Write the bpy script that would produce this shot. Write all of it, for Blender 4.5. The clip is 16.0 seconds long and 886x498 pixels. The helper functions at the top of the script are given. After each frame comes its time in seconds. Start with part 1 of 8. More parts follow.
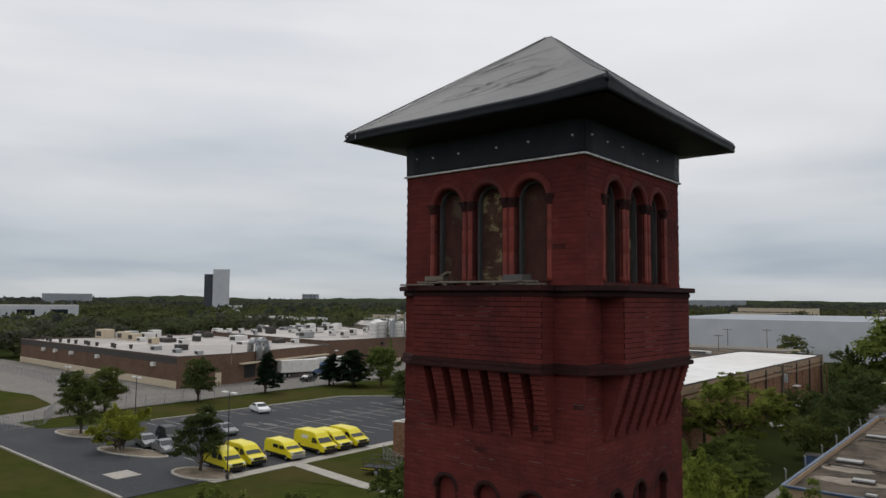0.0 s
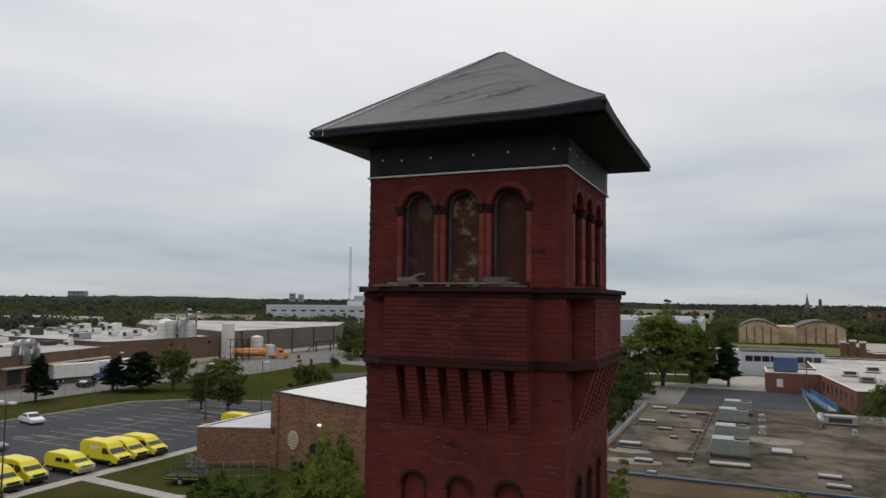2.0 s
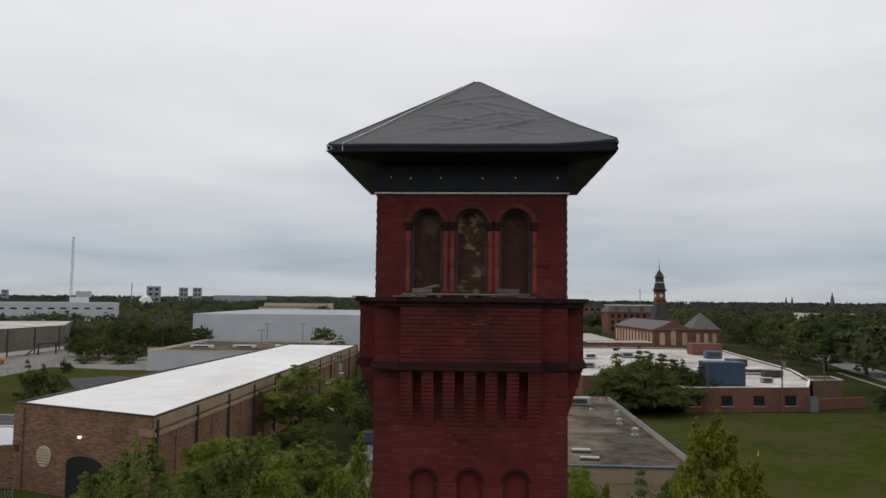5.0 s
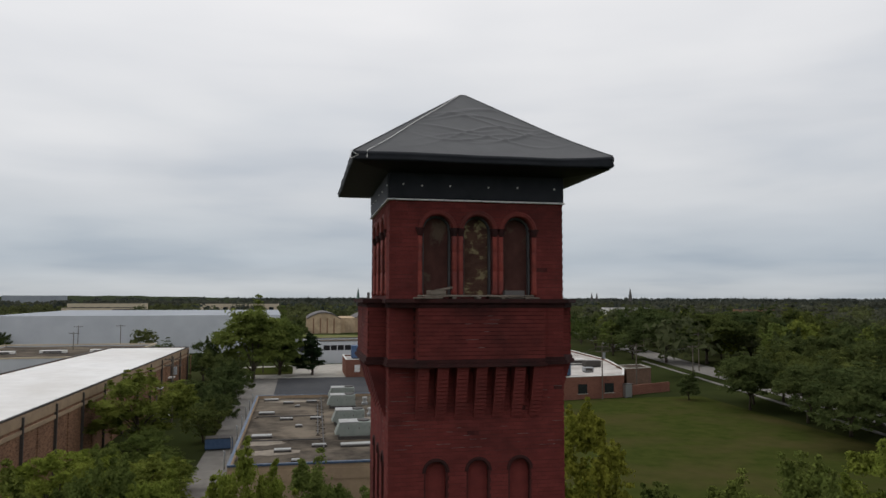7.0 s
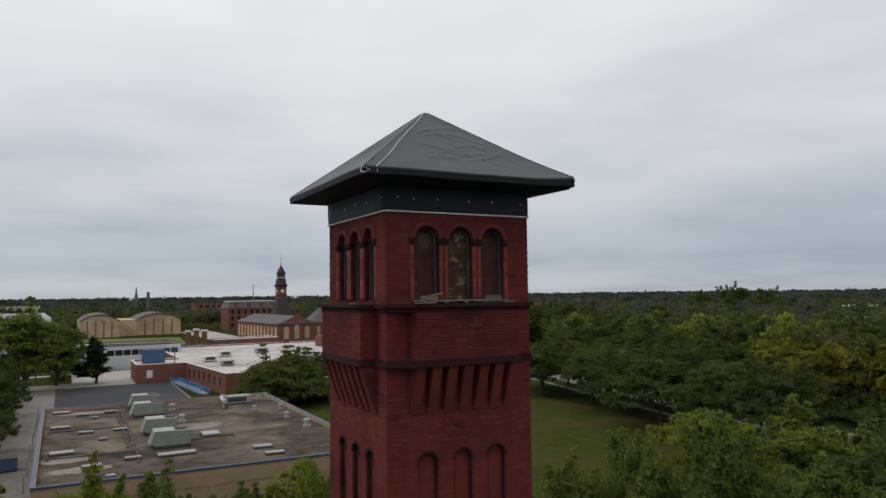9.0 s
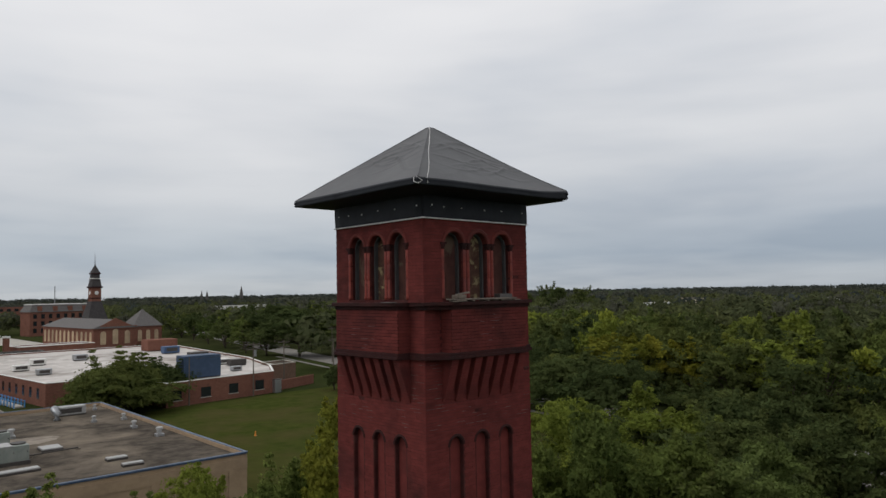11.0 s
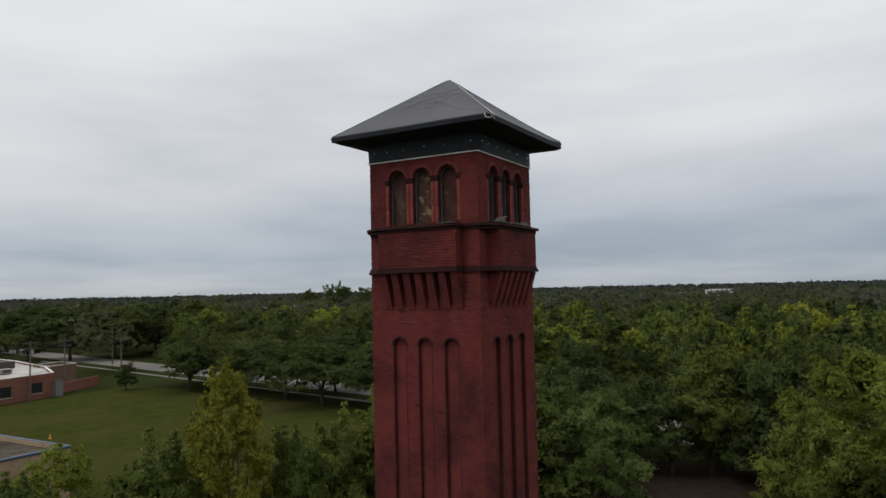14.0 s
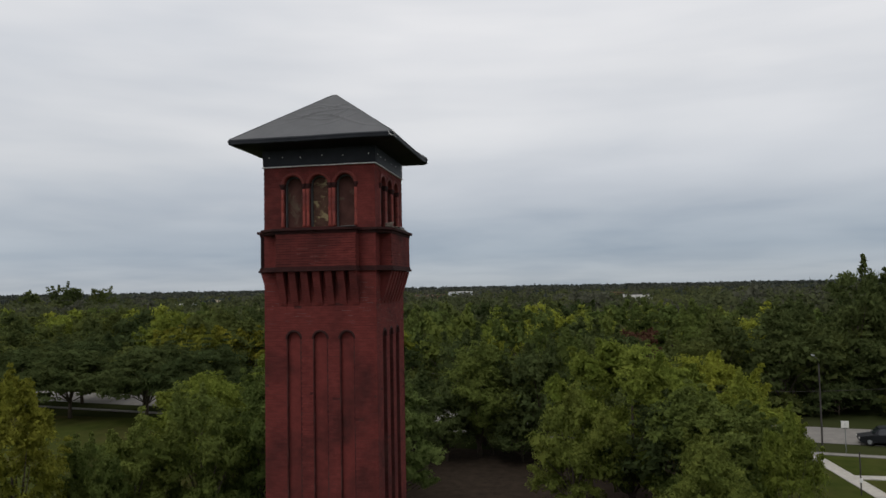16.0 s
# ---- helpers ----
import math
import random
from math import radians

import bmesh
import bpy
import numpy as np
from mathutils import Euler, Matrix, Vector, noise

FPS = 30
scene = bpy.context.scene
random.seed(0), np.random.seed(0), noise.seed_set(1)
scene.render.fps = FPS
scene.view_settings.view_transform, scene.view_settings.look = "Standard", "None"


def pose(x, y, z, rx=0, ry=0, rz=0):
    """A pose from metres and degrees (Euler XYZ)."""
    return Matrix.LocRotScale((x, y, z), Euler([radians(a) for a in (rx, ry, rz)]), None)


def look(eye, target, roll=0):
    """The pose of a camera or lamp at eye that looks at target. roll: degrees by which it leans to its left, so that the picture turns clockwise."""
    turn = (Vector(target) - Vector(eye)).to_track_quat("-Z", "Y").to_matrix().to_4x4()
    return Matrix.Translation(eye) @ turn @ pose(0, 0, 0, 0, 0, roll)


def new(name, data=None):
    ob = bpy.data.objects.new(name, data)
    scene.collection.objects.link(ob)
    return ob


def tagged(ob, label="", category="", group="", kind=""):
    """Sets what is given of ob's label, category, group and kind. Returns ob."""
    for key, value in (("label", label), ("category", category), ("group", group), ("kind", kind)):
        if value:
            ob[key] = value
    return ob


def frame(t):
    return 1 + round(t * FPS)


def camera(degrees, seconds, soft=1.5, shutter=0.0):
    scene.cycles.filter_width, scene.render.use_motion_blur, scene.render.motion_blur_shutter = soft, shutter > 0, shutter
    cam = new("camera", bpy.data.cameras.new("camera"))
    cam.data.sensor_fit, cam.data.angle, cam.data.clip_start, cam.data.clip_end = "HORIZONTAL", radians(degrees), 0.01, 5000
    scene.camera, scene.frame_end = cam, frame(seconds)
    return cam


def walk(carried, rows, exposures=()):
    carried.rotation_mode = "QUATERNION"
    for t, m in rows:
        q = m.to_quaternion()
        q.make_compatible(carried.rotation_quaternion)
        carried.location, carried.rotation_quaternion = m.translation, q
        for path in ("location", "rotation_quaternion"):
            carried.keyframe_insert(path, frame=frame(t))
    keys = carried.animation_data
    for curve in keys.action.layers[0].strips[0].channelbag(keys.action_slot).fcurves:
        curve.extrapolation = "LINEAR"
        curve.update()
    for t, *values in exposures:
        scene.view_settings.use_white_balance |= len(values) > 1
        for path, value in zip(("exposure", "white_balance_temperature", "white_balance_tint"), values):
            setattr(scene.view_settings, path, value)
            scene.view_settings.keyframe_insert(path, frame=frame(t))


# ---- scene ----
cam = camera(63.9, 16.0)
PATH = [
    (0, (6.161, -9.962, 18.039), (4.88, -8.432, 18.181), 0.4),
    (0.5, (5.706, -10.388, 18.018), (4.553, -8.76, 18.161), 0.5),
    (1, (5.145, -10.762, 18.016), (4.122, -9.05, 18.159), 0.6),
    (1.5, (4.577, -11.182, 18.009), (3.672, -9.404, 18.153), 0.6),
    (2, (4.003, -11.623, 18.042), (3.215, -9.791, 18.186), 0.7),
    (2.5, (3.412, -12.064, 18.056), (2.743, -10.184, 18.201), 0.6),
    (3, (2.794, -12.439, 18.054), (2.248, -10.521, 18.2), 0.7),
    (3.5, (2.179, -12.753, 18.095), (1.759, -10.803, 18.241), 0.7),
    (4, (1.525, -13.075, 18.145), (1.23, -11.102, 18.289), 0.7),
    (6.5, (-2.252, -13.878, 18.278), (-2.02, -11.896, 18.414), 0.2),
    (7, (-3.098, -13.987, 18.267), (-2.71, -12.03, 18.403), 0.1),
    (7.5, (-3.948, -13.932, 18.252), (-3.427, -12.006, 18.386), 0.0),
    (8, (-4.925, -13.948, 18.272), (-4.262, -12.066, 18.402), -0.3),
    (8.5, (-5.912, -13.878, 18.37), (-5.108, -12.051, 18.494), -0.7),
    (9, (-6.908, -13.811, 18.431), (-5.968, -12.05, 18.556), -0.7),
    (9.5, (-8.003, -13.696, 18.593), (-6.926, -12.014, 18.708), -1.2),
    (10, (-9.058, -13.426, 18.715), (-7.861, -11.829, 18.828), -1.2),
    (12.5, (-14.021, -11.227, 17.58), (-12.513, -9.918, 17.697), -1.3),
    (13, (-14.982, -10.574, 17.26), (-13.383, -9.378, 17.372), -1.4),
    (13.5, (-15.918, -9.903, 16.886), (-14.236, -8.828, 17.003), -1.2),
    (14, (-16.895, -9.4, 16.634), (-15.165, -8.403, 16.748), -1.3),
    (14.5, (-17.79, -8.883, 16.641), (-16.015, -7.969, 16.749), -1.4),
    (15, (-18.705, -7.887, 16.634), (-16.827, -7.209, 16.738), -1.4),
    (15.5, (-19.549, -7.45, 16.679), (-17.616, -6.945, 16.77), -1.3),
    (16, (-20.248, -6.698, 16.577), (-18.28, -6.356, 16.683), -1.1),
]
walk(cam, [(t, look(eye, target, roll)) for t, eye, target, roll in PATH])

# ---- world, sun ----
world = bpy.data.worlds.new("overcast_sky")
scene.world = world
world.use_nodes = True
wt = world.node_tree
wt.nodes.clear()


def nd(tree, kind, **props):
    n = tree.nodes.new(kind)
    for k, v in props.items():
        if k == "inputs":
            for key, val in v.items():
                n.inputs[key].default_value = val
        elif k == "operation":
            n.operation = v
        elif k == "blend_type":
            n.blend_type = v
        elif k == "data_type":
            n.data_type = v
        elif k == "sky_type":
            n.sky_type = v
        elif k == "noise_dimensions":
            n.noise_dimensions = v
    return n


def ramp(tree, stops, src):
    r = tree.nodes.new("ShaderNodeValToRGB")
    e = r.color_ramp.elements
    e[0].position, e[0].color = stops[0][0], (*stops[0][1], 1)
    e[1].position, e[1].color = stops[-1][0], (*stops[-1][1], 1)
    for p, c in stops[1:-1]:
        el = e.new(p)
        el.color = (*c, 1)
    tree.links.new(src, r.inputs[0])
    return r


SUN_AZ, SUN_EL = 292.0, 52.0
SKY = 1.0
tc = nd(wt, "ShaderNodeTexCoord")
sep = nd(wt, "ShaderNodeSeparateXYZ")
wt.links.new(tc.outputs["Generated"], sep.inputs[0])
# height above the horizon gives the base grey of the cloud deck
deck = ramp(wt, [(0.0, (0.30, 0.32, 0.34)), (0.500, (0.47, 0.50, 0.53)), (0.506, (0.49, 0.52, 0.55)), (0.513, (0.455, 0.495, 0.54)),
                 (0.523, (0.395, 0.445, 0.505)), (0.54, (0.45, 0.49, 0.54)), (0.565, (0.57, 0.59, 0.62)), (0.60, (0.665, 0.675, 0.695)), (0.68, (0.735, 0.74, 0.76)),
                 (0.80, (0.78, 0.78, 0.80)), (1.0, (0.95, 0.95, 0.96))], sep.outputs[2])
half = nd(wt, "ShaderNodeMath", operation="MULTIPLY_ADD", inputs={1: 0.5, 2: 0.5})
wt.links.new(sep.outputs[2], half.inputs[0])
wt.links.new(half.outputs[0], deck.inputs[0])
# long flat cloud streaks: noise on the direction, stretched level
mp = nd(wt, "ShaderNodeMapping", inputs={"Scale": (0.9, 0.9, 6.5)})
wt.links.new(tc.outputs["Generated"], mp.inputs[0])
n1 = nd(wt, "ShaderNodeTexNoise", inputs={"Scale": 1.9, "Detail": 4.0, "Roughness": 0.45, "Distortion": 0.1})
wt.links.new(mp.outputs[0], n1.inputs["Vector"])
# cloud cells lie on a level deck, so they close up towards the horizon
lift = nd(wt, "ShaderNodeMath", operation="MAXIMUM", inputs={1: 0.0})
wt.links.new(sep.outputs[2], lift.inputs[0])
lift2 = nd(wt, "ShaderNodeMath", operation="ADD", inputs={1: 0.11})
wt.links.new(lift.outputs[0], lift2.inputs[0])
dx_ = nd(wt, "ShaderNodeMath", operation="DIVIDE")
dy_ = nd(wt, "ShaderNodeMath", operation="DIVIDE")
wt.links.new(sep.outputs[0], dx_.inputs[0])
wt.links.new(sep.outputs[1], dy_.inputs[0])
wt.links.new(lift2.outputs[0], dx_.inputs[1])
wt.links.new(lift2.outputs[0], dy_.inputs[1])
level = nd(wt, "ShaderNodeCombineXYZ", inputs={2: 0.7})
wt.links.new(dx_.outputs[0], level.inputs[0])
wt.links.new(dy_.outputs[0], level.inputs[1])
n2 = nd(wt, "ShaderNodeTexNoise", inputs={"Scale": 0.8, "Detail": 4.0, "Roughness": 0.45, "Distortion": 0.15})
wt.links.new(level.outputs[0], n2.inputs["Vector"])
c1 = ramp(wt, [(0.30, (0.88, 0.895, 0.915)), (0.50, (1.0, 1.0, 1.0)), (0.72, (1.055, 1.05, 1.04))], n1.outputs[0])
c2 = ramp(wt, [(0.32, (0.86, 0.885, 0.915)), (0.5, (1.0, 1.0, 1.0)), (0.68, (1.08, 1.07, 1.06))], n2.outputs[0])
m1 = nd(wt, "ShaderNodeMix", data_type="RGBA", blend_type="MULTIPLY", inputs={0: 1.0})
wt.links.new(deck.outputs[0], m1.inputs[6])
wt.links.new(c1.outputs[0], m1.inputs[7])
m2 = nd(wt, "ShaderNodeMix", data_type="RGBA", blend_type="MULTIPLY", inputs={0: 1.0})
wt.links.new(m1.outputs[2], m2.inputs[6])
wt.links.new(c2.outputs[0], m2.inputs[7])
# a heavier bank low in the east
bank = nd(wt, "ShaderNodeVectorMath", operation="DOT_PRODUCT", inputs={1: (0.92, -0.2, -1.9)})
wt.links.new(tc.outputs["Generated"], bank.inputs[0])
c3 = ramp(wt, [(0.38, (1.0, 1.0, 1.0)), (0.62, (0.91, 0.925, 0.95)), (0.92, (0.77, 0.805, 0.845))], bank.outputs["Value"])
m3 = nd(wt, "ShaderNodeMix", data_type="RGBA", blend_type="MULTIPLY", inputs={0: 1.0})
wt.links.new(m2.outputs[2], m3.inputs[6])
wt.links.new(c3.outputs[0], m3.inputs[7])
clouds = nd(wt, "ShaderNodeBackground", inputs={"Strength": SKY})
wt.links.new(m3.outputs[2], clouds.inputs[0])
clear = nd(wt, "ShaderNodeTexSky", sky_type="NISHITA")
clear.sun_disc = False
clear.sun_elevation, clear.sun_rotation = radians(SUN_EL), radians(SUN_AZ)
blue = nd(wt, "ShaderNodeBackground", inputs={"Strength": 0.006})
wt.links.new(clear.outputs[0], blue.inputs[0])
both = nd(wt, "ShaderNodeAddShader")
wt.links.new(clouds.outputs[0], both.inputs[0])
wt.links.new(blue.outputs[0], both.inputs[1])
wo = nd(wt, "ShaderNodeOutputWorld")
wt.links.new(both.outputs[0], wo.inputs[0])

sun_data = bpy.data.lights.new("sun", "SUN")
sun_data.energy, sun_data.angle, sun_data.color = 0.8, radians(25), (1.0, 0.975, 0.94)
sun = new("sun", sun_data)
sa = radians(SUN_AZ)
sun.matrix_world = look((math.sin(sa) * 60 * math.cos(radians(SUN_EL)), math.cos(sa) * 60 * math.cos(radians(SUN_EL)), 60 * math.sin(radians(SUN_EL))), (0, 0, 0))

# ---- materials ----
def mat(name, a, b, scale=3.0, rough=0.85, bump=0.15, bscale=30.0, metal=0.0, stain=None, sscale=0.4, samount=0.5,
        rand="", ramount=0.25, hue=None, spec=0.3, stretch=(1, 1, 1), detail=5.0, world_space=False, edge=(0.45, 0.68)):
    """a, b: the two base colours of the fine grain; stain: a third colour at the large scale; rand: island or object variation."""
    m = bpy.data.materials.new(name)
    m.use_nodes = True
    t = m.node_tree
    p = t.nodes["Principled BSDF"]
    p.inputs["Roughness"].default_value, p.inputs["Metallic"].default_value = rough, metal
    p.inputs["Specular IOR Level"].default_value = spec
    co = nd(t, "ShaderNodeTexCoord")
    mp = nd(t, "ShaderNodeMapping", inputs={"Scale": stretch})
    if world_space:
        t.links.new(nd(t, "ShaderNodeNewGeometry").outputs["Position"], mp.inputs[0])
    else:
        t.links.new(co.outputs["Object"], mp.inputs[0])
    n = nd(t, "ShaderNodeTexNoise", inputs={"Scale": scale, "Detail": detail, "Roughness": 0.6})
    t.links.new(mp.outputs[0], n.inputs["Vector"])
    col = ramp(t, [(0.3, a), (0.7, b)], n.outputs[0]).outputs[0]
    if stain:
        s = nd(t, "ShaderNodeTexNoise", inputs={"Scale": sscale, "Detail": 7.0, "Roughness": 0.62, "Distortion": 0.4})
        t.links.new(mp.outputs[0], s.inputs["Vector"])
        f = ramp(t, [(edge[0], (0, 0, 0)), (edge[1], (samount,) * 3)], s.outputs[0])
        mx = nd(t, "ShaderNodeMix", data_type="RGBA", inputs={7: (*stain, 1)})
        t.links.new(f.outputs[0], mx.inputs[0])
        t.links.new(col, mx.inputs[6])
        col = mx.outputs[2]
    if rand:
        g = nd(t, "ShaderNodeNewGeometry" if rand == "island" else "ShaderNodeObjectInfo")
        src = g.outputs["Random Per Island"] if rand == "island" else g.outputs["Random"]
        lo, hi = 1 - ramount, 1 + ramount
        r = ramp(t, [(0.0, (lo, lo, lo)), (1.0, hue or (hi, hi, hi))], src)
        mx = nd(t, "ShaderNodeMix", data_type="RGBA", blend_type="MULTIPLY", inputs={0: 1.0})
        t.links.new(col, mx.inputs[6])
        t.links.new(r.outputs[0], mx.inputs[7])
        col = mx.outputs[2]
    t.links.new(col, p.inputs["Base Color"])
    if bump:
        bn = nd(t, "ShaderNodeTexNoise", inputs={"Scale": bscale, "Detail": 4.0})
        t.links.new(mp.outputs[0], bn.inputs["Vector"])
        bp = nd(t, "ShaderNodeBump", inputs={"Strength": bump, "Distance": 0.02})
        t.links.new(bn.outputs[0], bp.inputs["Height"])
        t.links.new(bp.outputs[0], p.inputs["Normal"])
    return m


def brickmat(name, a, b, stain, tone=1.0):
    """Brick courses of a wall that stays far off: bricks of two tones, mortar joints, large stains."""
    m = mat(name, a, b, 9, 0.95, 0.0, stain=stain, sscale=0.2, samount=0.55, spec=0.06)
    t = m.node_tree
    p = t.nodes["Principled BSDF"]
    base = p.inputs["Base Color"].links[0].from_socket
    co = nd(t, "ShaderNodeTexCoord")
    sp = nd(t, "ShaderNodeSeparateXYZ")
    t.links.new(co.outputs["Object"], sp.inputs[0])
    ad = nd(t, "ShaderNodeMath", operation="ADD")
    t.links.new(sp.outputs[0], ad.inputs[0])
    t.links.new(sp.outputs[1], ad.inputs[1])
    cb = nd(t, "ShaderNodeCombineXYZ")
    t.links.new(ad.outputs[0], cb.inputs[0])
    t.links.new(sp.outputs[2], cb.inputs[1])
    br = nd(t, "ShaderNodeTexBrick", inputs={"Color1": (1 - 0.38 * tone, 1 - 0.38 * tone, 1 - 0.36 * tone, 1), "Color2": (1 + 0.38 * tone, 1 + 0.34 * tone, 1 + 0.28 * tone, 1), "Mortar": (1 + 0.15 * tone, 1 + 0.2 * tone, 1 + 0.2 * tone, 1), "Scale": 1.0, "Mortar Size": 0.008, "Brick Width": 0.32, "Row Height": 0.105})
    t.links.new(cb.outputs[0], br.inputs["Vector"])
    mx = nd(t, "ShaderNodeMix", data_type="RGBA", blend_type="MULTIPLY", inputs={0: 1.0})
    t.links.new(base, mx.inputs[6])
    t.links.new(br.outputs[0], mx.inputs[7])
    t.links.new(mx.outputs[2], p.inputs["Base Color"])
    return m


BRICK = mat("tower_brick", (0.1147, 0.0267, 0.0240), (0.1591, 0.0356, 0.0306), 6, 0.92, 0.45, 34, stain=(0.036, 0.0150, 0.0142), sscale=0.65, samount=0.85, rand="island", ramount=0.09, spec=0.12, stretch=(0.7, 0.7, 0.9))
BRICK_ONE = mat("tower_brick_single", (0.1100, 0.0255, 0.0228), (0.1521, 0.0345, 0.0290), 6, 0.92, 0.45, 34, stain=(0.036, 0.0150, 0.0142), sscale=0.65, samount=0.85, rand="object", ramount=0.10, spec=0.12, stretch=(0.7, 0.7, 0.9), world_space=True)
MORTAR = mat("tower_mortar", (0.0462, 0.0158, 0.0152), (0.0819, 0.0231, 0.0215), 9, 0.95, 0.2, 90, stain=(0.19, 0.13, 0.11), sscale=1.3, samount=0.16, spec=0.1)
LIME = mat("washed_lime", (0.0825, 0.0562, 0.0488), (0.2250, 0.1800, 0.1650), 14, 0.95, 0.1, 60, spec=0.05)
STONE = mat("dark_string_course", (0.0312, 0.0127, 0.0123), (0.0541, 0.0183, 0.0166), 6, 0.88, 0.35, 50, stain=(0.022, 0.0145, 0.0140), sscale=1.6, samount=0.85, spec=0.15)
TERRA_DULL = mat("dulled_terracotta", (0.120, 0.0255, 0.0215), (0.165, 0.0350, 0.0275), 8, 0.75, 0.2, 60, stain=(0.066, 0.022, 0.020), sscale=1.8, samount=0.8, spec=0.2)
TERRA = mat("painted_terracotta", (0.1849, 0.0344, 0.0264), (0.2365, 0.0473, 0.0326), 8, 0.66, 0.2, 60, stain=(0.105, 0.029, 0.026), sscale=2.2, samount=0.85, spec=0.25)
TARP = mat("black_roof_cover", (0.060, 0.061, 0.064), (0.080, 0.081, 0.084), 2.2, 0.62, 0.12, 25, stain=(0.10, 0.10, 0.102), sscale=0.8, samount=0.5, spec=0.45)
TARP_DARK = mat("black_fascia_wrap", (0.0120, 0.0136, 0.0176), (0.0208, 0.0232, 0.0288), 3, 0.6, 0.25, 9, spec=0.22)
WHITE = mat("white_batten", (0.62, 0.60, 0.58), (0.74, 0.73, 0.72), 20, 0.7, 0.1)
STEEL = mat("grey_steel", (0.30, 0.31, 0.32), (0.42, 0.43, 0.44), 12, 0.4, 0.05, metal=0.7)
BOARD = mat("weathered_board", (0.052, 0.0245, 0.0215), (0.094, 0.0430, 0.0345), 3.5, 0.92, 0.4, 30, stain=(0.125, 0.100, 0.070), sscale=2.2, samount=0.6, spec=0.1, stretch=(1, 1, 0.7), edge=(0.56, 0.64))
BOARD_PEEL = mat("peeled_board", (0.058, 0.0300, 0.0235), (0.105, 0.0580, 0.0410), 4, 0.92, 0.5, 26, stain=(0.26, 0.215, 0.115), sscale=3.0, samount=0.9, spec=0.1, stretch=(1, 1, 1.6), edge=(0.53, 0.60))
FRAME = mat("grey_window_frame", (0.0612, 0.0600, 0.0608), (0.1080, 0.1065, 0.1080), 8, 0.85, 0.2, 40, spec=0.15, stretch=(3, 3, 0.4))
WOOD = mat("weathered_lumber", (0.1350, 0.1134, 0.0918), (0.2565, 0.2160, 0.1755), 7, 0.92, 0.35, 40, stain=(0.06, 0.05, 0.042), sscale=2.0, samount=0.6, spec=0.1, stretch=(0.5, 4, 4))
GRASS = mat("mown_grass", (0.031, 0.0415, 0.0100), (0.051, 0.0590, 0.0148), 0.5, 1.0, 0.5, 6, stain=(0.070, 0.056, 0.024), sscale=0.085, samount=0.75, detail=10, spec=0.0)
WOODHILL = mat("wooded_ridge", (0.030, 0.038, 0.022), (0.044, 0.052, 0.030), 0.03, 1.0, 0.6, 0.2, detail=9, spec=0.0)
GROUND = mat("rough_ground", (0.022, 0.029, 0.010), (0.038, 0.045, 0.016), 0.05, 1.0, 0.3, 2, stain=(0.060, 0.055, 0.030), sscale=0.012, samount=0.35, detail=9, spec=0.0)
SOIL = mat("bare_soil", (0.0248, 0.0187, 0.0143), (0.0429, 0.0319, 0.0231), 1.2, 1.0, 0.5, 8, spec=0.02)
DRYSOIL = mat("dry_pale_soil", (0.20, 0.165, 0.125), (0.29, 0.245, 0.19), 1.4, 1.0, 0.4, 9, stain=(0.12, 0.095, 0.07), sscale=0.6, samount=0.7, spec=0.02)
ASPHALT = mat("dark_asphalt", (0.0416, 0.0429, 0.0488), (0.0598, 0.0611, 0.0660), 2.0, 0.9, 0.3, 30, stain=(0.085, 0.085, 0.085), sscale=0.09, samount=0.5, spec=0.12)
ROAD = mat("old_concrete_road", (0.16, 0.15, 0.135), (0.225, 0.21, 0.19), 0.8, 0.9, 0.25, 20, stain=(0.14, 0.135, 0.125), sscale=0.12, samount=0.6, spec=0.1)
CONCRETE = mat("pale_concrete", (0.33, 0.31, 0.27), (0.43, 0.40, 0.35), 2.5, 0.9, 0.25, 20, stain=(0.22, 0.21, 0.19), sscale=0.5, samount=0.5)
PAINT_LINE = mat("worn_line_paint", (0.2380, 0.2310, 0.2100), (0.3500, 0.3430, 0.3220), 3, 0.85, 0.1)
TAN = mat("tan_wall", (0.2890, 0.2080, 0.1323), (0.3696, 0.2684, 0.1726), 1.2, 0.9, 0.2, 25, stain=(0.22, 0.155, 0.11), sscale=0.25, samount=0.6)
TANBRICK = brickmat("tan_brick", (0.150, 0.080, 0.052), (0.285, 0.165, 0.105), (0.13, 0.078, 0.054))
BROWNBRICK = brickmat("brown_brick", (0.115, 0.074, 0.054), (0.19, 0.124, 0.09), (0.085, 0.056, 0.042), 0.5)
REDBRICK = brickmat("red_brick", (0.1458, 0.0675, 0.0504), (0.2322, 0.1100, 0.0780), (0.115, 0.048, 0.039), 0.5)
CREAMWALL = mat("cream_band", (0.50, 0.42, 0.30), (0.60, 0.51, 0.38), 1, 0.9, 0.15)
WHITEROOF = mat("white_membrane_roof", (0.66, 0.65, 0.635), (0.76, 0.75, 0.735), 0.4, 0.85, 0.1, 8, stain=(0.56, 0.535, 0.50), sscale=0.05, samount=0.7, spec=0.1)
PALEROOF = mat("pale_gravel_roof", (0.31, 0.285, 0.265), (0.40, 0.37, 0.345), 0.6, 0.9, 0.2, 12, stain=(0.54, 0.50, 0.465), sscale=0.05, samount=0.8)
GRAVELROOF = mat("grey_ballast_roof", (0.0391, 0.0331, 0.0269), (0.1020, 0.0867, 0.0706), 0.8, 1.0, 0.3, 18, stain=(0.20, 0.166, 0.128), sscale=0.16, samount=0.85, detail=12, spec=0.02)
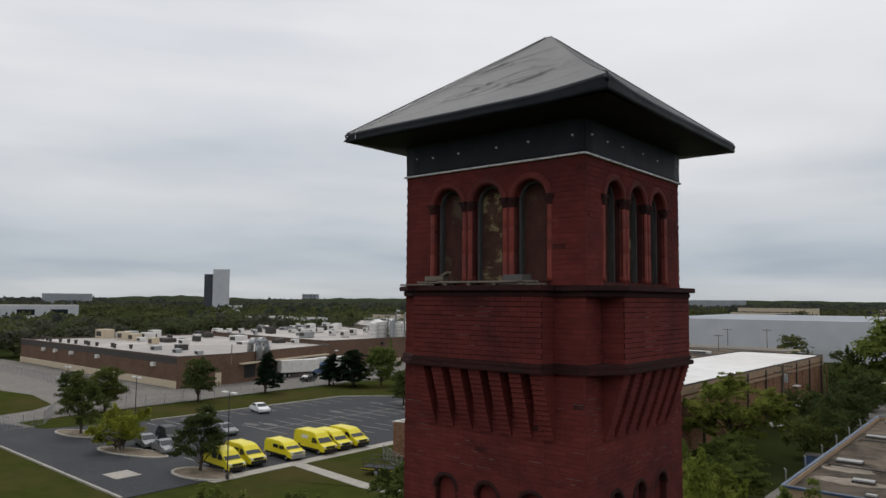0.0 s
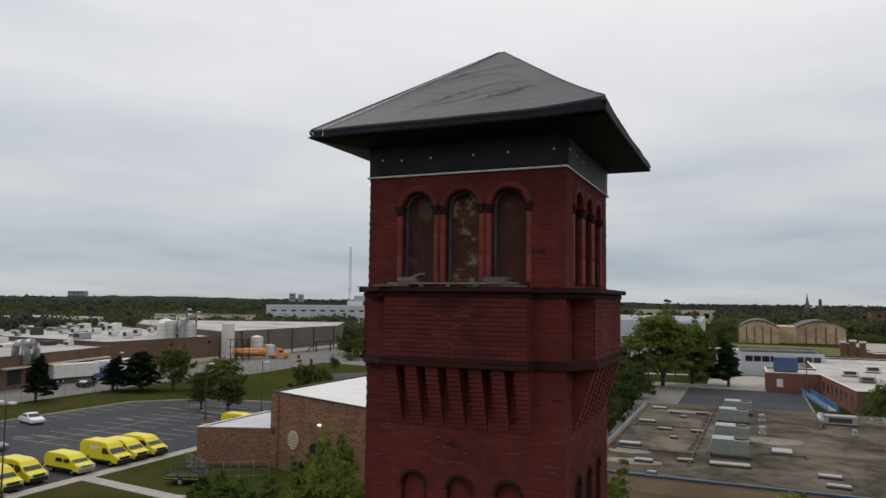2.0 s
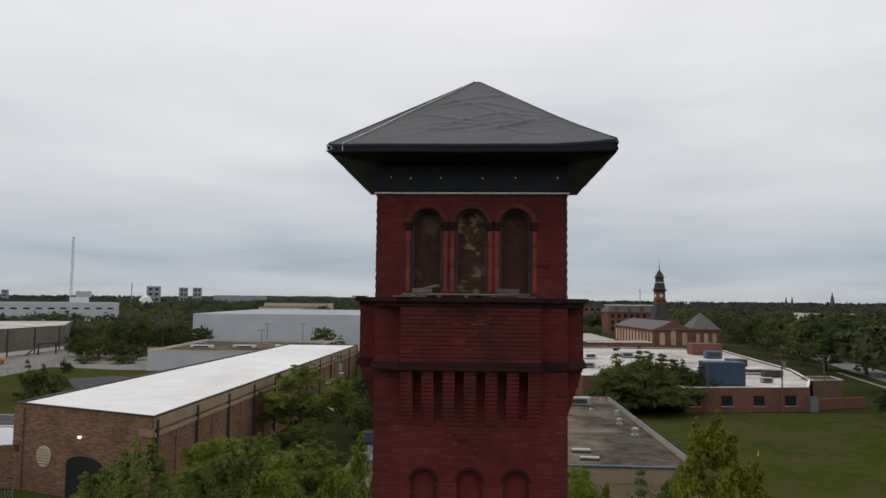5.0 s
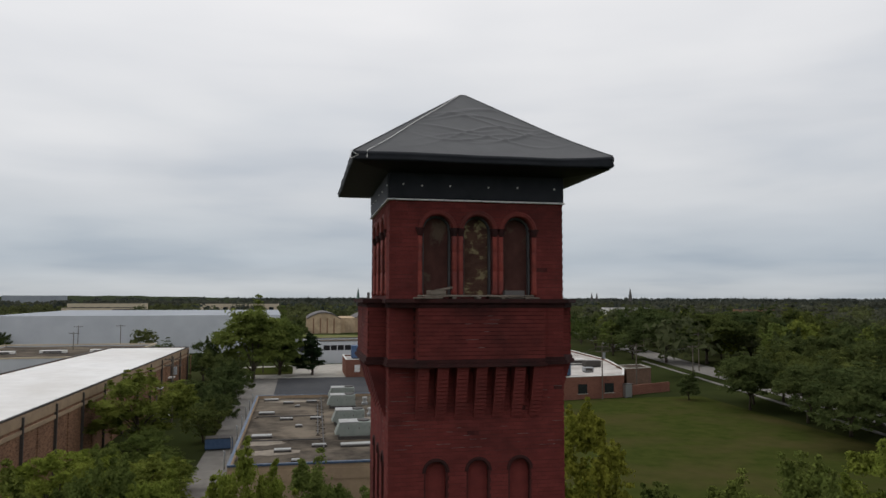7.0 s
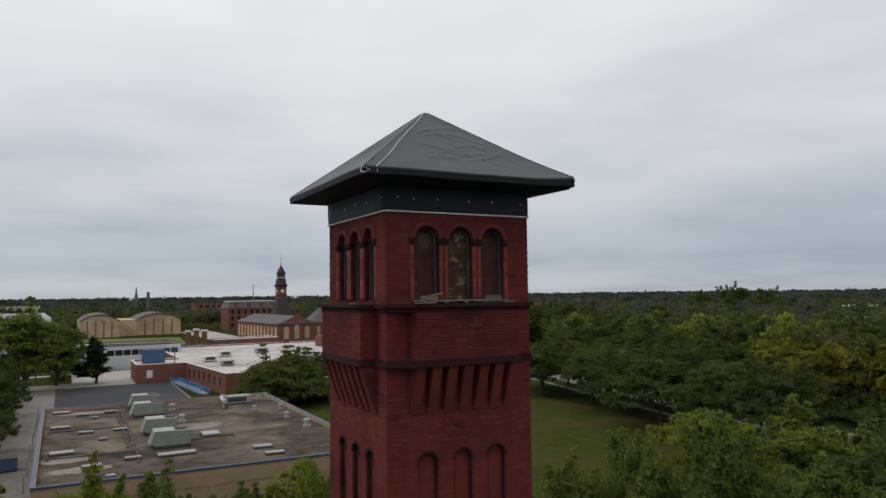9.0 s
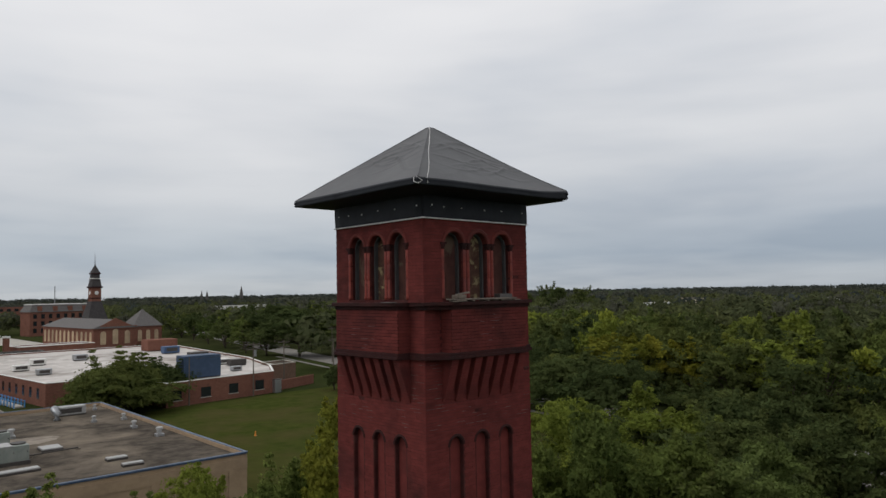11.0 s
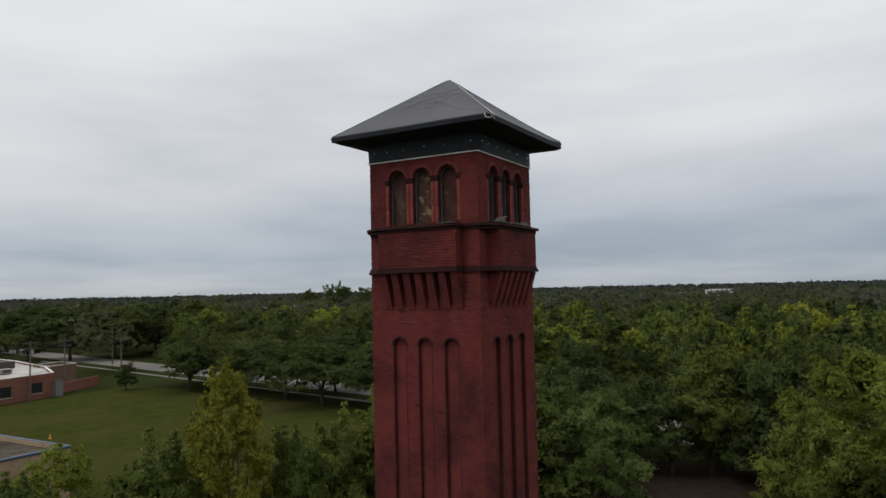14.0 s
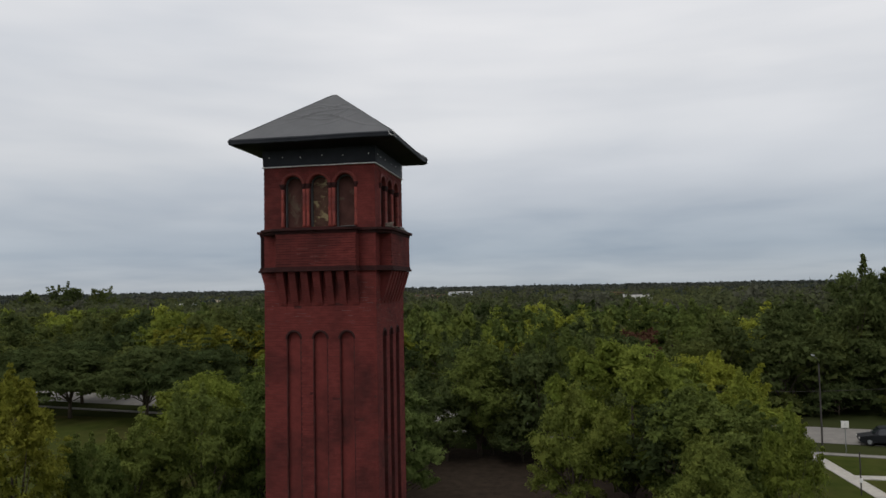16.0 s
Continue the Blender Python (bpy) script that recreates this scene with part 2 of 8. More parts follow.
METALWALL = mat("pale_metal_siding", (0.46, 0.48, 0.51), (0.54, 0.56, 0.585), 0.15, 0.6, 0.05)
GREYROOF = mat("grey_metal_roof", (0.2448, 0.2664, 0.2964), (0.3024, 0.3256, 0.3572), 0.06, 0.6, 0.05)
SLATE = mat("grey_slate", (0.085, 0.078, 0.075), (0.125, 0.115, 0.11), 1.4, 0.8, 0.2)
BLUE = mat("blue_paint", (0.045, 0.085, 0.17), (0.065, 0.115, 0.21), 3, 0.55, 0.1)
PALEBLUE = mat("pale_blue_coping", (0.095, 0.125, 0.175), (0.165, 0.20, 0.255), 2, 0.7, 0.1, stain=(0.08, 0.095, 0.125), sscale=0.6, spec=0.15)
NAVY = mat("navy_sheet_wall", (0.03, 0.055, 0.10), (0.045, 0.075, 0.13), 1, 0.6, 0.05)
DARK = mat("dark_void", (0.012, 0.012, 0.013), (0.02, 0.02, 0.021), 3, 0.7, 0)
DARKMETAL = mat("dark_metal", (0.05, 0.045, 0.042), (0.08, 0.072, 0.066), 6, 0.6, 0.1, metal=0.3)
ACGREEN = mat("pale_green_cabinet", (0.1942, 0.2184, 0.1948), (0.2367, 0.2598, 0.2362), 3, 0.6, 0.1, stain=(0.27, 0.28, 0.25), sscale=1.2)
OFFWHITE = mat("offwhite_paint", (0.62, 0.61, 0.58), (0.72, 0.71, 0.68), 3, 0.6, 0.1, stain=(0.48, 0.45, 0.40), sscale=0.9)
YELLOW = mat("yellow_paint", (0.72, 0.62, 0.015), (0.78, 0.67, 0.022), 2, 0.35, 0, spec=0.5)
SILVER = mat("silver_paint", (0.2000, 0.2100, 0.2200), (0.2300, 0.2400, 0.2500), 2, 0.3, 0, metal=0.4)
CARWHITE = mat("white_paint", (0.74, 0.75, 0.76), (0.78, 0.79, 0.80), 2, 0.3, 0)
CARBLACK = mat("black_paint", (0.008, 0.009, 0.011), (0.012, 0.013, 0.015), 2, 0.4, 0, spec=0.25)
CARRED = mat("red_paint", (0.22, 0.02, 0.018), (0.26, 0.028, 0.024), 2, 0.35, 0)
ORANGE = mat("orange_paint", (0.62, 0.22, 0.035), (0.70, 0.27, 0.05), 2, 0.45, 0)
GLASS = mat("dark_glazing", (0.014, 0.017, 0.02), (0.022, 0.026, 0.03), 1.5, 0.08, 0, spec=0.6)
RUBBER = mat("tyre_rubber", (0.014, 0.014, 0.014), (0.022, 0.022, 0.022), 8, 0.85, 0.1)
BARK = mat("bark", (0.052, 0.040, 0.030), (0.095, 0.074, 0.056), 7, 0.95, 0.5, 30, stretch=(1, 1, 0.3))
POLEWOOD = mat("pole_timber", (0.0935, 0.0770, 0.0605), (0.1375, 0.1155, 0.0935), 5, 0.9, 0.3, 30, stretch=(3, 3, 0.3))


def leafmat(name, a, b, tip, ramount=0.26):
    m = mat(name, a, b, 0.30, 1.0, 0, rand="island", ramount=ramount, hue=tip, spec=0.0, detail=3)
    p = m.node_tree.nodes["Principled BSDF"]
    t = m.node_tree
    col = p.inputs["Base Color"].links[0].from_socket
    # every tree has a tone of its own
    own = ramp(t, [(0.0, (0.72, 0.77, 0.85)), (0.5, (0.96, 0.97, 1.0)), (1.0, (1.28, 1.19, 1.0))], nd(t, "ShaderNodeObjectInfo").outputs["Random"])
    tone = nd(t, "ShaderNodeMix", data_type="RGBA", blend_type="MULTIPLY", inputs={0: 1.0})
    t.links.new(col, tone.inputs[6])
    t.links.new(own.outputs[0], tone.inputs[7])
    col = tone.outputs[2]
    t.links.new(col, p.inputs["Base Color"])
    # thin leaves let part of the light through
    tr = nd(t, "ShaderNodeBsdfTranslucent")
    mx = nd(t, "ShaderNodeMixShader", inputs={0: 0.45})
    t.links.new(col, tr.inputs[0])
    t.links.new(p.outputs[0], mx.inputs[1])
    t.links.new(tr.outputs[0], mx.inputs[2])
    t.links.new(mx.outputs[0], t.nodes["Material Output"].inputs[0])
    return m


LEAF = leafmat("leaves_mid_green", (0.1124, 0.1482, 0.0389), (0.1855, 0.2182, 0.0560), (1.15, 1.15, 1.1))
LEAF_DARK = leafmat("leaves_dark_green", (0.0730, 0.0983, 0.0344), (0.1233, 0.1454, 0.0481), (1.15, 1.15, 1.15))
LEAF_LIGHT = leafmat("leaves_light_green", (0.1686, 0.2100, 0.0367), (0.2682, 0.2950, 0.0561), (1.18, 1.18, 1.1))
LEAF_YELLOW = leafmat("leaves_turning_yellow", (0.1822, 0.1994, 0.0304), (0.2971, 0.2891, 0.0469), (1.2, 1.15, 1.1))
LEAF_PALE = leafmat("leaves_pale_undersides", (0.0910, 0.1322, 0.0466), (0.1423, 0.1881, 0.0690), (1.2, 1.2, 1.2))
LEAF_RUST = leafmat("leaves_reddish", (0.085, 0.045, 0.030), (0.12, 0.065, 0.042), (1.3, 1.3, 1.3))
NEEDLE = leafmat("conifer_needles", (0.0204, 0.0360, 0.0192), (0.0336, 0.0528, 0.0276), (1.15, 1.15, 1.15))
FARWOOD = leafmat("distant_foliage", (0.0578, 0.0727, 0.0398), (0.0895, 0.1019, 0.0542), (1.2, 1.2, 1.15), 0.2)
BLUE2 = mat("bright_blue_paint", (0.06, 0.22, 0.48), (0.09, 0.27, 0.55), 3, 0.5, 0.05)
LAMPGLOW = mat("lit_lamp_glass", (0.8, 0.8, 0.78), (0.85, 0.85, 0.83), 3, 0.4, 0)
LAMPGLOW.node_tree.nodes["Principled BSDF"].inputs["Emission Color"].default_value = (1, 0.97, 0.9, 1)
LAMPGLOW.node_tree.nodes["Principled BSDF"].inputs["Emission Strength"].default_value = 1.6
COPPER = mat("green_copper", (0.0880, 0.1300, 0.1134), (0.1155, 0.1612, 0.1404), 2, 0.7, 0.05)
DULLWHITE = mat("dulled_white_plastic", (0.2890, 0.2890, 0.2805), (0.3910, 0.3910, 0.3825), 2.5, 0.6, 0.1, stain=(0.25, 0.24, 0.22), sscale=0.8)
PLOT = mat("pale_grass_plot", (0.105, 0.120, 0.040), (0.150, 0.160, 0.062), 0.12, 1.0, 0.3, 4, stain=(0.22, 0.19, 0.12), sscale=0.05, samount=0.7, spec=0.0)
PATCHROOF = mat("patched_pale_roof", (0.42, 0.39, 0.36), (0.58, 0.55, 0.52), 0.4, 0.9, 0.15, 10, stain=(0.24, 0.215, 0.19), sscale=0.10, samount=0.9, spec=0.05)
BAREPATCH = mat("bare_roof_patch", (0.20, 0.172, 0.142), (0.30, 0.262, 0.215), 1.2, 0.95, 0.2, 15, stain=(0.13, 0.11, 0.09), sscale=0.5, samount=0.8, spec=0.03)
TANGREY = mat("tan_grey_siding", (0.150, 0.128, 0.100), (0.195, 0.168, 0.132), 0.4, 0.9, 0.1, 10, stain=(0.12, 0.10, 0.08), sscale=0.08, samount=0.6, spec=0.08)
CREAMBRICK = mat("cream_brick", (0.4320, 0.3240, 0.2100), (0.5640, 0.4320, 0.2880), 0.8, 0.95, 0.2, 10, stain=(0.22, 0.165, 0.115), sscale=0.12, samount=0.7, spec=0.05)
DARKSLATE = mat("dark_tower_slate", (0.050, 0.046, 0.046), (0.075, 0.069, 0.068), 1.4, 0.85, 0.2, spec=0.1)
MORTAR_DARK = mat("sooty_mortar", (0.014, 0.0080, 0.0078), (0.026, 0.0110, 0.0105), 9, 0.95, 0.2, 90, spec=0.08)
FARWOOD_LIGHT = leafmat("distant_light_foliage", (0.0849, 0.1010, 0.0416), (0.1232, 0.1365, 0.0589), (1.2, 1.2, 1.15), 0.2)
# aerial haze mixed into the leaf colour: greyer and bluer than the other woods
FARWOOD_HAZED = leafmat("distant_hazed_foliage", (0.0654, 0.0747, 0.0624), (0.0931, 0.1011, 0.0846), (1.15, 1.15, 1.15), 0.2)
OFFICEGLASS = mat("dark_office_cladding", (0.050, 0.058, 0.072), (0.068, 0.078, 0.094), 0.2, 0.5, 0, spec=0.2)


# ---- mesh helpers ----
def part(name, bm, material, parent=None, label="", smooth=False):
    """Links a bmesh as one mesh object, under a thing or under a part."""
    me = bpy.data.meshes.new(name)
    if smooth:
        for f in bm.faces:
            f.smooth = True
    bm.to_mesh(me)
    bm.free()
    me.materials.append(material)
    ob = new(name, me)
    if parent:
        ob.parent = parent
    if label:
        tagged(ob, label)
    return ob


def arrays(name, verts, faces, material, parent=None, label="", normals=None):
    """Links numpy verts (n, 3) and same-sized faces (m, k) as one mesh object."""
    me = bpy.data.meshes.new(name)
    k = faces.shape[1]
    me.vertices.add(len(verts))
    me.vertices.foreach_set("co", np.asarray(verts, np.float32).ravel())
    me.loops.add(faces.size)
    me.loops.foreach_set("vertex_index", np.asarray(faces, np.int32).ravel())
    me.polygons.add(len(faces))
    me.polygons.foreach_set("loop_start", np.arange(0, faces.size, k, dtype=np.int32))
    me.polygons.foreach_set("loop_total", np.full(len(faces), k, np.int32))
    me.polygons.foreach_set("use_smooth", np.full(len(faces), normals is not None, bool))
    me.update(calc_edges=True)
    if normals is not None:
        me.normals_split_custom_set_from_vertices(np.asarray(normals, np.float32))
    me.materials.append(material)
    ob = new(name, me)
    if parent:
        ob.parent = parent
    if label:
        tagged(ob, label)
    return ob


def thing(name, label, category, at=(0, 0, 0), rz=0.0, group="", kind=""):
    ob = new(name)
    ob.empty_display_size = 0.2
    ob.matrix_world = pose(*at, 0, 0, rz)
    return tagged(ob, label, category, group, kind)


def box(bm, x0, x1, y0, y1, z0, z1, bevel=0.0, m=None):
    vs = [bm.verts.new((x, y, z)) for z in (z0, z1) for x, y in ((x0, y0), (x1, y0), (x1, y1), (x0, y1))]
    fs = [bm.faces.new([vs[i] for i in f]) for f in ((0, 3, 2, 1), (4, 5, 6, 7), (0, 1, 5, 4), (1, 2, 6, 5), (2, 3, 7, 6), (3, 0, 4, 7))]
    if bevel:
        es = list({e for f in fs for e in f.edges})
        r = bmesh.ops.bevel(bm, geom=es, offset=bevel, segments=1, affect="EDGES")
        vs = list({v for f in r["faces"] for v in f.verts})
    if m is not None:
        bmesh.ops.transform(bm, matrix=m, verts=vs)
    return vs


def prism(bm, pts, z0, z1, top=True, bottom=True):
    lo = [bm.verts.new((x, y, z0)) for x, y in pts]
    hi = [bm.verts.new((x, y, z1)) for x, y in pts]
    n = len(pts)
    for i in range(n):
        bm.faces.new((lo[i], lo[(i + 1) % n], hi[(i + 1) % n], hi[i]))
    if top:
        bm.faces.new(hi)
    if bottom:
        bm.faces.new(lo[::-1])
    return lo, hi


def tube(bm, pts, radii, sides=8, caps=True):
    """A round tube through pts with a radius at each."""
    pts = [Vector([float(c) for c in p]) for p in pts]
    rings = []
    for i, p in enumerate(pts):
        p = Vector(p)
        d = (Vector(pts[min(i + 1, len(pts) - 1)]) - Vector(pts[max(i - 1, 0)])).normalized()
        u = d.orthogonal().normalized() if abs(d.z) < 0.99 else Vector((1, 0, 0))
        u = (u - d * u.dot(d)).normalized()
        v = d.cross(u)
        r = radii[i] if hasattr(radii, "__len__") else radii
        rings.append([bm.verts.new(p + float(r) * (math.cos(a) * u + math.sin(a) * v)) for a in [2 * math.pi * q / sides for q in range(sides)]])
    for a, b in zip(rings, rings[1:]):
        for i in range(sides):
            bm.faces.new((a[i], a[(i + 1) % sides], b[(i + 1) % sides], b[i]))
    if caps:
        bm.faces.new(rings[0][::-1])
        bm.faces.new(rings[-1])
    return rings


def sheet(name, pts, z, material, label, category="ground", kind="structure", thick=0.0):
    bm = bmesh.new()
    if thick:
        prism(bm, pts, z - thick, z)
    else:
        bm.faces.new([bm.verts.new((x, y, z)) for x, y in pts])
    return tagged(part(name, bm, material), label, category, "", kind)


CUBE = np.array([[x, y, z] for z in (0, 1) for x, y in ((0, 0), (1, 0), (1, 1), (0, 1))], float)
CUBE_F = np.array([(0, 3, 2, 1), (4, 5, 6, 7), (0, 1, 5, 4), (1, 2, 6, 5), (2, 3, 7, 6), (3, 0, 4, 7)])

# ---- brick tower ----
HALF, Z_LEDGE, Z_LINE = 1.6, 18.24, 20.0
COURSE, BRICK_L = 0.0692, 0.215
tower = thing("brick_tower", "tall square dark red brick tower under a black-wrapped hipped roof", "tower")
FACES = [0, 90, 180, 270]
ROT = [Matrix.Rotation(radians(a), 4, "Z") for a in FACES]
BAYS = (-0.745, 0.0, 0.745)
SLOTS = (-0.76, 0.0, 0.76)


def on_face(bm, k):
    """Turns a bmesh that was drawn for the south face, towards -y, to face k."""
    bmesh.ops.transform(bm, matrix=ROT[k], verts=bm.verts)
    return bm


def arched_wall(bm, u0, u1, z0, z1, d, holes, deep, seg=14):
    """A wall face at y = -d with round-headed holes (centre, radius, bottom, springing) and their reveals."""
    def quad(*ps):
        bm.faces.new([bm.verts.new((u, -dd, z)) for u, dd, z in ps])
    edge = u0
    for c, r, zb, zs in holes:
        quad((edge, d, z0), (c - r, d, z0), (c - r, d, z1), (edge, d, z1))
        if zb > z0:
            quad((c - r, d, z0), (c + r, d, z0), (c + r, d, zb), (c - r, d, zb))
        arc = [(c - r * math.cos(math.pi * i / seg), zs + r * math.sin(math.pi * i / seg)) for i in range(seg + 1)]
        for (ua, za), (ub, zb2) in zip(arc, arc[1:]):
            quad((ua, d, za), (ub, d, zb2), (ub, d, z1), (ua, d, z1))
        loop = [(c - r, zb)] + arc + [(c + r, zb)]
        for (ua, za), (ub, zb2) in zip(loop, loop[1:] + loop[:1]):
            quad((ua, d, za), (ua, d - deep, za), (ub, d - deep, zb2), (ub, d, zb2))
        edge = c + r
    quad((edge, d, z0), (u1, d, z0), (u1, d, z1), (edge, d, z1))


WINDOWS = [(c, 0.265, 18.30, 19.47) for c in BAYS]
NICHES = [(c, 0.185, 2.2, 15.22) for c in SLOTS]
CORE = HALF - 0.0055
for k in range(4):
    bm = bmesh.new()
    arched_wall(bm, -CORE, CORE, 0.0, 16.0, CORE, NICHES, 0.10)
    arched_wall(bm, -CORE, CORE, 16.0, 20.5, CORE, WINDOWS, 0.25)
    part("shaft_wall", on_face(bm, k), MORTAR, tower)
    for c, r, zb, zs in NICHES:
        bm = bmesh.new()
        pts = [(c - r, zb)] + [(c - r * math.cos(math.pi * i / 12), zs + r * math.sin(math.pi * i / 12)) for i in range(13)] + [(c + r, zb)]
        bm.faces.new([bm.verts.new((u, -(CORE - 0.10), z)) for u, z in pts])
        part("niche_back", on_face(bm, k), BRICK, tower)


def ring(bm, c, zs, r0, r1, d0, d1, seg=18, down=0.0):
    """A round arch band between radii r0 and r1, from depth d0 out to d1, rounded at its face."""
    prof = [(r0, d0), (r0, d1 - 0.25 * (r1 - r0)), (r0 + 0.25 * (r1 - r0), d1), (r1 - 0.25 * (r1 - r0), d1), (r1, d1 - 0.25 * (r1 - r0)), (r1, d0)]
    rows = []
    for i in range(seg + 1):
        a = math.pi * i / seg
        rows.append([bm.verts.new((c - r * math.cos(a), -d, zs + r * math.sin(a))) for r, d in prof])
    for a, b in zip(rows, rows[1:]):
        for j in range(len(prof) - 1):
            bm.faces.new((a[j], b[j], b[j + 1], a[j + 1]))
    bm.faces.new(rows[0])
    bm.faces.new(rows[-1][::-1])


for k in range(4):
    for i, (c, r, zb, zs) in enumerate(WINDOWS):
        # arch moulding
        bm = bmesh.new()
        ring(bm, c, zs, 0.262, 0.362, HALF - 0.2, HALF + 0.035)
        part("arch_moulding", on_face(bm, k), TERRA_DULL, tower, "round red terracotta arch moulding", smooth=False)
        # boarded infill with a grey frame
        bm = bmesh.new()
        rr = r + 0.01
        pts = [(c - rr, zb)] + [(c - rr * math.cos(math.pi * j / 14), zs + rr * math.sin(math.pi * j / 14)) for j in range(15)] + [(c + rr, zb)]
        lo = [bm.verts.new((u, -(HALF - 0.21), z)) for u, z in pts]
        hi = [bm.verts.new((u, -(HALF - 0.24), z)) for u, z in pts]
        bm.faces.new(lo)
        bm.faces.new(hi[::-1])
        for j in range(len(pts)):
            bm.faces.new((lo[j], hi[j], hi[(j + 1) % len(pts)], lo[(j + 1) % len(pts)]))
        part("window_infill", on_face(bm, k), BOARD_PEEL if i == 1 else BOARD, tower, "boarded window infill with peeling patches")
        bm = bmesh.new()
        inner = r - 0.038
        def outline(q, d):
            return [bm.verts.new((c - q, -d, zb))] + [bm.verts.new((c - q * math.cos(math.pi * j / 14), -d, zs + q * math.sin(math.pi * j / 14))) for j in range(15)] + [bm.verts.new((c + q, -d, zb))]
        o, n_, b_ = outline(r - 0.002, HALF - 0.125), outline(inner, HALF - 0.125), outline(inner, HALF - 0.208)
        for j in range(len(o) - 1):
            bm.faces.new((o[j], o[j + 1], n_[j + 1], n_[j]))
            bm.faces.new((n_[j], n_[j + 1], b_[j + 1], b_[j]))
        part("window_frame", on_face(bm, k), FRAME, tower, "weathered grey window frame")
    # engaged columns, alone at the ends and in pairs between the arches
    for u in (-1.058, -0.43, -0.316, 0.316, 0.43, 1.058):
        bm = bmesh.new()
        cy = -(HALF - 0.035)
        zs_ = [18.30, 18.36, 18.40, 18.72, 18.735, 18.75, 19.07, 19.085, 19.10, 19.36]
        rs = [0.057, 0.057, 0.052, 0.052, 0.044, 0.052, 0.052, 0.044, 0.052, 0.052]
        tube(bm, [(u, cy, z) for z in zs_], rs, 14)
        col = part("column", on_face(bm, k), TERRA, tower, "slim round red terracotta column", smooth=True)
        bm = bmesh.new()
        tube(bm, [(u, cy, 19.36), (u, cy, 19.40), (u, cy, 19.43), (u, cy, 19.47)], [0.056, 0.064, 0.076, 0.082], 10)
        box(bm, u - 0.078, u + 0.078, cy - 0.078, cy + 0.06, 19.468, 19.505)
        part("capital", on_face(bm, k), STONE, col, "dark carved column capital")
    # hood rings over the tall niches
    for c, r, zb, zs in NICHES:
        bm = bmesh.new()
        ring(bm, c, zs, r - 0.004, r + 0.062, HALF - 0.1, HALF + 0.018, 12)
        part("niche_hood", on_face(bm, k), STONE, tower)


def cross_plan(half_panel, out, corner):
    """The plan of the belt: square corners with a panel standing out on each face."""
    one = [(-half_panel, -out), (half_panel, -out), (half_panel, -corner), (corner, -corner)]
    pts = []
    for a in FACES:
        ca, sa_ = math.cos(radians(a)), math.sin(radians(a))
        pts += [(x * ca - y * sa_, x * sa_ + y * ca) for x, y in one]
    return pts


PANEL, OUT = 1.13, 1.93
for name, hp, out, cor, z0, z1 in (("string_course", 1.17, 1.985, 1.655, 17.06, 17.13), ("string_course", 1.15, 1.955, 1.635, 17.13, 17.195),
                                   ("string_course", 1.15, 1.95, 1.63, 18.085, 18.165), ("ledge", 1.19, 2.02, 1.68, 18.165, 18.24)):
    bm = bmesh.new()
    prism(bm, cross_plan(hp, out, cor), z0, z1)
    bmesh.ops.bevel(bm, geom=[e for e in bm.edges], offset=0.012, segments=2, affect="EDGES")
    part(name, bm, STONE, tower, "dark worn stone ledge" if name == "ledge" else "dark moulded brick band")
for k in range(4):
    bm = bmesh.new()
    box(bm, -PANEL, PANEL, -(OUT - 0.007), -HALF + 0.05, 17.195, 18.085)
    part("belt_panel", on_face(bm, k), MORTAR_DARK, tower)

# corbels: seven stepped ribs under each panel
rng = random.Random(5)
for k in range(4):
    for i in range(7):
        c = -1.035 + i * 0.345
        bm = bmesh.new()
        edge = []
        for s in range(13):
            z = 16.16 + s * COURSE
            o = HALF + 0.035 + (OUT - HALF - 0.05) * (s / 12.0) ** 0.92
            back = o - 0.014
            edge += [(-back, z), (-back, z + 0.005), (-o, z + 0.005), (-o, z + COURSE - 0.004), (-back, z + COURSE - 0.004)]
        edge += [(-HALF + 0.03, 17.06), (-HALF + 0.03, 16.16)]
        a = [bm.verts.new((c - 0.098, y, z)) for y, z in edge]
        b = [bm.verts.new((c + 0.098, y, z)) for y, z in edge]
        bm.faces.new(a)
        bm.faces.new(b[::-1])
        for q in range(len(edge)):
            bm.faces.new((a[q], b[q], b[(q + 1) % len(edge)], a[(q + 1) % len(edge)]))
        part("corbel", on_face(bm, k), BRICK, tower, "stepped brick corbel rib")


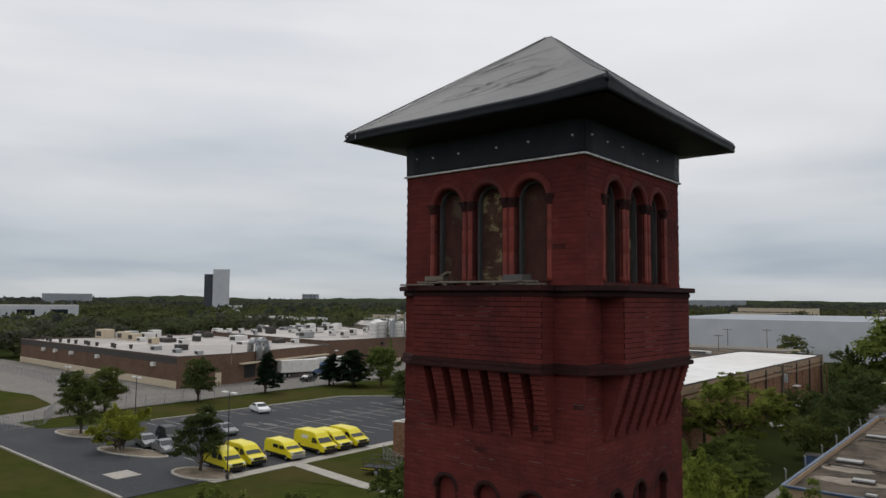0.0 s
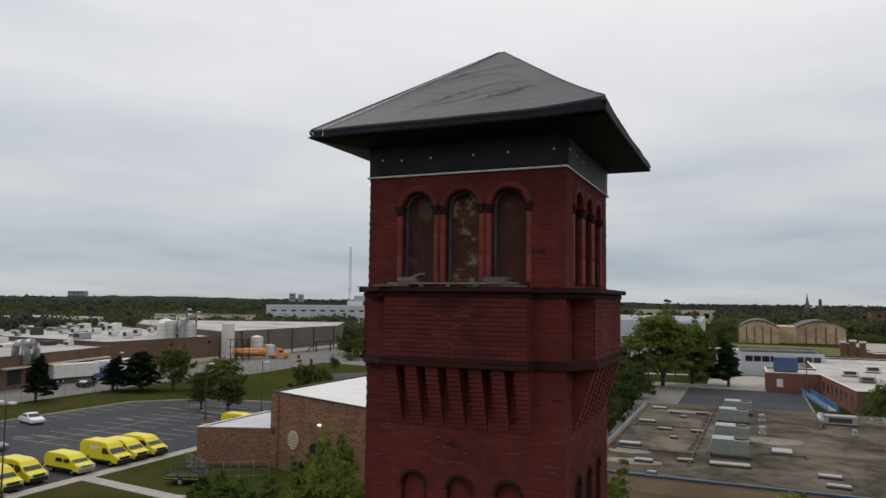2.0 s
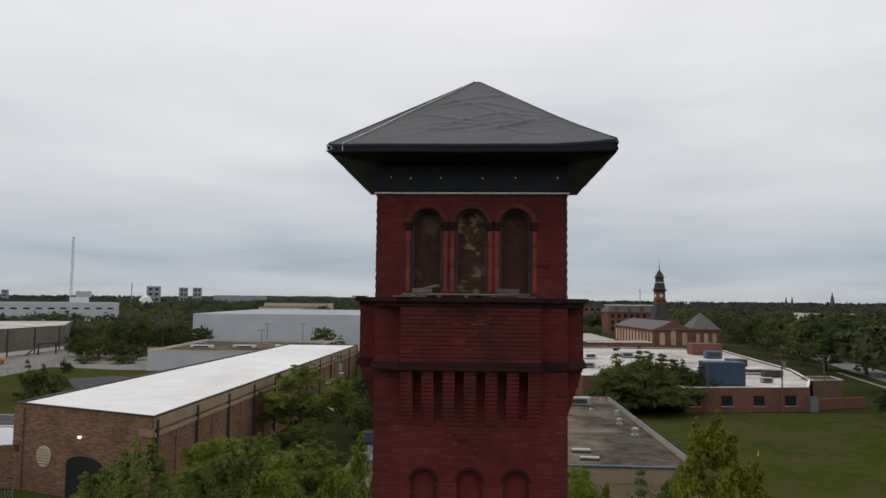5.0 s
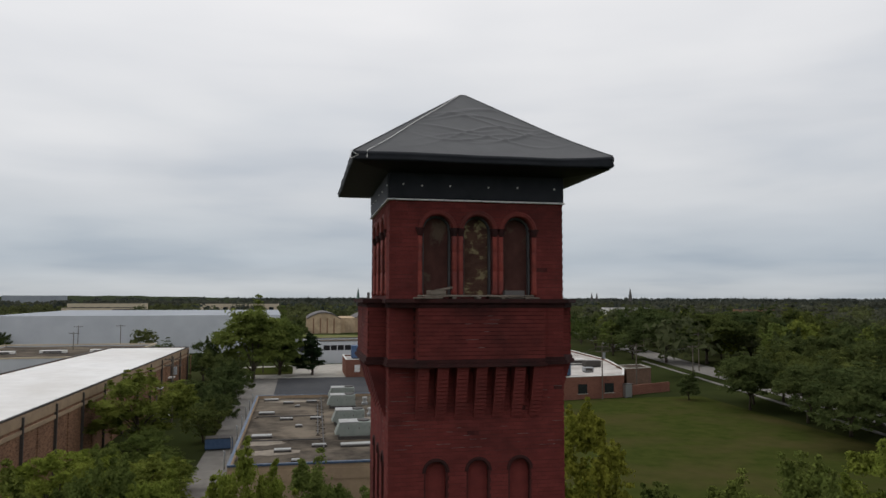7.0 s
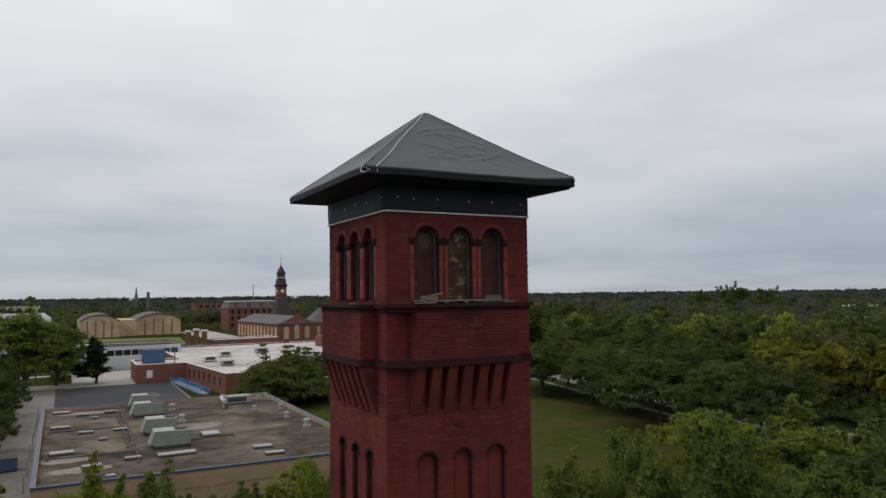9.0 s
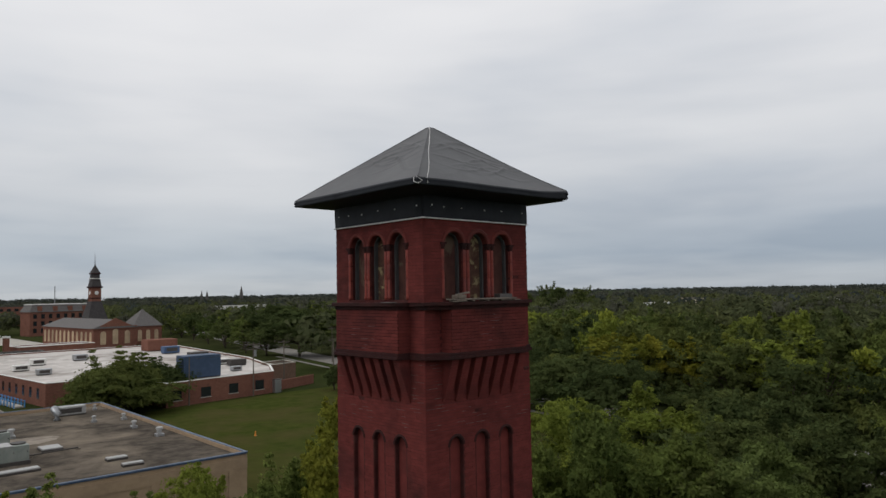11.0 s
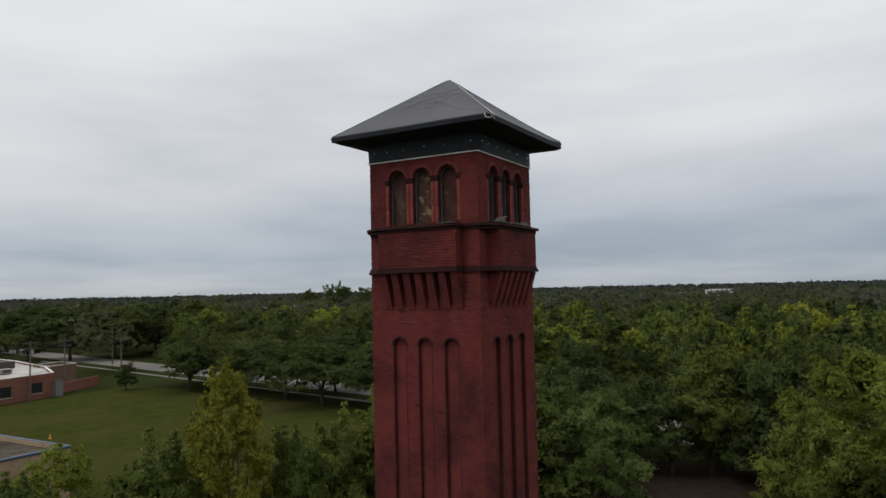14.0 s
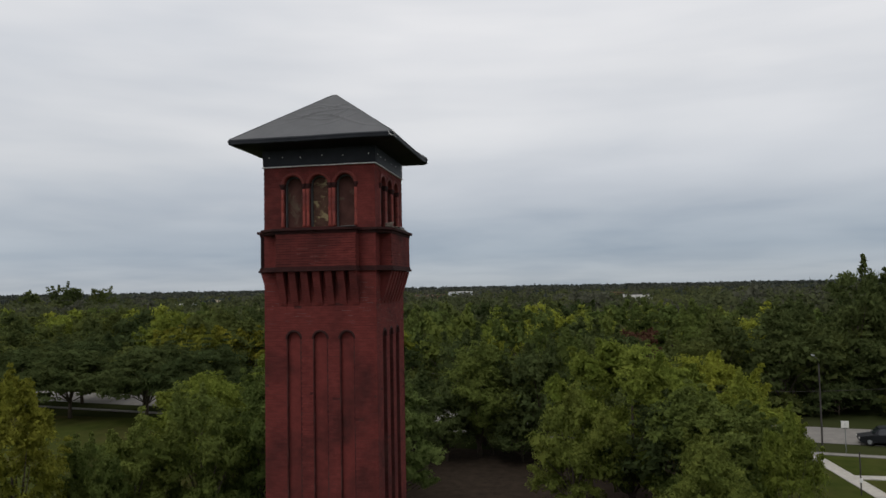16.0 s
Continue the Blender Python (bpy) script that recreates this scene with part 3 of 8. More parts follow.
# brickwork: every course stands a little proud of its joints
def courses(u0, u1, z0, z1, d, holes=(), seed=0, toothed=True, gap=0.0031):
    """Boxes of a running bond on a south face at y = -d, cut round the holes."""
    r = np.random.RandomState(seed)
    out = []
    n = int(round((z1 - z0) / COURSE))
    ch = (z1 - z0) / n
    for i in range(n):
        wide = gap * r.uniform(0.45, 2.1)
        za, zb = z0 + i * ch + wide, z0 + (i + 1) * ch - gap * 0.8
        u = u0 - (BRICK_L / 2 if i % 2 else 0.0)
        while u < u1:
            a, b = max(u, u0) + 0.45 * gap, min(u + BRICK_L, u1) - 0.45 * gap
            u += BRICK_L
            if b - a < 0.03:
                continue
            spans = [(a, b)]
            for c, rad, hb, hs in holes:
                zc = (za + zb) / 2
                if zb < hb or zc > hs + rad:
                    continue
                w = rad if zc <= hs else math.sqrt(max(rad * rad - (zc - hs) ** 2, 0))
                nxt = []
                for sa2, sb2 in spans:
                    if sb2 <= c - w or sa2 >= c + w:
                        nxt.append((sa2, sb2))
                    else:
                        if sa2 < c - w - 0.02:
                            nxt.append((sa2, c - w))
                        if sb2 > c + w + 0.02:
                            nxt.append((c + w, sb2))
                spans = nxt
            for sa2, sb2 in spans:
                p = r.normal(0, 0.0018) - (0.004 if r.uniform() < 0.02 else 0.0)
                dz = r.normal(0, 0.0011)
                end = toothed and i % 2 == 0
                lo_ = sa2 - (0.010 if end and abs(sa2 - u0) < 0.01 else 0)
                hi_ = sb2 + (0.010 if end and abs(sb2 - u1) < 0.01 else 0)
                out.append((lo_, hi_, -(d + p), -(d - 0.03), za + dz, zb + dz))
    return np.array(out)


def brick_mesh(name, rows, k, material, parent, label=""):
    lo, hi = rows[:, [0, 2, 4]], rows[:, [1, 3, 5]]
    v = lo[:, None] + CUBE[None] * (hi - lo)[:, None]
    v = v.reshape(-1, 3) @ np.array(ROT[k].to_3x3()).T
    f = (CUBE_F[[0, 1, 2, 3, 5]][None] + 8 * np.arange(len(rows))[:, None, None]).reshape(-1, 4)
    return tagged(arrays(name, v, f, material, parent, label), kind="stuff")

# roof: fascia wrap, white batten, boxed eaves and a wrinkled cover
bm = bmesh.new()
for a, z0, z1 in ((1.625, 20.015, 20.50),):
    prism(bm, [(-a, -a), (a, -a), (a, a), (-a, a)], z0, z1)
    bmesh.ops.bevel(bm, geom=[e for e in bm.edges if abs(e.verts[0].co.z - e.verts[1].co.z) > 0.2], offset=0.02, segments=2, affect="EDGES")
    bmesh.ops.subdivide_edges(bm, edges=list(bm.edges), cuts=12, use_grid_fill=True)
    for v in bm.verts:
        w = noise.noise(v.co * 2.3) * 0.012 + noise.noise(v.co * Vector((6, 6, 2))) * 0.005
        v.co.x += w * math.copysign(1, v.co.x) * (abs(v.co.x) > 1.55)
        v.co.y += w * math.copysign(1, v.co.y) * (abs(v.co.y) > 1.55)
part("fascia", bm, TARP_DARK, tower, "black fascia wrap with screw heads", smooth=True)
EAVE, Z_EAVE, Z_APEX = 2.30, 20.68, 22.41


def lifted(bm):
    """The folded cover stands up at the south-east corner of the eaves."""
    for v in bm.verts:
        near = max(0.0, 1 - math.hypot(v.co.x - 2.3, v.co.y + 2.3) / 1.5)
        v.co.z += 0.085 * near * near * (1.0 if v.co.z > 20.6 else 0.35)
    return bm


def lean(bm):
    """The peak stands a little off the middle of the tower."""
    for v in bm.verts:
        f = max(0.0, (v.co.z - Z_EAVE) / (Z_APEX - Z_EAVE))
        v.co.x += 0.075 * f
        v.co.y += 0.055 * f
    return lifted(bm)


for k in range(4):
    bm = bmesh.new()
    box(bm, -1.632, 1.632, -1.644, -1.60, 19.985, 20.012, 0.003)
    part("batten", on_face(bm, k), WHITE, tower, "thin white batten strip")
    rr = random.Random(k)
    for u in (-1.4, -1.02, -0.52, 0.16, 0.74, 1.4):
        bm = bmesh.new()
        uu, zz = u + rr.uniform(-0.05, 0.05), 20.26 + rr.uniform(-0.02, 0.02)
        tube(bm, [(uu, -1.622, zz), (uu, -1.645, zz)], [0.017, 0.013], 8)
        part("screw_cap", on_face(bm, k), OFFWHITE, tower, "pale screw cap")
    for u in np.linspace(-1.5, 1.5, 11):
        bm = bmesh.new()
        uu = u + rr.uniform(-0.06, 0.06)
        box(bm, uu - 0.012, uu + 0.012, -1.652, -1.643, 19.985, 20.015)
        part("batten_clip", on_face(bm, k), STEEL, tower)
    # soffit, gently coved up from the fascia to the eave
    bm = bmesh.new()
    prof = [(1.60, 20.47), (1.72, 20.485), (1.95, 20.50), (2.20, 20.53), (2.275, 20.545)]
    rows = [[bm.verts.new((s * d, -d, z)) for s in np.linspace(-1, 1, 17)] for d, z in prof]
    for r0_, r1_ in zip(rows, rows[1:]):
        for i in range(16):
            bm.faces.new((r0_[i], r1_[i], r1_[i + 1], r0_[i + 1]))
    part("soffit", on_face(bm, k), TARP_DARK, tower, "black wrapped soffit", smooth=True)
    # eave edge: the cover rolled round the boards
    bm = bmesh.new()
    prof = [(2.275, 20.545), (2.30, 20.55), (2.318, 20.58), (2.30, 20.615), (2.318, 20.645), (2.318, 20.675), (2.295, 20.70)]
    rows = [[bm.verts.new((s * d, -d + 0.012 * noise.noise(Vector((s * 4 + k * 9, z * 5, 0))), z + 0.014 * noise.noise(Vector((s * 2.6 + k * 7, 3.3, k)))))
             for s in np.linspace(-1, 1, 41)] for d, z in prof]
    for r0_, r1_ in zip(rows, rows[1:]):
        for i in range(40):
            bm.faces.new((r0_[i], r1_[i], r1_[i + 1], r0_[i + 1]))
    part("eave_edge", lifted(on_face(bm, k)), TARP_DARK, tower, "rolled black eave edge", smooth=True)
    # roof slope with folds of the loose cover
    bm = bmesh.new()
    n = 84
    fold = [(rr.uniform(-0.5, 0.6), rr.uniform(0.25, 0.75), rr.uniform(-0.5, 0.5), rr.uniform(0.3, 0.7)) for _ in range(11)]
    grid = []
    for i in range(n + 1):
        t = i / n
        row = []
        for j in range(n + 1):
            s = 2 * j / n - 1
            half = EAVE * (1 - t) + 0.055 * t
            x, z = s * half, Z_EAVE + 0.015 + (Z_APEX - Z_EAVE - 0.02) * t
            inside = (1 - s * s) * math.sin(math.pi * min(1, t * 1.02))
            h = -0.05 * inside + 0.03 * inside * noise.noise(Vector((x * 1.3, t * 2.4, k * 5)))
            for fx, ft, sl, ln in fold:
                q = (t - ft) - sl * (x / 2.3 - fx) * 0.55 - 0.09 * math.sin(x * 2.2 + fx * 9)
                along = math.exp(-((x / 2.3 - fx) / ln) ** 2)
                h += 0.024 * math.exp(-(q / 0.0125) ** 2) * along * inside ** 0.5
            row.append(bm.verts.new((x, -half, z)) if abs(s) == 1 else bm.verts.new((x, -half - 0.6 * h, z + 0.8 * h)))
        grid.append(row)
    for a, b in zip(grid, grid[1:]):
        for j in range(n):
            bm.faces.new((a[j], a[j + 1], b[j + 1], b[j]))
    part("roof_cover", lean(on_face(bm, k)), TARP, tower, "wrinkled dark grey roof cover", smooth=True)
bm = bmesh.new()
prism(bm, [(-0.057, -0.057), (0.057, -0.057), (0.057, 0.057), (-0.057, 0.057)], Z_APEX - 0.03, Z_APEX + 0.004)
part("roof_tip", lean(bm), TARP, tower)


def on_slope(x, t, lift=0.012):
    half = EAVE * (1 - t) + 0.055 * t
    return Vector((x * half, -half - 0.5 * lift, Z_EAVE + 0.015 + (Z_APEX - Z_EAVE - 0.02) * t + lift))


bm = bmesh.new()
pts = [on_slope(-0.90 + 0.03 * t + 0.012 * math.sin(9 * t), t, 0.014) for t in np.linspace(0.0, 1.0, 26)]
tube(bm, [Vector((-2.07, -2.325, 20.58))] + pts, 0.007, 6)
part("seam_cord", lean(bm), WHITE, tower, "thin white cord down the roof slope")
bm = bmesh.new()
tube(bm, [(-2.34, -2.30, 20.69), (-2.22, -2.345, 20.615), (-2.33, -2.335, 20.56), (-2.345, -2.22, 20.60), (-2.31, -2.19, 20.69)], 0.008, 6)
part("corner_cord", bm, WHITE, tower, "white cord tied round the eave corner")
for sx, sy in ((-1, -1), (1, -1), (1, 1), (-1, 1)):
    bm = bmesh.new()
    bmesh.ops.create_icosphere(bm, subdivisions=2, radius=0.045, matrix=Matrix.Translation((sx * 2.29, sy * 2.29, 20.635)) @ Matrix.Diagonal((1, 1, 0.85, 1)))
    for v in bm.verts:
        v.co += Vector((sx, sy, 0)) * 0.02 * noise.noise(v.co * 12)
    part("eave_knot", lifted(bm), TARP_DARK, tower, "folded corner of the roof cover", smooth=True)
for a in (0, 1, 2, 3):
    sx, sy = ((-1, -1), (1, -1), (1, 1), (-1, 1))[a]
    bm = bmesh.new()
    tube(bm, [(sx * (EAVE * (1 - t) + 0.055 * t), sy * (EAVE * (1 - t) + 0.055 * t), Z_EAVE + 0.018 + (Z_APEX - Z_EAVE - 0.02) * t) for t in np.linspace(0, 1, 20)], 0.011, 6)
    part("hip_roll", lean(bm), TARP, tower, smooth=True)

# ---- ground ----
bm = bmesh.new()
rings_ = [0, 120, 260, 420, 700, 1200, 2200, 4600]
prev = None
for r in rings_:
    if r == 0:
        cur = [bm.verts.new((0, 0, 0))]
    else:
        cur = [bm.verts.new((r * math.cos(a), r * math.sin(a), 0)) for a in np.linspace(0, 2 * math.pi, 96, endpoint=False)]
    if prev is not None:
        for i in range(96):
            j = (i + 1) % 96
            bm.faces.new((prev[0], cur[i], cur[j]) if len(prev) == 1 else (prev[i], cur[i], cur[j], prev[j]))
    prev = cur
tagged(part("ground", bm, GROUND), "rough green ground reaching to the horizon", "ground", kind="structure")

sheet("lawn", [(18.8, 20), (64, 22), (67, 60), (70, 108), (58, 108), (34, 106), (18.8, 100)], 0.03, GRASS, "wide mown green field with a worn patch", "lawn")
sheet("lawn", [(-125, -10), (-26, -10), (-26, 46), (-57, 33), (-57, 21.7), (-90, 22.7), (-125, 16)], 0.03, GRASS, "mown grass beside the driveway", "lawn")
sheet("lawn", [(-57, 33), (-27, 46), (-44, 53), (-56, 60)], 0.034, GRASS, "mown grass by the footpath", "lawn")
sheet("lawn", [(-107, 30), (-98.7, 30.7), (-94.2, 44), (-93, 80), (-85, 90), (-60, 93), (-44, 100), (-44, 157), (-88, 158), (-107, 162), (-104.5, 132), (-105, 121), (-108, 108), (-107, 60)], 0.055, GRASS, "grass strip round the car park", "lawn")
sheet("car_park", [(-140, 8), (-90, 22.7), (-57.5, 21.7), (-57.5, 57), (-44, 57), (-44, 91), (-72, 91.2), (-85, 88.5), (-93, 80), (-94.2, 43.6), (-98.7, 30.7), (-125, 24)], 0.05, ASPHALT, "dark asphalt car park with faded bay lines", "car park")
sheet("road", [(-260, 38), (-140, 42), (-111, 32), (-108.5, 60), (-110, 108), (-95, 140), (-92, 150), (-128, 160), (-134, 120), (-128, 70), (-128, 58), (-260, 58)], 0.045, ROAD, "pale worn concrete service road", "road")
sheet("yard", [(-260, 16), (-140, 18), (-99, 28.6), (-107.5, 36), (-109, 60), (-111, 67), (-125, 65), (-260, 68)], 0.038, ROAD, "wide cracked concrete yard before the factory", "yard")
sheet("lawn", [(-115.5, 31), (-117, 36), (-121, 40.5), (-136, 43), (-150, 41), (-158, 34), (-138, 30)], 0.06, GRASS, "rough grass island in the concrete yard", "lawn")
sheet("road", [(-160, 120), (-92, 120), (-80, 150), (-60, 200), (-100, 240), (-160, 210)], 0.04, ROAD, "pale concrete yard in front of the works", "yard")


sheet("car_park", [(-90, 136), (-82, 145), (-66, 138), (-70, 124), (-78, 123)], 0.07, ASPHALT, "small patch of worn asphalt in the grass", "car park")


def band(name, line, width, z, material, label, category, kind="structure", thick=0.0):
    """A strip along a line of points."""
    left, right = [], []
    for i, p in enumerate(line):
        a, b = Vector(line[max(i - 1, 0)]), Vector(line[min(i + 1, len(line) - 1)])
        d = (b - a).normalized()
        n = Vector((-d.y, d.x)) * width / 2
        left.append(tuple(Vector(p) + n))
        right.append(tuple(Vector(p) - n))
    return sheet(name, right + left[::-1], z, material, label, category, kind, thick)


band("footpath", [(-57, 30), (-56.8, 57)], 1.6, 0.09, CONCRETE, "pale concrete footpath along the parked vans", "footpath", thick=0.09)
band("footpath", [(-57, 40.5), (-44.3, 39.0), (-34, 40)], 1.5, 0.08, CONCRETE, "pale concrete footpath across the lawn", "footpath", thick=0.08)
band("street", [(45, -120), (62, -34), (79, 50), (102, 175), (118, 250), (150, 400)], 8.6, 0.05, ROAD, "pale grey street behind a row of trees", "street")
band("pavement", [(37, -120), (52.5, -34), (70.5, 52), (94, 178)], 1.0, 0.09, ROAD, "pale concrete pavement beside the street", "pavement", thick=0.09)
sheet("lawn", [(37, -20), (55, -22), (50, -60), (30, -60)], 0.034, GRASS, "mown verge beside the street", "lawn")
sheet("yard", [(-14, 30), (-9.2, 30), (-9.2, 90), (14, 90), (14, 151), (-17, 151), (-14, 90)], 0.04, ROAD, "cracked concrete service lane", "yard")
band("kerb", [(-8.4, 152.4), (14.2, 152.0)], 1.6, 0.12, CONCRETE, "pale concrete kerb strip behind the asphalt", "kerb", thick=0.12)
sheet("car_park", [(-8, 90), (13.6, 90), (13.6, 151.4), (-8, 151.4)], 0.06, ASPHALT, "small grey asphalt car park with faded lines", "car park")
sheet("clearing", [(22, -17), (50, -17), (54, 16), (24, 16)], 0.03, SOIL, "bare brown soil clearing under trees", "clearing")


# ---- buildings ----
def ccw(pts):
    a = sum(x0 * y1 - x1 * y0 for (x0, y0), (x1, y1) in zip(pts, pts[1:] + pts[:1]))
    return list(pts) if a > 0 else list(pts)[::-1]


def inset(pts, d):
    out = []
    n = len(pts)
    for i in range(n):
        p, a, b = Vector(pts[i]), Vector(pts[i - 1]), Vector(pts[(i + 1) % n])
        e0, e1 = (p - a).normalized(), (b - p).normalized()
        n0, n1 = Vector((-e0.y, e0.x)), Vector((-e1.y, e1.x))
        m = (n0 + n1)
        m = m / max(m.dot(n0), 0.3)
        out.append(tuple(p + m * d))
    return out


def building(name, label, pts, h, wall, roof, category="building", cap=None, cap_h=0.25, cap_w=0.35, lip=0.45, roof_label=""):
    """A flat-roofed building: each wall, a sunken roof deck and a coping round the edge."""
    pts = ccw(pts)
    b = thing(name, label, category)
    n = len(pts)
    inn = inset(pts, 0.3)
    for i in range(n):
        bm = bmesh.new()
        q = [pts[i], pts[(i + 1) % n], inn[(i + 1) % n], inn[i]]
        prism(bm, q, 0, h)
        part("wall", bm, wall, b)
    bm = bmesh.new()
    prism(bm, inset(pts, 0.28), h - lip - 0.3, h - lip)
    part("roof", bm, roof, b, roof_label)
    if cap:
        o, ii = inset(pts, -0.05), inset(pts, cap_w)
        for i in range(n):
            bm = bmesh.new()
            j = (i + 1) % n
            prism(bm, [o[i], o[j], ii[j], ii[i]], h + 0.002, h + cap_h)
            part("coping", bm, cap, b)
    return b


def wall_boxes(b, name, p0, p1, spans, z0, z1, material, out=0.04, deep=0.05, label=""):
    """Flat parts on the wall from p0 to p1 (outside to the right of the way): spans of metres along it."""
    p0, p1 = Vector(p0), Vector(p1)
    d = (p1 - p0).normalized()
    n = Vector((d.y, -d.x))
    for a, c in spans:
        q = [p0 + d * a + n * out, p0 + d * c + n * out, p0 + d * c - n * deep, p0 + d * a - n * deep]
        bm = bmesh.new()
        prism(bm, [tuple(v) for v in q], z0, z1)
        part(name, bm, material, b, label)


# long shed with a white roof
SH = [(-27.2, 46.3), (-25.8, 141.0), (-41.0, 141.0), (-43.5, 52.7)]
shed = building("brick_shed", "long tan brick shed with a smooth white membrane roof", SH, 7.9, TANBRICK, WHITEROOF, cap=DARKMETAL, cap_h=0.16, cap_w=0.14, lip=0.02)
annex = building("shed_annex", "low tan brick annex with a pale sloping roof", [(-51.2, 49.9), (-43.6, 52.8), (-43.3, 62), (-51.2, 62)], 4.0, TANBRICK, METALWALL, cap=OFFWHITE, cap_h=0.1, cap_w=0.2, lip=0.05)
# flat ballast roof with a blue coping
flat = building("flat_roofed_building", "low tan building with a stained ballast roof and pale blue coping", [(-8.8, 46.6), (18.4, 46.2), (18.6, 88.2), (-9.0, 88.2)], 4.65, TAN, GRAVELROOF, cap=PALEBLUE, cap_h=0.08, cap_w=0.2, lip=0.35)
# brown factory
fac = building("factory", "long low brown brick factory with a pale roof full of vents", [(-212, 67.6), (-125.2, 65.2), (-125.0, 79), (-133.2, 111.5), (-138, 113.4), (-204, 119)], 6.3, BROWNBRICK, PALEROOF, cap=DARKMETAL, cap_h=0.1, lip=0.3)
facn = building("factory_wing", "long brown brick factory wing with a pale vented roof", [(-137.5, 114), (-136.4, 152.5), (-218, 190), (-206, 120)], 7.0, BROWNBRICK, PALEROOF, cap=DARKMETAL, cap_h=0.1, lip=0.3)
works = building("works_hall", "long tan works hall with a bright flat roof", [(-137.6, 155.5), (-137.6, 219), (-160, 262), (-244, 228), (-204, 186)], 8.0, TANGREY, PATCHROOF, cap=DARKMETAL, cap_h=0.1, lip=0.2)
# red brick school-like block
red = building("red_brick_building", "low red brick building with a patched white flat roof", [(34, 106.3), (55.4, 109.3), (61, 121), (66.3, 141), (69, 172), (72, 205), (17, 205), (17, 165), (7, 165), (7, 151), (17, 151), (20, 123), (33, 123)], 4.0, REDBRICK, PATCHROOF, cap=OFFWHITE, cap_h=0.1, lip=0.3)
ware = building("warehouse", "huge pale grey metal warehouse", [(-97, 226), (-10, 232), (-14, 330), (-105, 330)], 12.3, METALWALL, GREYROOF, lip=0.0)


# ---- trees ----
def leaf_cloud(centres, radii, per, size, rs, flat=0.75, up=0.35, few=6, ruffle=0.32, narrow=0.42, hearts=None):
    """Small leaves scattered in the outer part of each uneven clump, turned outwards and up, over a few larger inner ones."""
    vs, ns = [], []
    mid = np.asarray(centres).mean(0)
    span = max(0.5, np.ptp(np.asarray(centres)[:, 2]))
    n = per + few
    for i, (c, r) in enumerate(zip(centres, radii)):
        d = rs.normal(size=(n, 3))
        d /= np.linalg.norm(d, axis=1)[:, None]
        d[:, 2] = np.where(d[:, 2] < -0.35, -d[:, 2], d[:, 2])
        far = np.concatenate([rs.uniform(0.25, 1.45, per) ** 0.8, np.full(few, 0.5)])
        # each clump is drawn out along a twig of its own
        twig = rs.normal(size=3) * np.array([1, 1, 0.6]) + np.array([0, 0, 0.25])
        twig /= np.linalg.norm(twig)
        pos = d * far[:, None] * np.array([1, 1, flat])
        pos = pos + twig * (pos @ twig)[:, None] * 0.45
        pos = np.asarray(c) + pos * r
        jit = np.concatenate([np.full(per, 0.6), np.full(few, 0.15)])[:, None]
        nrm = d * 0.7 + rs.normal(size=(n, 3)) * jit + np.array([0, 0, up])
        nrm /= np.linalg.norm(nrm, axis=1)[:, None]
        tip = 0.6 * d + 0.8 * rs.normal(size=(n, 3)) + np.array([0, 0, 0.1])
        a = tip - nrm * (tip * nrm).sum(1)[:, None]
        a /= np.linalg.norm(a, axis=1)[:, None]
        b = np.cross(nrm, a)
        out = 0.7 * (pos - mid) / span + 0.45 * d + 0.3 * nrm + np.array([0, 0, 0.2])
        if hearts is not None:
            bough = pos - hearts[i]
            out = 0.55 * out + 1.1 * bough / np.linalg.norm(bough, axis=1)[:, None]
        out /= np.linalg.norm(out, axis=1)[:, None]
        b *= -np.sign((np.cross(a, b) * out).sum(1) + 1e-9)[:, None]
        soft = out + ruffle * rs.normal(size=(n, 3)) * np.concatenate([np.ones(per), np.full(few, 0.2)])[:, None]
        soft /= np.linalg.norm(soft, axis=1)[:, None]
        s = np.concatenate([size * rs.uniform(0.6, 1.4, per), np.full(few, 0.62 * r)])[:, None]
        w = np.concatenate([np.full(per, narrow), np.full(few, 0.5)])[:, None]
        q = np.stack([pos - b * s * w - a * s * 0.5, pos + b * s * w - a * s * 0.5, pos + a * s * 0.85], 1)
        vs.append(q)
        ns.append(np.repeat(soft, 3, 0))
    return np.concatenate(vs).reshape(-1, 3), np.concatenate(ns)


def profile(shape, t):
    """Width of a crown at the part t of its height."""
    if shape == "round":
        return math.sqrt(max(0.04, 1 - (2 * t - 0.85) ** 2 / 1.45))
    if shape == "dome":
        return math.sqrt(max(0.03, 1 - t ** 2.2))
    if shape == "flat":
        return 0.45 + 0.55 * math.sin(math.pi * min(1, 0.25 + 0.75 * t)) if t < 0.85 else 0.6
    if shape == "cone":
        return max(0.08, 1 - t) ** 0.85
    return max(0.12, math.sin(math.pi * (0.12 + 0.83 * t))) ** 0.8


def simple_clumps(rs, h, w, base, count):
    """Clumps of a far crown."""
    cs, rr = [], []
    for i in range(count):
        t = (i + rs.uniform(0.1, 0.9)) / count
        a, prof = rs.uniform(0, 2 * math.pi), profile("round", t)
        r = w * prof * math.sqrt(rs.uniform(0.18, 1.0))
        cs.append((r * math.cos(a), r * math.sin(a), base + (h - base) * t))
        rr.append(w * rs.uniform(0.20, 0.36) * (0.7 + 0.5 * prof))
    return np.array(cs), np.array(rr)


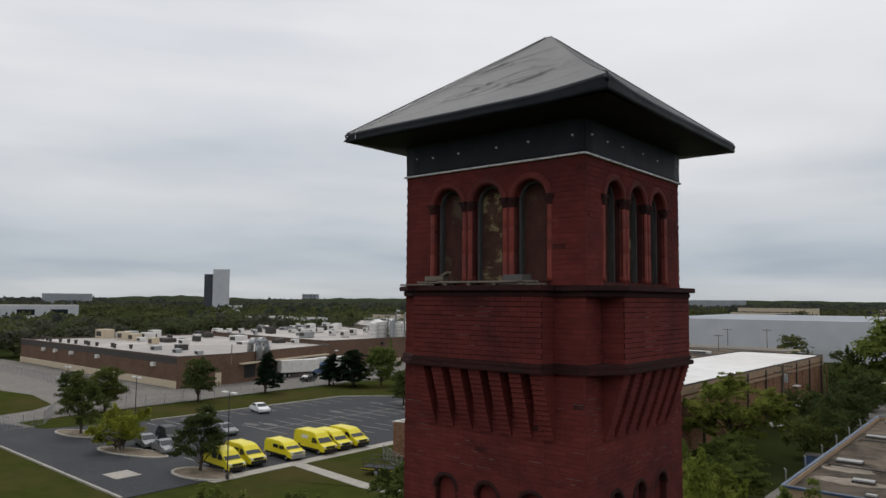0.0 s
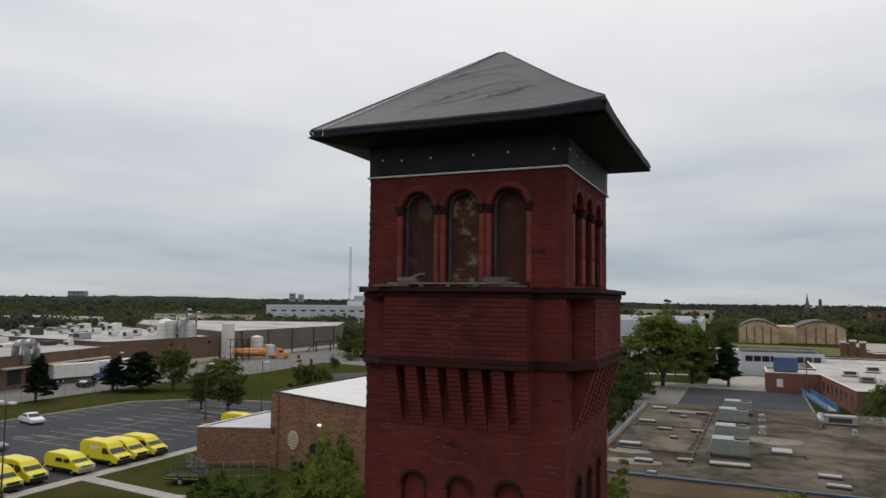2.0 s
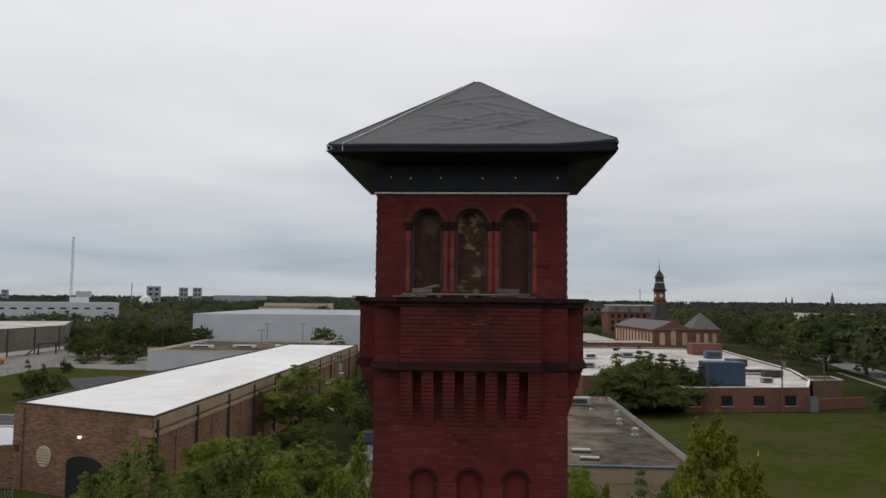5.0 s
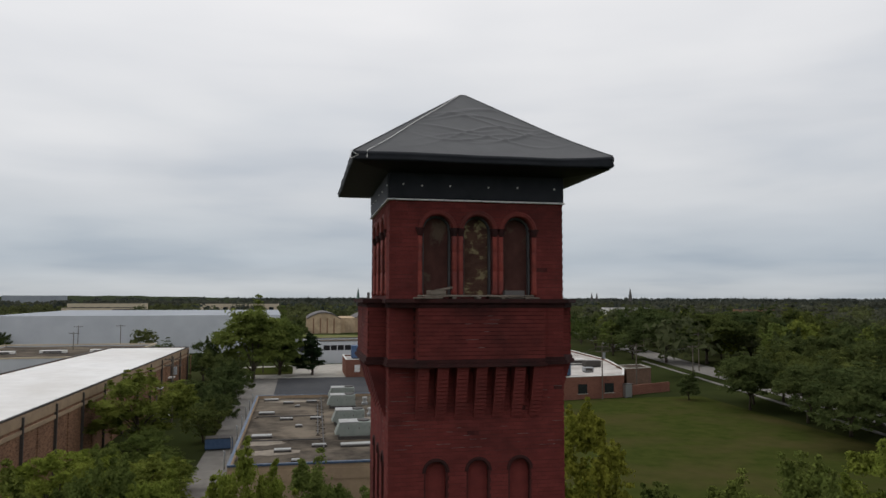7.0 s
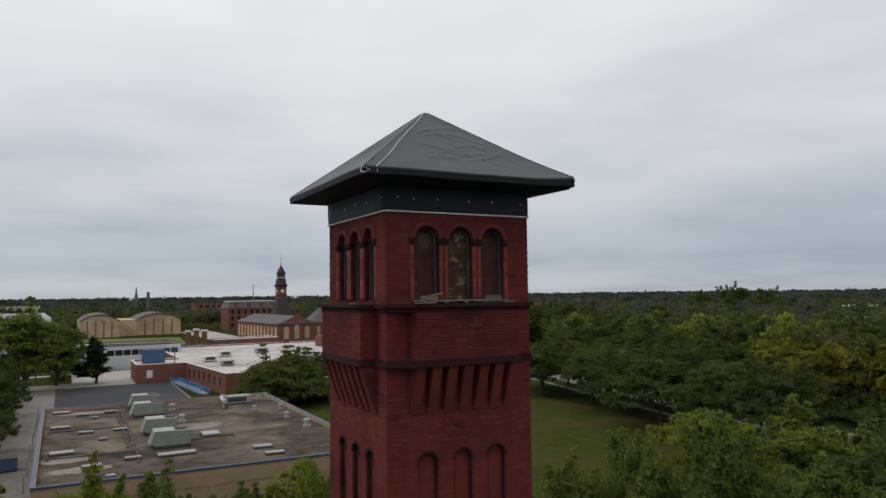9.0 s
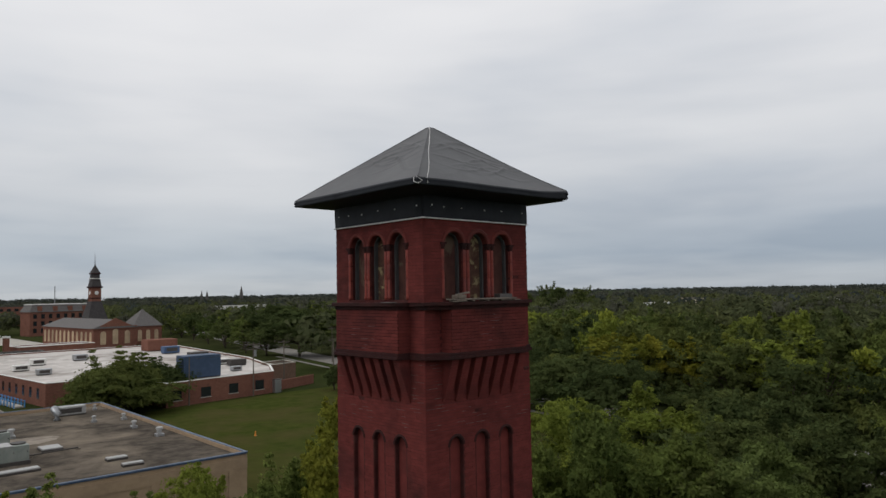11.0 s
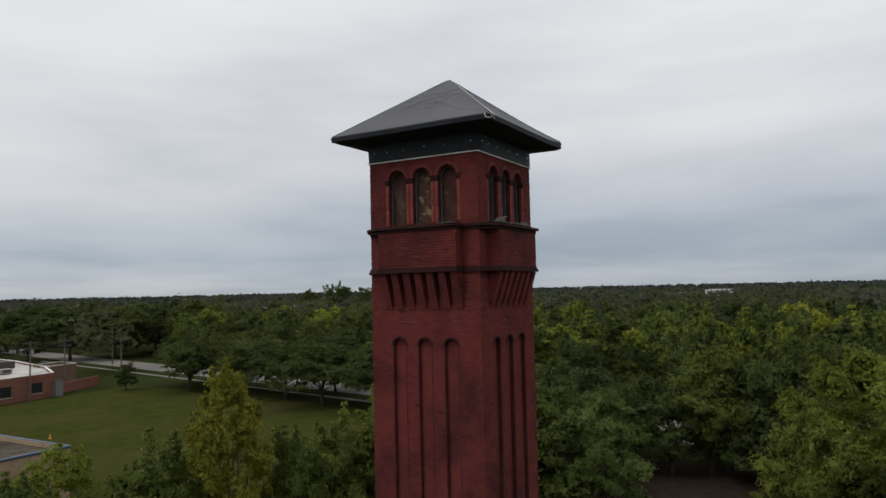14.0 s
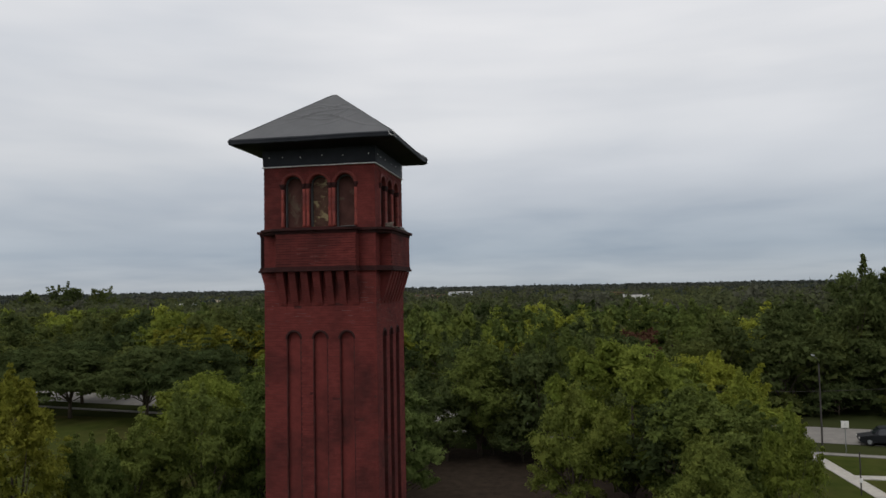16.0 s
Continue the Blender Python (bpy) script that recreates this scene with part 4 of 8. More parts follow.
def crown_clumps(rs, h, w, base, count, shape="round", shoots=0, flat=0.7, full=1.0):
    """Boughs spread over the crown, each a mound of leaf clumps; shoots: sprays that stand out of it.
    Gives the clumps' centres and radii and the heart of the bough that each belongs to."""
    cs, rr, hs = [], [], []
    boughs = max(7, count // 10)
    phase = rs.uniform(0, 2 * math.pi)
    for i in range(boughs):
        t = min(0.97, max(0.02, (i + rs.uniform(0.1, 0.9)) / boughs))
        prof = profile(shape, t)
        a = phase + 2.4 * i + rs.uniform(-0.5, 0.5)
        u = (rs.uniform(0.40, 0.80) if full < 1.2 else rs.uniform(0.28, 0.66)) if t < 0.85 else rs.uniform(0.1, 0.6)
        size = full * w * rs.uniform(0.32, 0.50) * (0.62 + 0.42 * prof) * (13.0 / max(13, boughs)) ** 0.3
        if shape in ("cone", "spindle"):
            size *= 0.8
        heart = np.array([w * prof * u * math.cos(a), w * prof * u * math.sin(a), base + (h - base) * (0.10 + 0.80 * t)])
        away = np.array([math.cos(a), math.sin(a), 0.25])
        cs.append(tuple(heart))
        rr.append(size * 0.55)
        hs.append(heart - away * size * 0.4)
        for k in range(max(5, count // boughs)):
            d = rs.normal(size=3)
            d = d / np.linalg.norm(d) + 0.55 * away
            d /= np.linalg.norm(d)
            if d[2] < -0.25:
                d[2] = -d[2]
            cs.append(tuple(heart + d * size * rs.uniform(0.65, 1.08) * np.array([1, 1, min(1.0, flat + 0.15)])))
            rr.append(size * rs.uniform(0.20, 0.42))
            hs.append(heart - away * size * 0.3 - np.array([0, 0, 0.35 * size]))
    mid = np.array([0, 0, base + 0.45 * (h - base)])
    hull = sorted(range(len(cs)), key=lambda i: -np.linalg.norm((np.array(cs[i]) - mid) / np.array([w, w, 0.6 * (h - base)])))
    for i in hull[:3 * shoots:3]:
        c, r = np.array(cs[i]), rr[i]
        d = (c - mid) / np.linalg.norm(c - mid) * 0.7 + np.array([0, 0, 0.7]) + rs.normal(size=3) * 0.2
        for k, f in ((1, 0.62), (2, 0.46), (3, 0.30)):
            cs.append(tuple(c + d * r * 0.55 * k))
            rr.append(r * f)
            hs.append(hs[i])
    return np.array(cs), np.array(rr), np.array(hs)


def tree_meshes(seed, h, w, base, count, per, size, material, shape="round", flat=0.7, stems=1, shoots=0, few=6, full=1.0):
    """Trunk and crown meshes of one tree, drawn at the origin."""
    rs = np.random.RandomState(seed)
    cs, rr, hs = crown_clumps(rs, h, w, base, count, shape, shoots, flat, full)
    bm = bmesh.new()
    tr = 0.017 * h + 0.03
    for s in range(stems):
        a = 2 * math.pi * s / max(stems, 1) + seed
        off = 0.0 if stems == 1 else 0.35
        top = base + (h - base) * 0.6
        pts = [Vector((off * math.cos(a) * (1 + 2.2 * t) + 0.12 * math.sin(5 * t + seed), off * math.sin(a) * (1 + 2.2 * t) + 0.12 * math.cos(4 * t + seed), top * t)) for t in np.linspace(0, 1, 7)]
        pts[0].z = -0.05
        tube(bm, pts, [tr * (1.35 - 1.1 * t) / stems ** 0.5 for t in np.linspace(0, 1, 7)], 7)
        for c in cs[s:count:max(1, count // 14)][:14]:
            st = pts[min(5, max(1, int(6 * (base * 0.85 + rs.uniform(0, 0.5) * (c[2] - base)) / top)))]
            e = Vector(c) * 0.9 + st * 0.1
            mid = st.lerp(e, 0.5) + Vector((0, 0, 0.06 * h * rs.uniform(0.2, 1)))
            tube(bm, [st, mid, e], [tr * 0.42, tr * 0.26, tr * 0.08], 5, caps=False)
    me_t = bpy.data.meshes.new("trunk")
    for f in bm.faces:
        f.smooth = True
    bm.to_mesh(me_t)
    bm.free()
    me_t.materials.append(BARK)
    v, n = leaf_cloud(cs, rr, per, size, rs, flat, few=few, hearts=hs)
    ob = arrays("crown", v, np.arange(len(v)).reshape(-1, 3), material, normals=n)
    me_c = ob.data
    bpy.data.objects.remove(ob)
    return me_t, me_c


TREES = {}


def tree_kind(key, variants, *args, **kw):
    TREES[key] = [tree_meshes(31 * i + sum(map(ord, key)), *args, **kw) for i in range(variants)]


# key, variants, height, half width, crown base, clumps, leaves a clump, leaf size, material
tree_kind("big", 2, 10.0, 5.2, 1.4, 250, 140, 0.168, LEAF_LIGHT, "round", shoots=26, full=1.15)
tree_kind("near", 4, 10.0, 4.0, 1.8, 140, 104, 0.172, LEAF, "round", shoots=20, full=1.2)
tree_kind("nearlight", 3, 10.0, 3.9, 1.8, 140, 104, 0.172, LEAF_LIGHT, "round", shoots=20, full=1.15)
tree_kind("yellow", 1, 10.0, 3.0, 0.4, 260, 66, 0.12, LEAF_YELLOW, "dome", shoots=84, few=3, full=1.15)
tree_kind("pale", 1, 10.0, 3.6, 2.0, 150, 120, 0.15, LEAF_PALE, "round", shoots=20)
tree_kind("fargreen", 4, 10.0, 4.6, 1.4, 66, 27, 0.46, LEAF, "round", shoots=4, few=5, full=1.35)
tree_kind("fardark", 4, 10.0, 4.6, 1.4, 66, 27, 0.46, LEAF_DARK, "round", shoots=4, few=5, full=1.35)
tree_kind("farlight", 2, 10.0, 4.6, 1.4, 66, 27, 0.46, LEAF_LIGHT, "round", shoots=4, few=5, full=1.35)
tree_kind("mid", 5, 10.0, 4.4, 1.4, 100, 44, 0.30, LEAF_DARK, "round", shoots=10, full=1.35)
tree_kind("midlight", 3, 10.0, 4.4, 1.4, 115, 95, 0.235, LEAF_YELLOW, "round", shoots=14, full=1.3)
tree_kind("middark", 5, 10.0, 4.6, 1.4, 100, 44, 0.30, LEAF_DARK, "round", shoots=10, full=1.35)
tree_kind("rust", 1, 10.0, 4.2, 1.6, 100, 60, 0.28, LEAF_RUST, "round", shoots=8, full=1.3)
tree_kind("dark", 4, 10.0, 4.4, 1.6, 150, 60, 0.29, LEAF, "round", shoots=3, full=1.6)
tree_kind("spread", 3, 10.0, 6.2, 3.0, 190, 56, 0.24, LEAF_DARK, "flat", 0.36, shoots=12, full=1.35)
tree_kind("dome", 1, 9.0, 11.0, 0.6, 380, 72, 0.30, LEAF_DARK, "dome", 0.5, shoots=14, full=1.5)
tree_kind("shrub", 3, 9.0, 11.0, 0.6, 70, 38, 0.74, LEAF_DARK, "dome", 0.6, shoots=6, full=1.5)
tree_kind("lot", 3, 7.0, 2.6, 1.2, 110, 84, 0.17, LEAF_DARK, "round", shoots=3, full=1.5)
tree_kind("pine", 2, 8.0, 2.5, 0.4, 190, 58, 0.20, NEEDLE, "cone", 0.6, shoots=12, full=1.7)
tree_kind("bushy", 1, 5.0, 3.4, 0.8, 90, 80, 0.19, LEAF_LIGHT, "flat", 0.6, stems=4, shoots=10, few=3, full=1.2)

TREE_LABEL = {"near": ("full green broadleaf tree near the tower", "tree"), "nearlight": ("bright green broadleaf tree near the tower", "tree"), "yellow": ("slender upright tree turning yellow", "tree"),
              "pale": ("tree with pale grey-green leaves", "tree"), "dark": ("dark green woodland tree", "tree"), "spread": ("wide spreading dark green layered tree", "tree"),
              "dome": ("broad dense low-domed dark green tree", "tree"), "lot": ("round dark green tree on the car park edge", "tree"), "pine": ("dark conical conifer with low branches", "tree"), "big": ("large bright green spreading broadleaf tree", "tree"), "fargreen": ("green woodland tree across the street", "tree"), "fardark": ("dark green woodland tree across the street", "tree"), "farlight": ("light green woodland tree across the street", "tree"), "mid": ("green woodland tree with a dense crown", "tree"), "midlight": ("yellowish light green tree beside the street", "tree"), "middark": ("dark green woodland tree with a dense crown", "tree"), "rust": ("tree with dull reddish brown leaves", "tree"),
              "shrub": ("dense low dark green shrub", "shrub"), "bushy": ("many-stemmed light green small tree", "tree")}
tree_rng = random.Random(11)


def plant(key, x, y, h, w=None, rz=None, group="", extra="", z=0.0):
    """One tree of a kind, scaled to the height h and half width w."""
    me_t, me_c = tree_rng.choice(TREES[key])
    if "top" not in me_c:
        co = np.empty(len(me_c.vertices) * 3, np.float32)
        me_c.vertices.foreach_get("co", co)
        co = co.reshape(-1, 3)
        me_c["top"], me_c["wide"] = float(np.percentile(co[:, 2], 98.6)), float(np.percentile(np.hypot(co[:, 0], co[:, 1]), 97))
    sz = h / me_c["top"]
    sw = (w / me_c["wide"]) if w else sz
    lab, cat = TREE_LABEL[key]
    t = thing("tree", lab + (" " + extra if extra else ""), cat, (x, y, z), 0, group)
    t.matrix_world = pose(x, y, z, 0, 0, tree_rng.uniform(0, 360) if rz is None else rz) @ Matrix.Diagonal((sw, sw, sz, 1))
    for nm, me in (("trunk", me_t), ("crown", me_c)):
        o = new(nm, me)
        o.parent = t
    return t


# car park trees
for x, y, h, w, k in ((-91.3, 32.5, 7.8, 3.3, "lot"), (-61.3, 31.6, 6.6, 3.0, "lot"), (-106.5, 58.5, 7.3, 3.8, "lot"), (-107.1, 73.2, 7.6, 3.0, "pine"), (-103.0, 91.6, 7.4, 4.6, "pine"),
                      (-98.9, 95.8, 8.4, 4.2, "dark"), (-108.2, 43.4, 6.8, 3.4, "lot"), (-77.2, 79.6, 6.0, 3.0, "lot"), (-72.4, 80.2, 5.4, 3.0, "lot"), (-107.5, 89.5, 6.3, 3.6, "pine"),
                      (-112, 40, 6.2, 3.0, "lot"), (-88.5, 97.5, 6.2, 4.4, "dark"), (-75.3, 108.5, 6.2, 4.6, "shrub")):
    plant(k, x, y, h, w, group="car park trees")
plant("bushy", -77.4, 31.0, 5.2, 3.3)
# scrub in front of the works
for x, y, h, w, k in ((-117, 192, 7.5, 5.5, "shrub"), (-110, 190, 8.5, 6.0, "shrub"), (-103, 186, 6.5, 5.0, "shrub"), (-97, 184, 5.0, 4.5, "shrub"), (-113, 204, 10, 5.5, "middark"), (-105, 202, 11, 6.0, "mid"), (-99, 208, 9.5, 5.0, "middark"), (-108, 216, 11, 6.0, "mid"),
                      (-96, 216, 8.5, 5.0, "shrub"), (-103, 226, 9.5, 6.5, "middark"), (-93, 222, 8, 5.0, "mid"), (-120, 210, 9, 5.0, "middark"), (-95, 174, 2.8, 4.0, "shrub"), (-104, 173, 2.4, 4.0, "shrub"), (-96, 150, 3.2, 1.6, "shrub"), (-119, 222, 10, 6, "mid"), (-128, 232, 9, 6, "middark")):
    plant(k, x, y, h, w, group="scrub by the works")
# lane, shed and red building
plant("dome", 27.2, 107.5, 9.2, 9.4, extra="beside a red brick building")
plant("dome", 35, 114, 7.6, 7.5, extra="beside a red brick building")
for k, x, y, h, w in (("dark", -13.6, 151, 16.2, 9.4), ("dark", -8.0, 158, 14.0, 7.0), ("mid", -15, 118, 7.0, 4.0), ("middark", -17, 128, 7.0, 4.0), ("mid", -20, 138, 7.4, 4.5), ("middark", -15, 109, 7.4, 3.8), ("mid", -14.6, 101, 6.6, 3.4),
                      ("middark", -15.6, 95, 6.0, 3.2), ("mid", -14.4, 88, 5.4, 2.9), ("mid", -15, 81, 5.0, 2.8), ("middark", -20, 104, 5.6, 3.5), ("pine", -0.5, 157.5, 9.4, 4.2), ("shrub", -7.5, 167, 2.0, 2.6),
                      ("near", -21.5, 75.0, 9.4, 6.0), ("near", -18.5, 66.0, 4.5, 3.2), ("near", -15.5, 57.0, 4.0, 3.0), ("near", -20.5, 55.0, 5.0, 3.4), ("near", -14.5, 44, 6.2, 4.2), ("nearlight", -20.5, 44, 6.6, 4.4),
                      ("mid", -24, 150, 9.0, 4.5), ("middark", -35, 160, 8.0, 5.0), ("middark", -8, 176, 9.0, 5.0), ("mid", -12, 200, 10, 6), ("middark", -6, 240, 11, 6)):
    plant(k, x, y, h, w, group="trees along the lane")
# field edge
for x, y, h, w in ((69, 91.5, 9.6, 6.8), (65.5, 59, 9.8, 7.5), (70, 79, 9.4, 6.8), (68.5, 69, 9.6, 6.8), (64, 47, 10.2, 7.2), (60, 37, 10.5, 6.8), (75, 85, 9, 6), (77, 66, 10, 7), (73.5, 97, 8.8, 6.0)):
    plant("spread", x, y, h, w, group="trees along the field")
plant("lot", 65.2, 103.6, 5.0, 2.2, extra="by the field")
# trees at the tower's foot
for k, x, y, h, w in (("near", -15.5, 20.3, 10.6, 3.0), ("near", -18.5, 23, 9.0, 3.0), ("near", -12.4, 24.2, 10.2, 3.0), ("nearlight", -9.5, 22, 9.6, 2.8), ("nearlight", -5.8, 23, 10.9, 2.6), ("near", -2.5, 26, 9.4, 2.8),
                      ("nearlight", 5.5, 26.8, 8.6, 2.8), ("near", 2.0, 24.5, 8.4, 2.6), ("yellow", 11.2, 20.5, 12.4, 2.7), ("near", 8.4, 23.0, 9.0, 2.9), ("near", 14.8, 19.0, 8.8, 2.6), ("nearlight", 12.5, 25.5, 8.8, 2.7),
                      ("near", 20.9, 15.9, 10.6, 3.6), ("near", 17.8, 18.4, 9.2, 3.0), ("near", 24.2, 12.7, 11.2, 3.8), ("pale", 28.9, 5.5, 9.6, 3.4), ("near", 27.5, 10.5, 9.6, 3.6),
                      ("big", 33, -11, 11.9, 6.6), ("near", 27.5, -6.8, 9.6, 3.2), ("near", 26, -15, 10.0, 4.4), ("nearlight", 22.5, -18.4, 9.3, 2.0), ("big", 31.5, -17.5, 9.8, 4.6), ("near", 20, -14, 8.4, 3.0), ("big", 38, -17, 10.5, 4.8),
                      ("nearlight", 30.5, 21, 10.0, 4.4), ("nearlight", 37.5, 19.5, 10.2, 5.2), ("near", -30, 20, 5.6, 3.0), ("near", -35, 16.5, 5.8, 3.0), ("near", -28, 27, 6.2, 3.2), ("near", -24, 33, 6.8, 3.2)):
    plant(k, x, y, h, w, group="trees round the tower")
# across the street
for k, x, y, h, w in (("midlight", 89.5, 54.5, 10.6, 6.6), ("midlight", 96, 48.5, 10.4, 6.4), ("midlight", 94, 61, 10.2, 5.6), ("rust", 88, -16, 9.5, 5.0), ("mid", 82.5, -44.5, 18.6, 6.2), ("middark", 88, -38, 13.5, 6.5),
                      ("middark", 80, -54, 18.5, 7.0), ("middark", 76, -33, 13.5, 6.0), ("mid", 82, -27, 12.5, 5.5), ("middark", 92, -52, 15.0, 7.5), ("middark", 312, 250, 21.5, 10.5), ("middark", 322, 238, 19, 10), ("mid", 300, 262, 18, 9)):
    plant(k, x, y, h, w, group="trees across the street")


# along the far street and round the clearing
for k, x, y, h, w in (("mid", 47.5, -2, 6.5, 3.2), ("middark", 47, 5, 7.0, 3.4), ("mid", 44, 11, 7.6, 3.8), ("middark", 36, 12, 7.0, 3.2), ("mid", 45, -11, 7.6, 3.6), ("middark", 50, 1, 8.0, 3.6)):
    plant(k, x, y, h, w, group="woodland trees")
for i in range(17):
    yy = 128 + i * 13
    plant(("fardark", "fargreen", "fardark", "farlight")[i % 4], 62 + 0.2025 * (yy + 34) + 12 + 3 * (i % 3), yy, 9.5 + (i * 7 % 5), 5.5 + (i * 3 % 3) * 0.6, group="trees along the far street")
    if i > 3:
        plant(("fargreen", "fardark", "fardark")[i % 3], 62 + 0.2025 * (yy + 34) - 11 - 3 * (i % 2), yy + 5, 8.5 + (i * 5 % 4), 5.0 + (i * 2 % 3) * 0.6, group="trees along the far street")


for x, y, h, w in ((80, 98, 9.5, 6.5), (71.5, 52, 9.6, 6.4), (75, 76, 9.4, 6.4)):
    plant("spread", x, y, h, w, group="trees along the field")
for i in range(11):
    yy = 26 + i * 10.5
    if 40 < yy < 72:
        continue
    plant(("middark", "mid", "middark")[i % 3], 62 + 0.2025 * (yy + 34) + 10 + (i * 3 % 4), yy, 9.2 + (i * 5 % 4) * 0.8, 5.6 + (i * 3 % 3) * 0.5, group="trees along the far street")
for x, y, h in ((98.4, 172.4, 15.0), (107.3, 213.7, 12.7), (106.6, 165.7, 15.1), (130.0, 238.7, 15.5), (124.4, 171.3, 15.4), (139.0, 168.7, 15.4)):
    plant("spread", x, y, h, 0.78 * h, group="trees along the far street")
# dark undergrowth on the far side of the street
for i in range(24):
    yy = -66 + i * 9.0
    plant("shrub", 62 + 0.2025 * (yy + 34) + 10.5 + (i * 5 % 4), yy, 4.2 + (i * 7 % 4) * 0.7, 5.2 + (i * 3 % 3) * 0.6, group="undergrowth along the street")
for k, x, y, h, w in (("middark", 79, -38, 11, 6.0), ("mid", 84, -48, 14, 7.0), ("middark", 76, -46, 9.5, 5.5), ("middark", 74, -22, 9.0, 5.0), ("mid", 79, -14, 10, 5.5), ("middark", 90, -62, 15, 8.0)):
    plant(k, x, y, h, w, group="trees across the street")


def inside(x, y, poly):
    hit = False
    for (x0, y0), (x1, y1) in zip(poly, poly[1:] + poly[:1]):
        if (y0 > y) != (y1 > y) and x < (x1 - x0) * (y - y0) / (y1 - y0) + x0:
            hit = not hit
    return hit


def street_x(y):
    return 62 + 0.2025 * (y + 34)


# woods between the tower and the street, and across it
wood = random.Random(23)
count = 0
for gx in range(30, 66, 6):
    for gy in range(-44, 42, 6):
        x, y = gx + wood.uniform(-2, 2), gy + wood.uniform(-2, 2)
        if x > street_x(y) - 10 or (24 < x < 43 and -14 < y < 9) or (y < -20 and x > 34) or y < -17 or y > 27 + 0.0 * x or (x < 36 and y > 15):
            continue
        plant(wood.choice(("mid", "middark", "middark", "near", "mid")), x, y, wood.uniform(8.6, 12.0) if y < 6 else wood.uniform(6.6, 9.0), wood.uniform(3.8, 5.2), group="woodland trees")
for gx in range(0, 66, 11):
    for gy in range(-56, 150, 11):
        y = gy + wood.uniform(-4, 4)
        x = street_x(y) + 14 + gx + wood.uniform(-4, 4)
        if gx < 16 and -60 < y < -12:
            continue
        plant(wood.choice(("fargreen", "fardark", "fardark", "fargreen", "fardark", "farlight")), x, y, wood.uniform(9, 13.5), wood.uniform(5.0, 7.2), group="woodland trees")

# distant woods, far too many to count
BUILT = [(-225, -30, -60, 235), (-60, -60, 30, 150), (-150, 120, -18, 215), (-110, 220, 5, 345), (-25, 140, 110, 398), (20, 200, 104, 405), (-60, -60, 30, 150)]


def far_woods(name, r0, r1, number, quads, size, h0, h1, seed, w0=4.0, w1=7.0, few=1, material=None, per=8):
    rs = np.random.RandomState(seed)
    vs, ns = [], []
    made = 0
    while made < number:
        r = math.sqrt(rs.uniform(r0 * r0, r1 * r1))
        a = rs.uniform(-2.2, 2.6)
        x, y = r * math.sin(a), r * math.cos(a)
        if any(bx0 < x < bx1 and by0 < y < by1 for bx0, by0, bx1, by1 in BUILT):
            continue
        if abs(x - street_x(y)) < 9 and y < 500:
            continue
        if x > street_x(y) and x < street_x(y) + 76 and -60 < y < 155:
            continue
        patch = noise.noise(Vector((x * 0.006, y * 0.006, seed)))
        if patch < -0.34 + (0.12 if x < -60 and r < 500 else 0):
            continue
        made += 1
        h, w = rs.uniform(h0, h1) * (1.0 + 0.3 * patch) * (0.62 if x < -90 and r < 700 else 1.0), rs.uniform(w0, w1)
        k = max(3, quads // 8)
        cs, rr = simple_clumps(rs, h - 0.16 * h, w * 0.72, h * 0.3, k)
        v, n = leaf_cloud(cs + np.array([x, y, 0]), np.minimum(rr * 1.35, w * 0.55), per, size, rs, 0.7, few=few, ruffle=0.15, narrow=0.5)
        vs.append(v)
        ns.append(n)
    v = np.concatenate(vs)
    return tagged(arrays(name, v, np.arange(len(v)).reshape(-1, 3), material or FARWOOD, normals=np.concatenate(ns)), "distant dark green woods on the plain", "woods", kind="stuff")


far_woods("woods", 150, 420, 640, 130, 0.95, 9, 15, 3, 5.5, 10.5, few=5, per=12)
far_woods("woods", 150, 420, 260, 130, 0.95, 8, 13, 33, 5.5, 10, few=5, per=12, material=FARWOOD_LIGHT)
far_woods("woods", 150, 420, 240, 130, 0.95, 9, 17, 34, 5.5, 10.5, few=5, per=12, material=FARWOOD_HAZED)
far_woods("woods", 420, 1000, 1300, 44, 2.2, 7, 12, 4, 6, 12, few=2)
far_woods("woods", 420, 1000, 550, 44, 2.2, 6, 11, 44, 6, 12, few=2, material=FARWOOD_LIGHT)
far_woods("woods", 420, 1000, 450, 44, 2.2, 7, 14, 45, 6, 12, few=2, material=FARWOOD_HAZED)
# the outermost woods carry their distance haze in the greyed base colour
far_woods("woods", 1000, 2200, 3200, 16, 4.2, 6, 11, 5, 7, 13, material=FARWOOD_HAZED)
far_woods("woods", 2200, 4500, 3500, 16, 8.0, 7, 13, 6, 16, 30, material=FARWOOD_HAZED)


# ---- distant town ----
def dirs(x0, y0, x1, y1):
    return (x0, y0), (x1, y0), (x1, y1), (x0, y1)


def windows(b, p0, p1, n, w, z0, z1, material=None, margin=2.0, name="window", frame=True, label=""):
    """n windows along a wall, each a pane in a thin frame."""
    L = (Vector(p1) - Vector(p0)).length
    for i in range(n):
        c = margin + (L - 2 * margin) * ((i + 0.5) / n)
        if frame:
            wall_boxes(b, name, p0, p1, [(c - w / 2, c + w / 2)], z0, z1, material or GLASS, 0.03, 0.05, label)
        else:
            wall_boxes(b, name, p0, p1, [(c - w / 2, c + w / 2)], z0, z1, material or GLASS, 0.05, 0.05, label)


